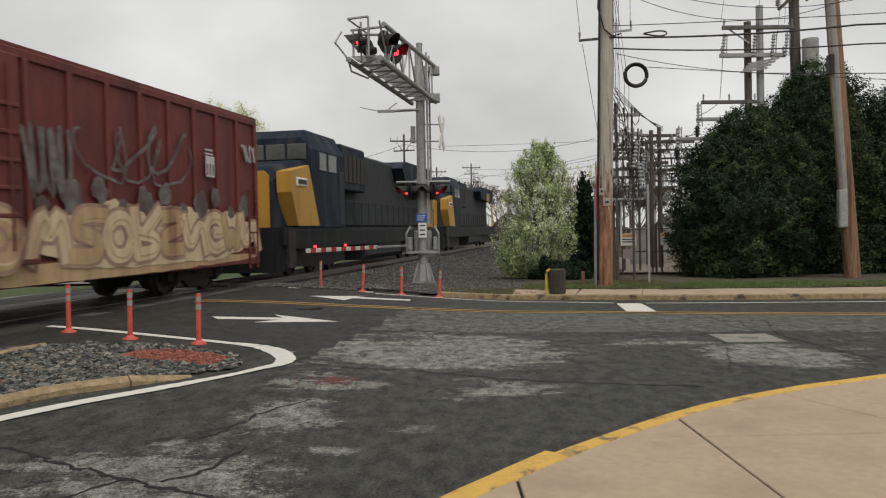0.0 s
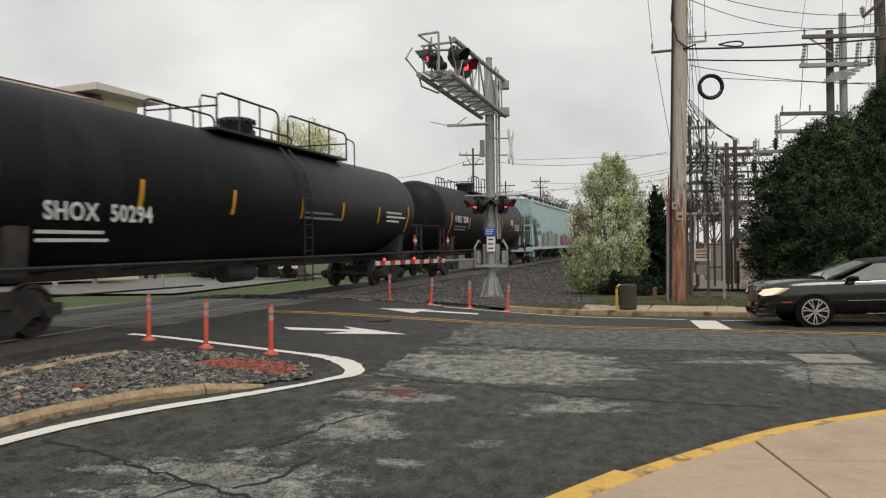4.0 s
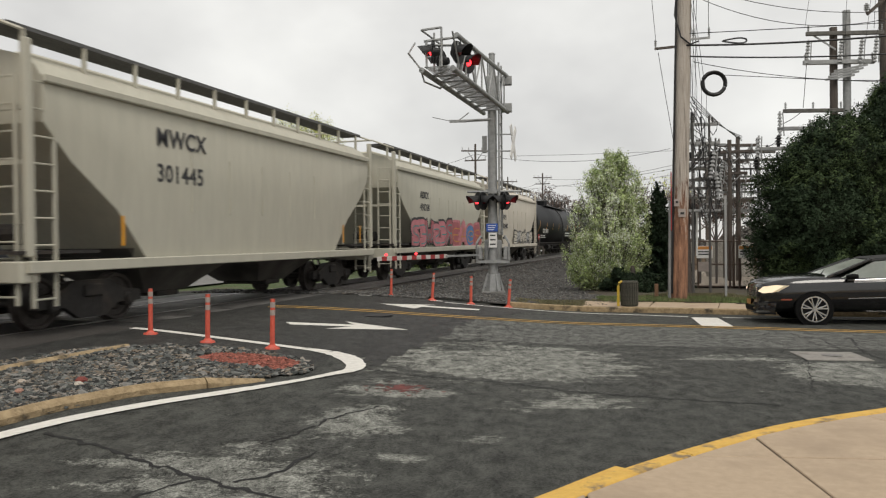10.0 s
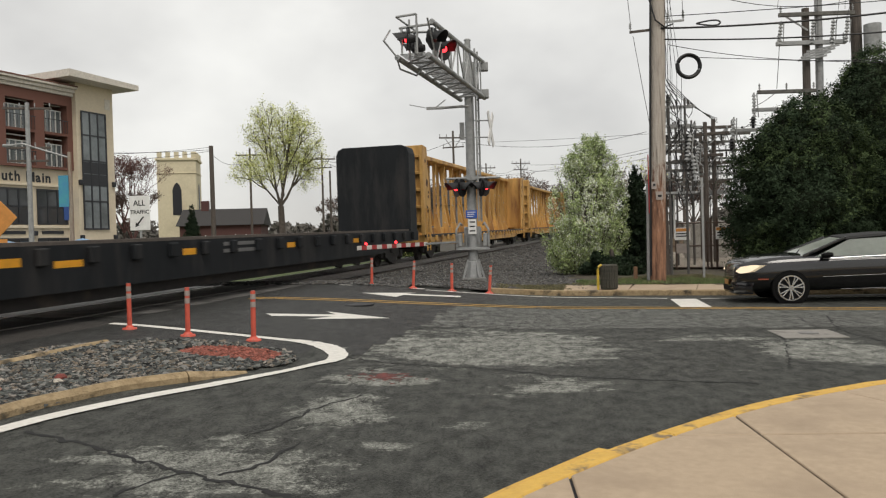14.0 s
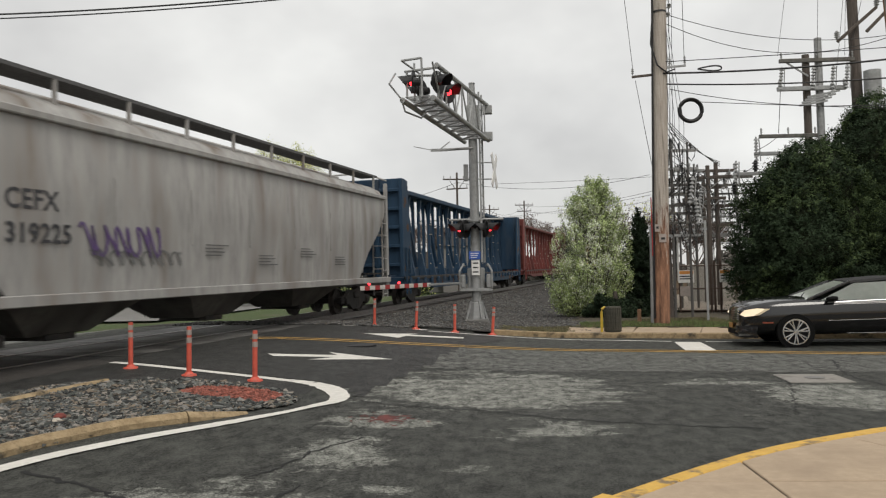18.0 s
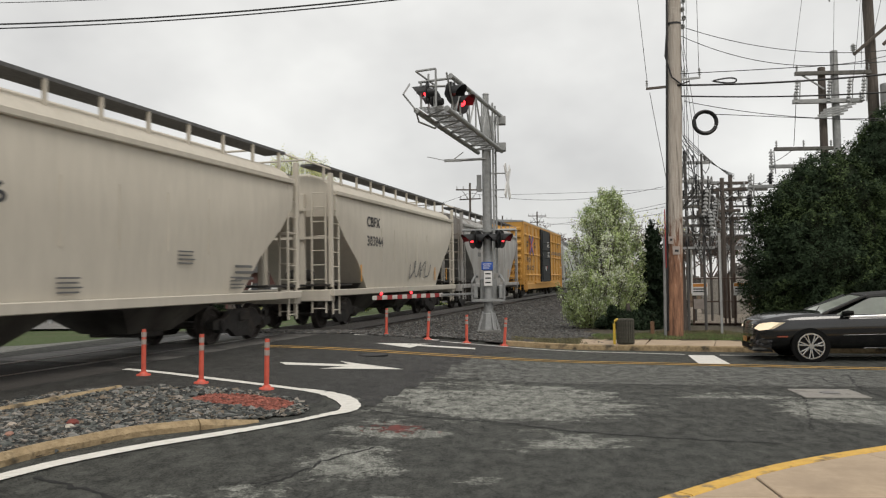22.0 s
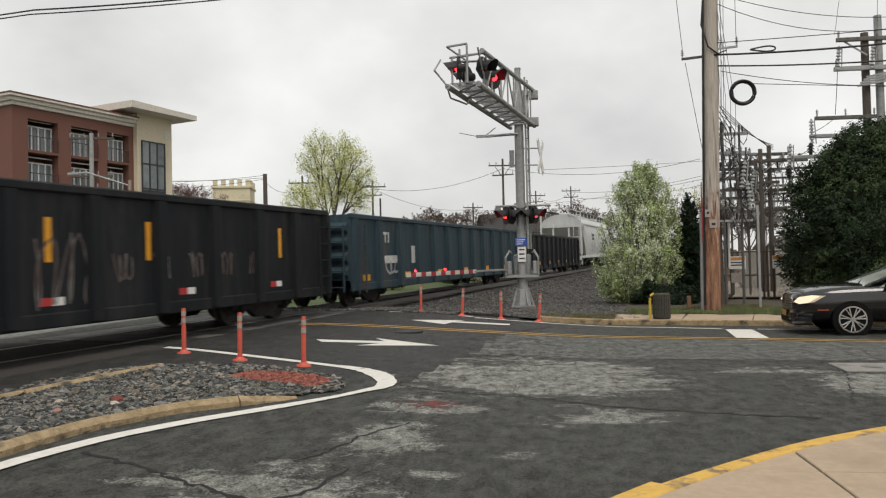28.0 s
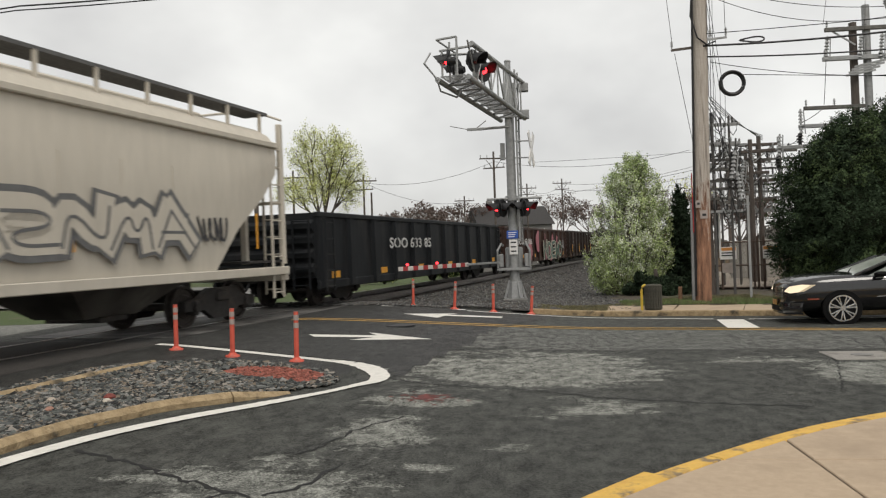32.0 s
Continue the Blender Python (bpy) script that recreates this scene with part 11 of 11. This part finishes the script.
bn = part("banner", G().box(-0.55, -0.02, -0.16, -0.14, 3.5, 5.1), mat("teal_banner_cloth", (0.06, 0.30, 0.36), (0.05, 0.22, 0.40), 2, 0.7), sl, "teal street banner")
p2 = pole(-24.6, 39.5, 0.2, 9.4, 0.14, 0.11, "grey utility pole with stacked crossarms before the building", "galv")
for z, ln in ((8.9, 2.4), (6.8, 2.2), (6.1, 2.0)):
    crossarm(p2, Vector((0, 0, z)), ln, 15, 4, "wood_dark")
ts = thing("traffic_sign", "white road sign reading all traffic with an arrow", "road sign", Matrix.Translation((-14.2, 30.2, 0.25)))
part("post", G().box(-0.04, 0.04, -0.03, 0.03, 0, 2.9), "galv", ts)
bd = part("board", G().box(-0.42, 0.42, -0.06, -0.035, 1.95, 3.35, 0.02), "white", ts, "white sign board")
letters("ALL", 0.30, "black", ts, pose(-0.26, -0.063, 2.95, 90, 0, 0), "sign_lettering", 0.006)
letters("TRAFFIC", 0.22, "black", ts, pose(-0.39, -0.063, 2.62, 90, 0, 0), "sign_lettering", 0.005, 1.0, 0.78)
part("arrow", G().bar((0.15, -0.064, 2.5), (-0.1, -0.064, 2.2), 0.004, 0.06).prism([(-0.2, 2.08), (-0.17, 2.28), (-0.02, 2.16)], "y", -0.066, -0.062), "black", bd)
wsn = thing("warning_sign", "orange diamond roadwork sign", "road sign", Matrix.Translation((-19.75, 29.5, 0.25)))
part("post", G().box(-0.04, 0.04, -0.03, 0.03, 0, 2.4), "galv", wsn)
part("board", G().box(-0.6, 0.6, -0.06, -0.035, -0.6, 0.6, 0.02), "sign_orange", wsn, m=Matrix.Translation((0, 0, 2.6)) @ pose(0, 0, 0, 0, 45, 0))
part("plate", G().box(-0.4, 0.4, -0.06, -0.035, 1.35, 1.75), "sign_orange", wsn)
# the far pavement and kerb beyond the track
for a, b in (([(-40, 22.2), (-26, 22.0), (-16.5, 21.6)], "far_side_kerb"), ([(-40, 11.0), (-26, 11.0), (-18, 11.2)], "far_side_kerb")):
    kerb(b, "kerb", a, 0.2, 0.14, "pale kerb beyond the crossing", piece=4)
sheet("far_lot", "panel", -60, -15, 33, 62, 2.0, -0.02, "pale asphalt lot before the buildings")
pk = thing("pickup_truck", "white parked pickup truck far across the track", "vehicle", Matrix.Translation((-17.5, 54, 0.3)) @ pose(0, 0, 0, 0, 0, 5))
part("body", G().prism([(-2.6, 0.45), (-2.6, 1.0), (-1.2, 1.1), (-0.7, 1.75), (0.7, 1.75), (0.9, 1.15), (2.6, 1.15), (2.6, 0.45)], "y", -0.9, 0.9), "white", pk)
part("side_window", G().prism([(-0.95, 1.2), (-0.6, 1.65), (0.6, 1.65), (0.7, 1.2)], "y", -0.92, -0.88), "pane", pk)
for x in (-1.7, 1.6):
    part("wheel", G().cyl((x, -0.95, 0.36), (x, -0.7, 0.36), 0.36, n=16), "rubber", pk)


def far_woods():
    """A low line of bare woods and roofs that closes the horizon."""
    rng = np.random.default_rng(77)
    k = 26000
    x = rng.uniform(-150, 150, k)
    y = 205 + rng.uniform(-6, 10, k)
    top = 5.0 + 2.2 * np.sin(x * 0.11) + 1.5 * np.sin(x * 0.31 + 1) + 1.0 * np.sin(x * 0.83)
    p = np.stack([x, y, 0.4 + top * rng.random(k) ** 0.7], 1)
    tagged(part("far_woods", leaves(p, rng.normal(size=(k, 3)), 1.1, rng), "twig_far"), "distant low line of bare brown woods", "woods", kind="stuff")


M["twig_far"] = mat("distant_bare_woods", (0.16, 0.145, 0.13), (0.09, 0.085, 0.075), 0.3, 0.95, each=-0.35)
far_woods()
for k, (x, y, h, w) in enumerate(((-11.5, 58, 1.6, 4.0), (-16.8, 57, 1.3, 3.0), (-19.5, 60, 1.5, 3.0), (-8.0, 70, 1.8, 5.0), (-24.5, 60, 1.6, 3.5))):
    shrub("roadside_shrub", "low olive-green shrub beyond the track", "shrub", (x, y, land(x, y) - 0.05), heap(120 + k, w, 2.2, h, 14), 2600, 0.12, "leaf_dark_tip", "leaf_spring", 120 + k, tip_share=0.25)


def motions():
    for car, s in MOVING:
        walk(car, [(0.0, rail_pose(s)), (16.0, rail_pose(s + 16 * SPEED)), (32.0, rail_pose(s + 32 * SPEED))])
    stops = ((0.0, 16.0), (1.0, 12.7), (1.5, 11.05), (2.0, 9.48), (2.5, 8.15), (3.0, 7.03), (3.5, 6.22), (4.0, 6.08), (4.5, 6.04), (5.5, 6.04), (16.0, 6.04), (32.0, 6.04))
    walk(the_car, [(t, pose(x, CAR_Y - 0.09 * (x - 5.94), land(x, CAR_Y) + 0.002, 0, 0, -5)) for t, x in stops])


motions()
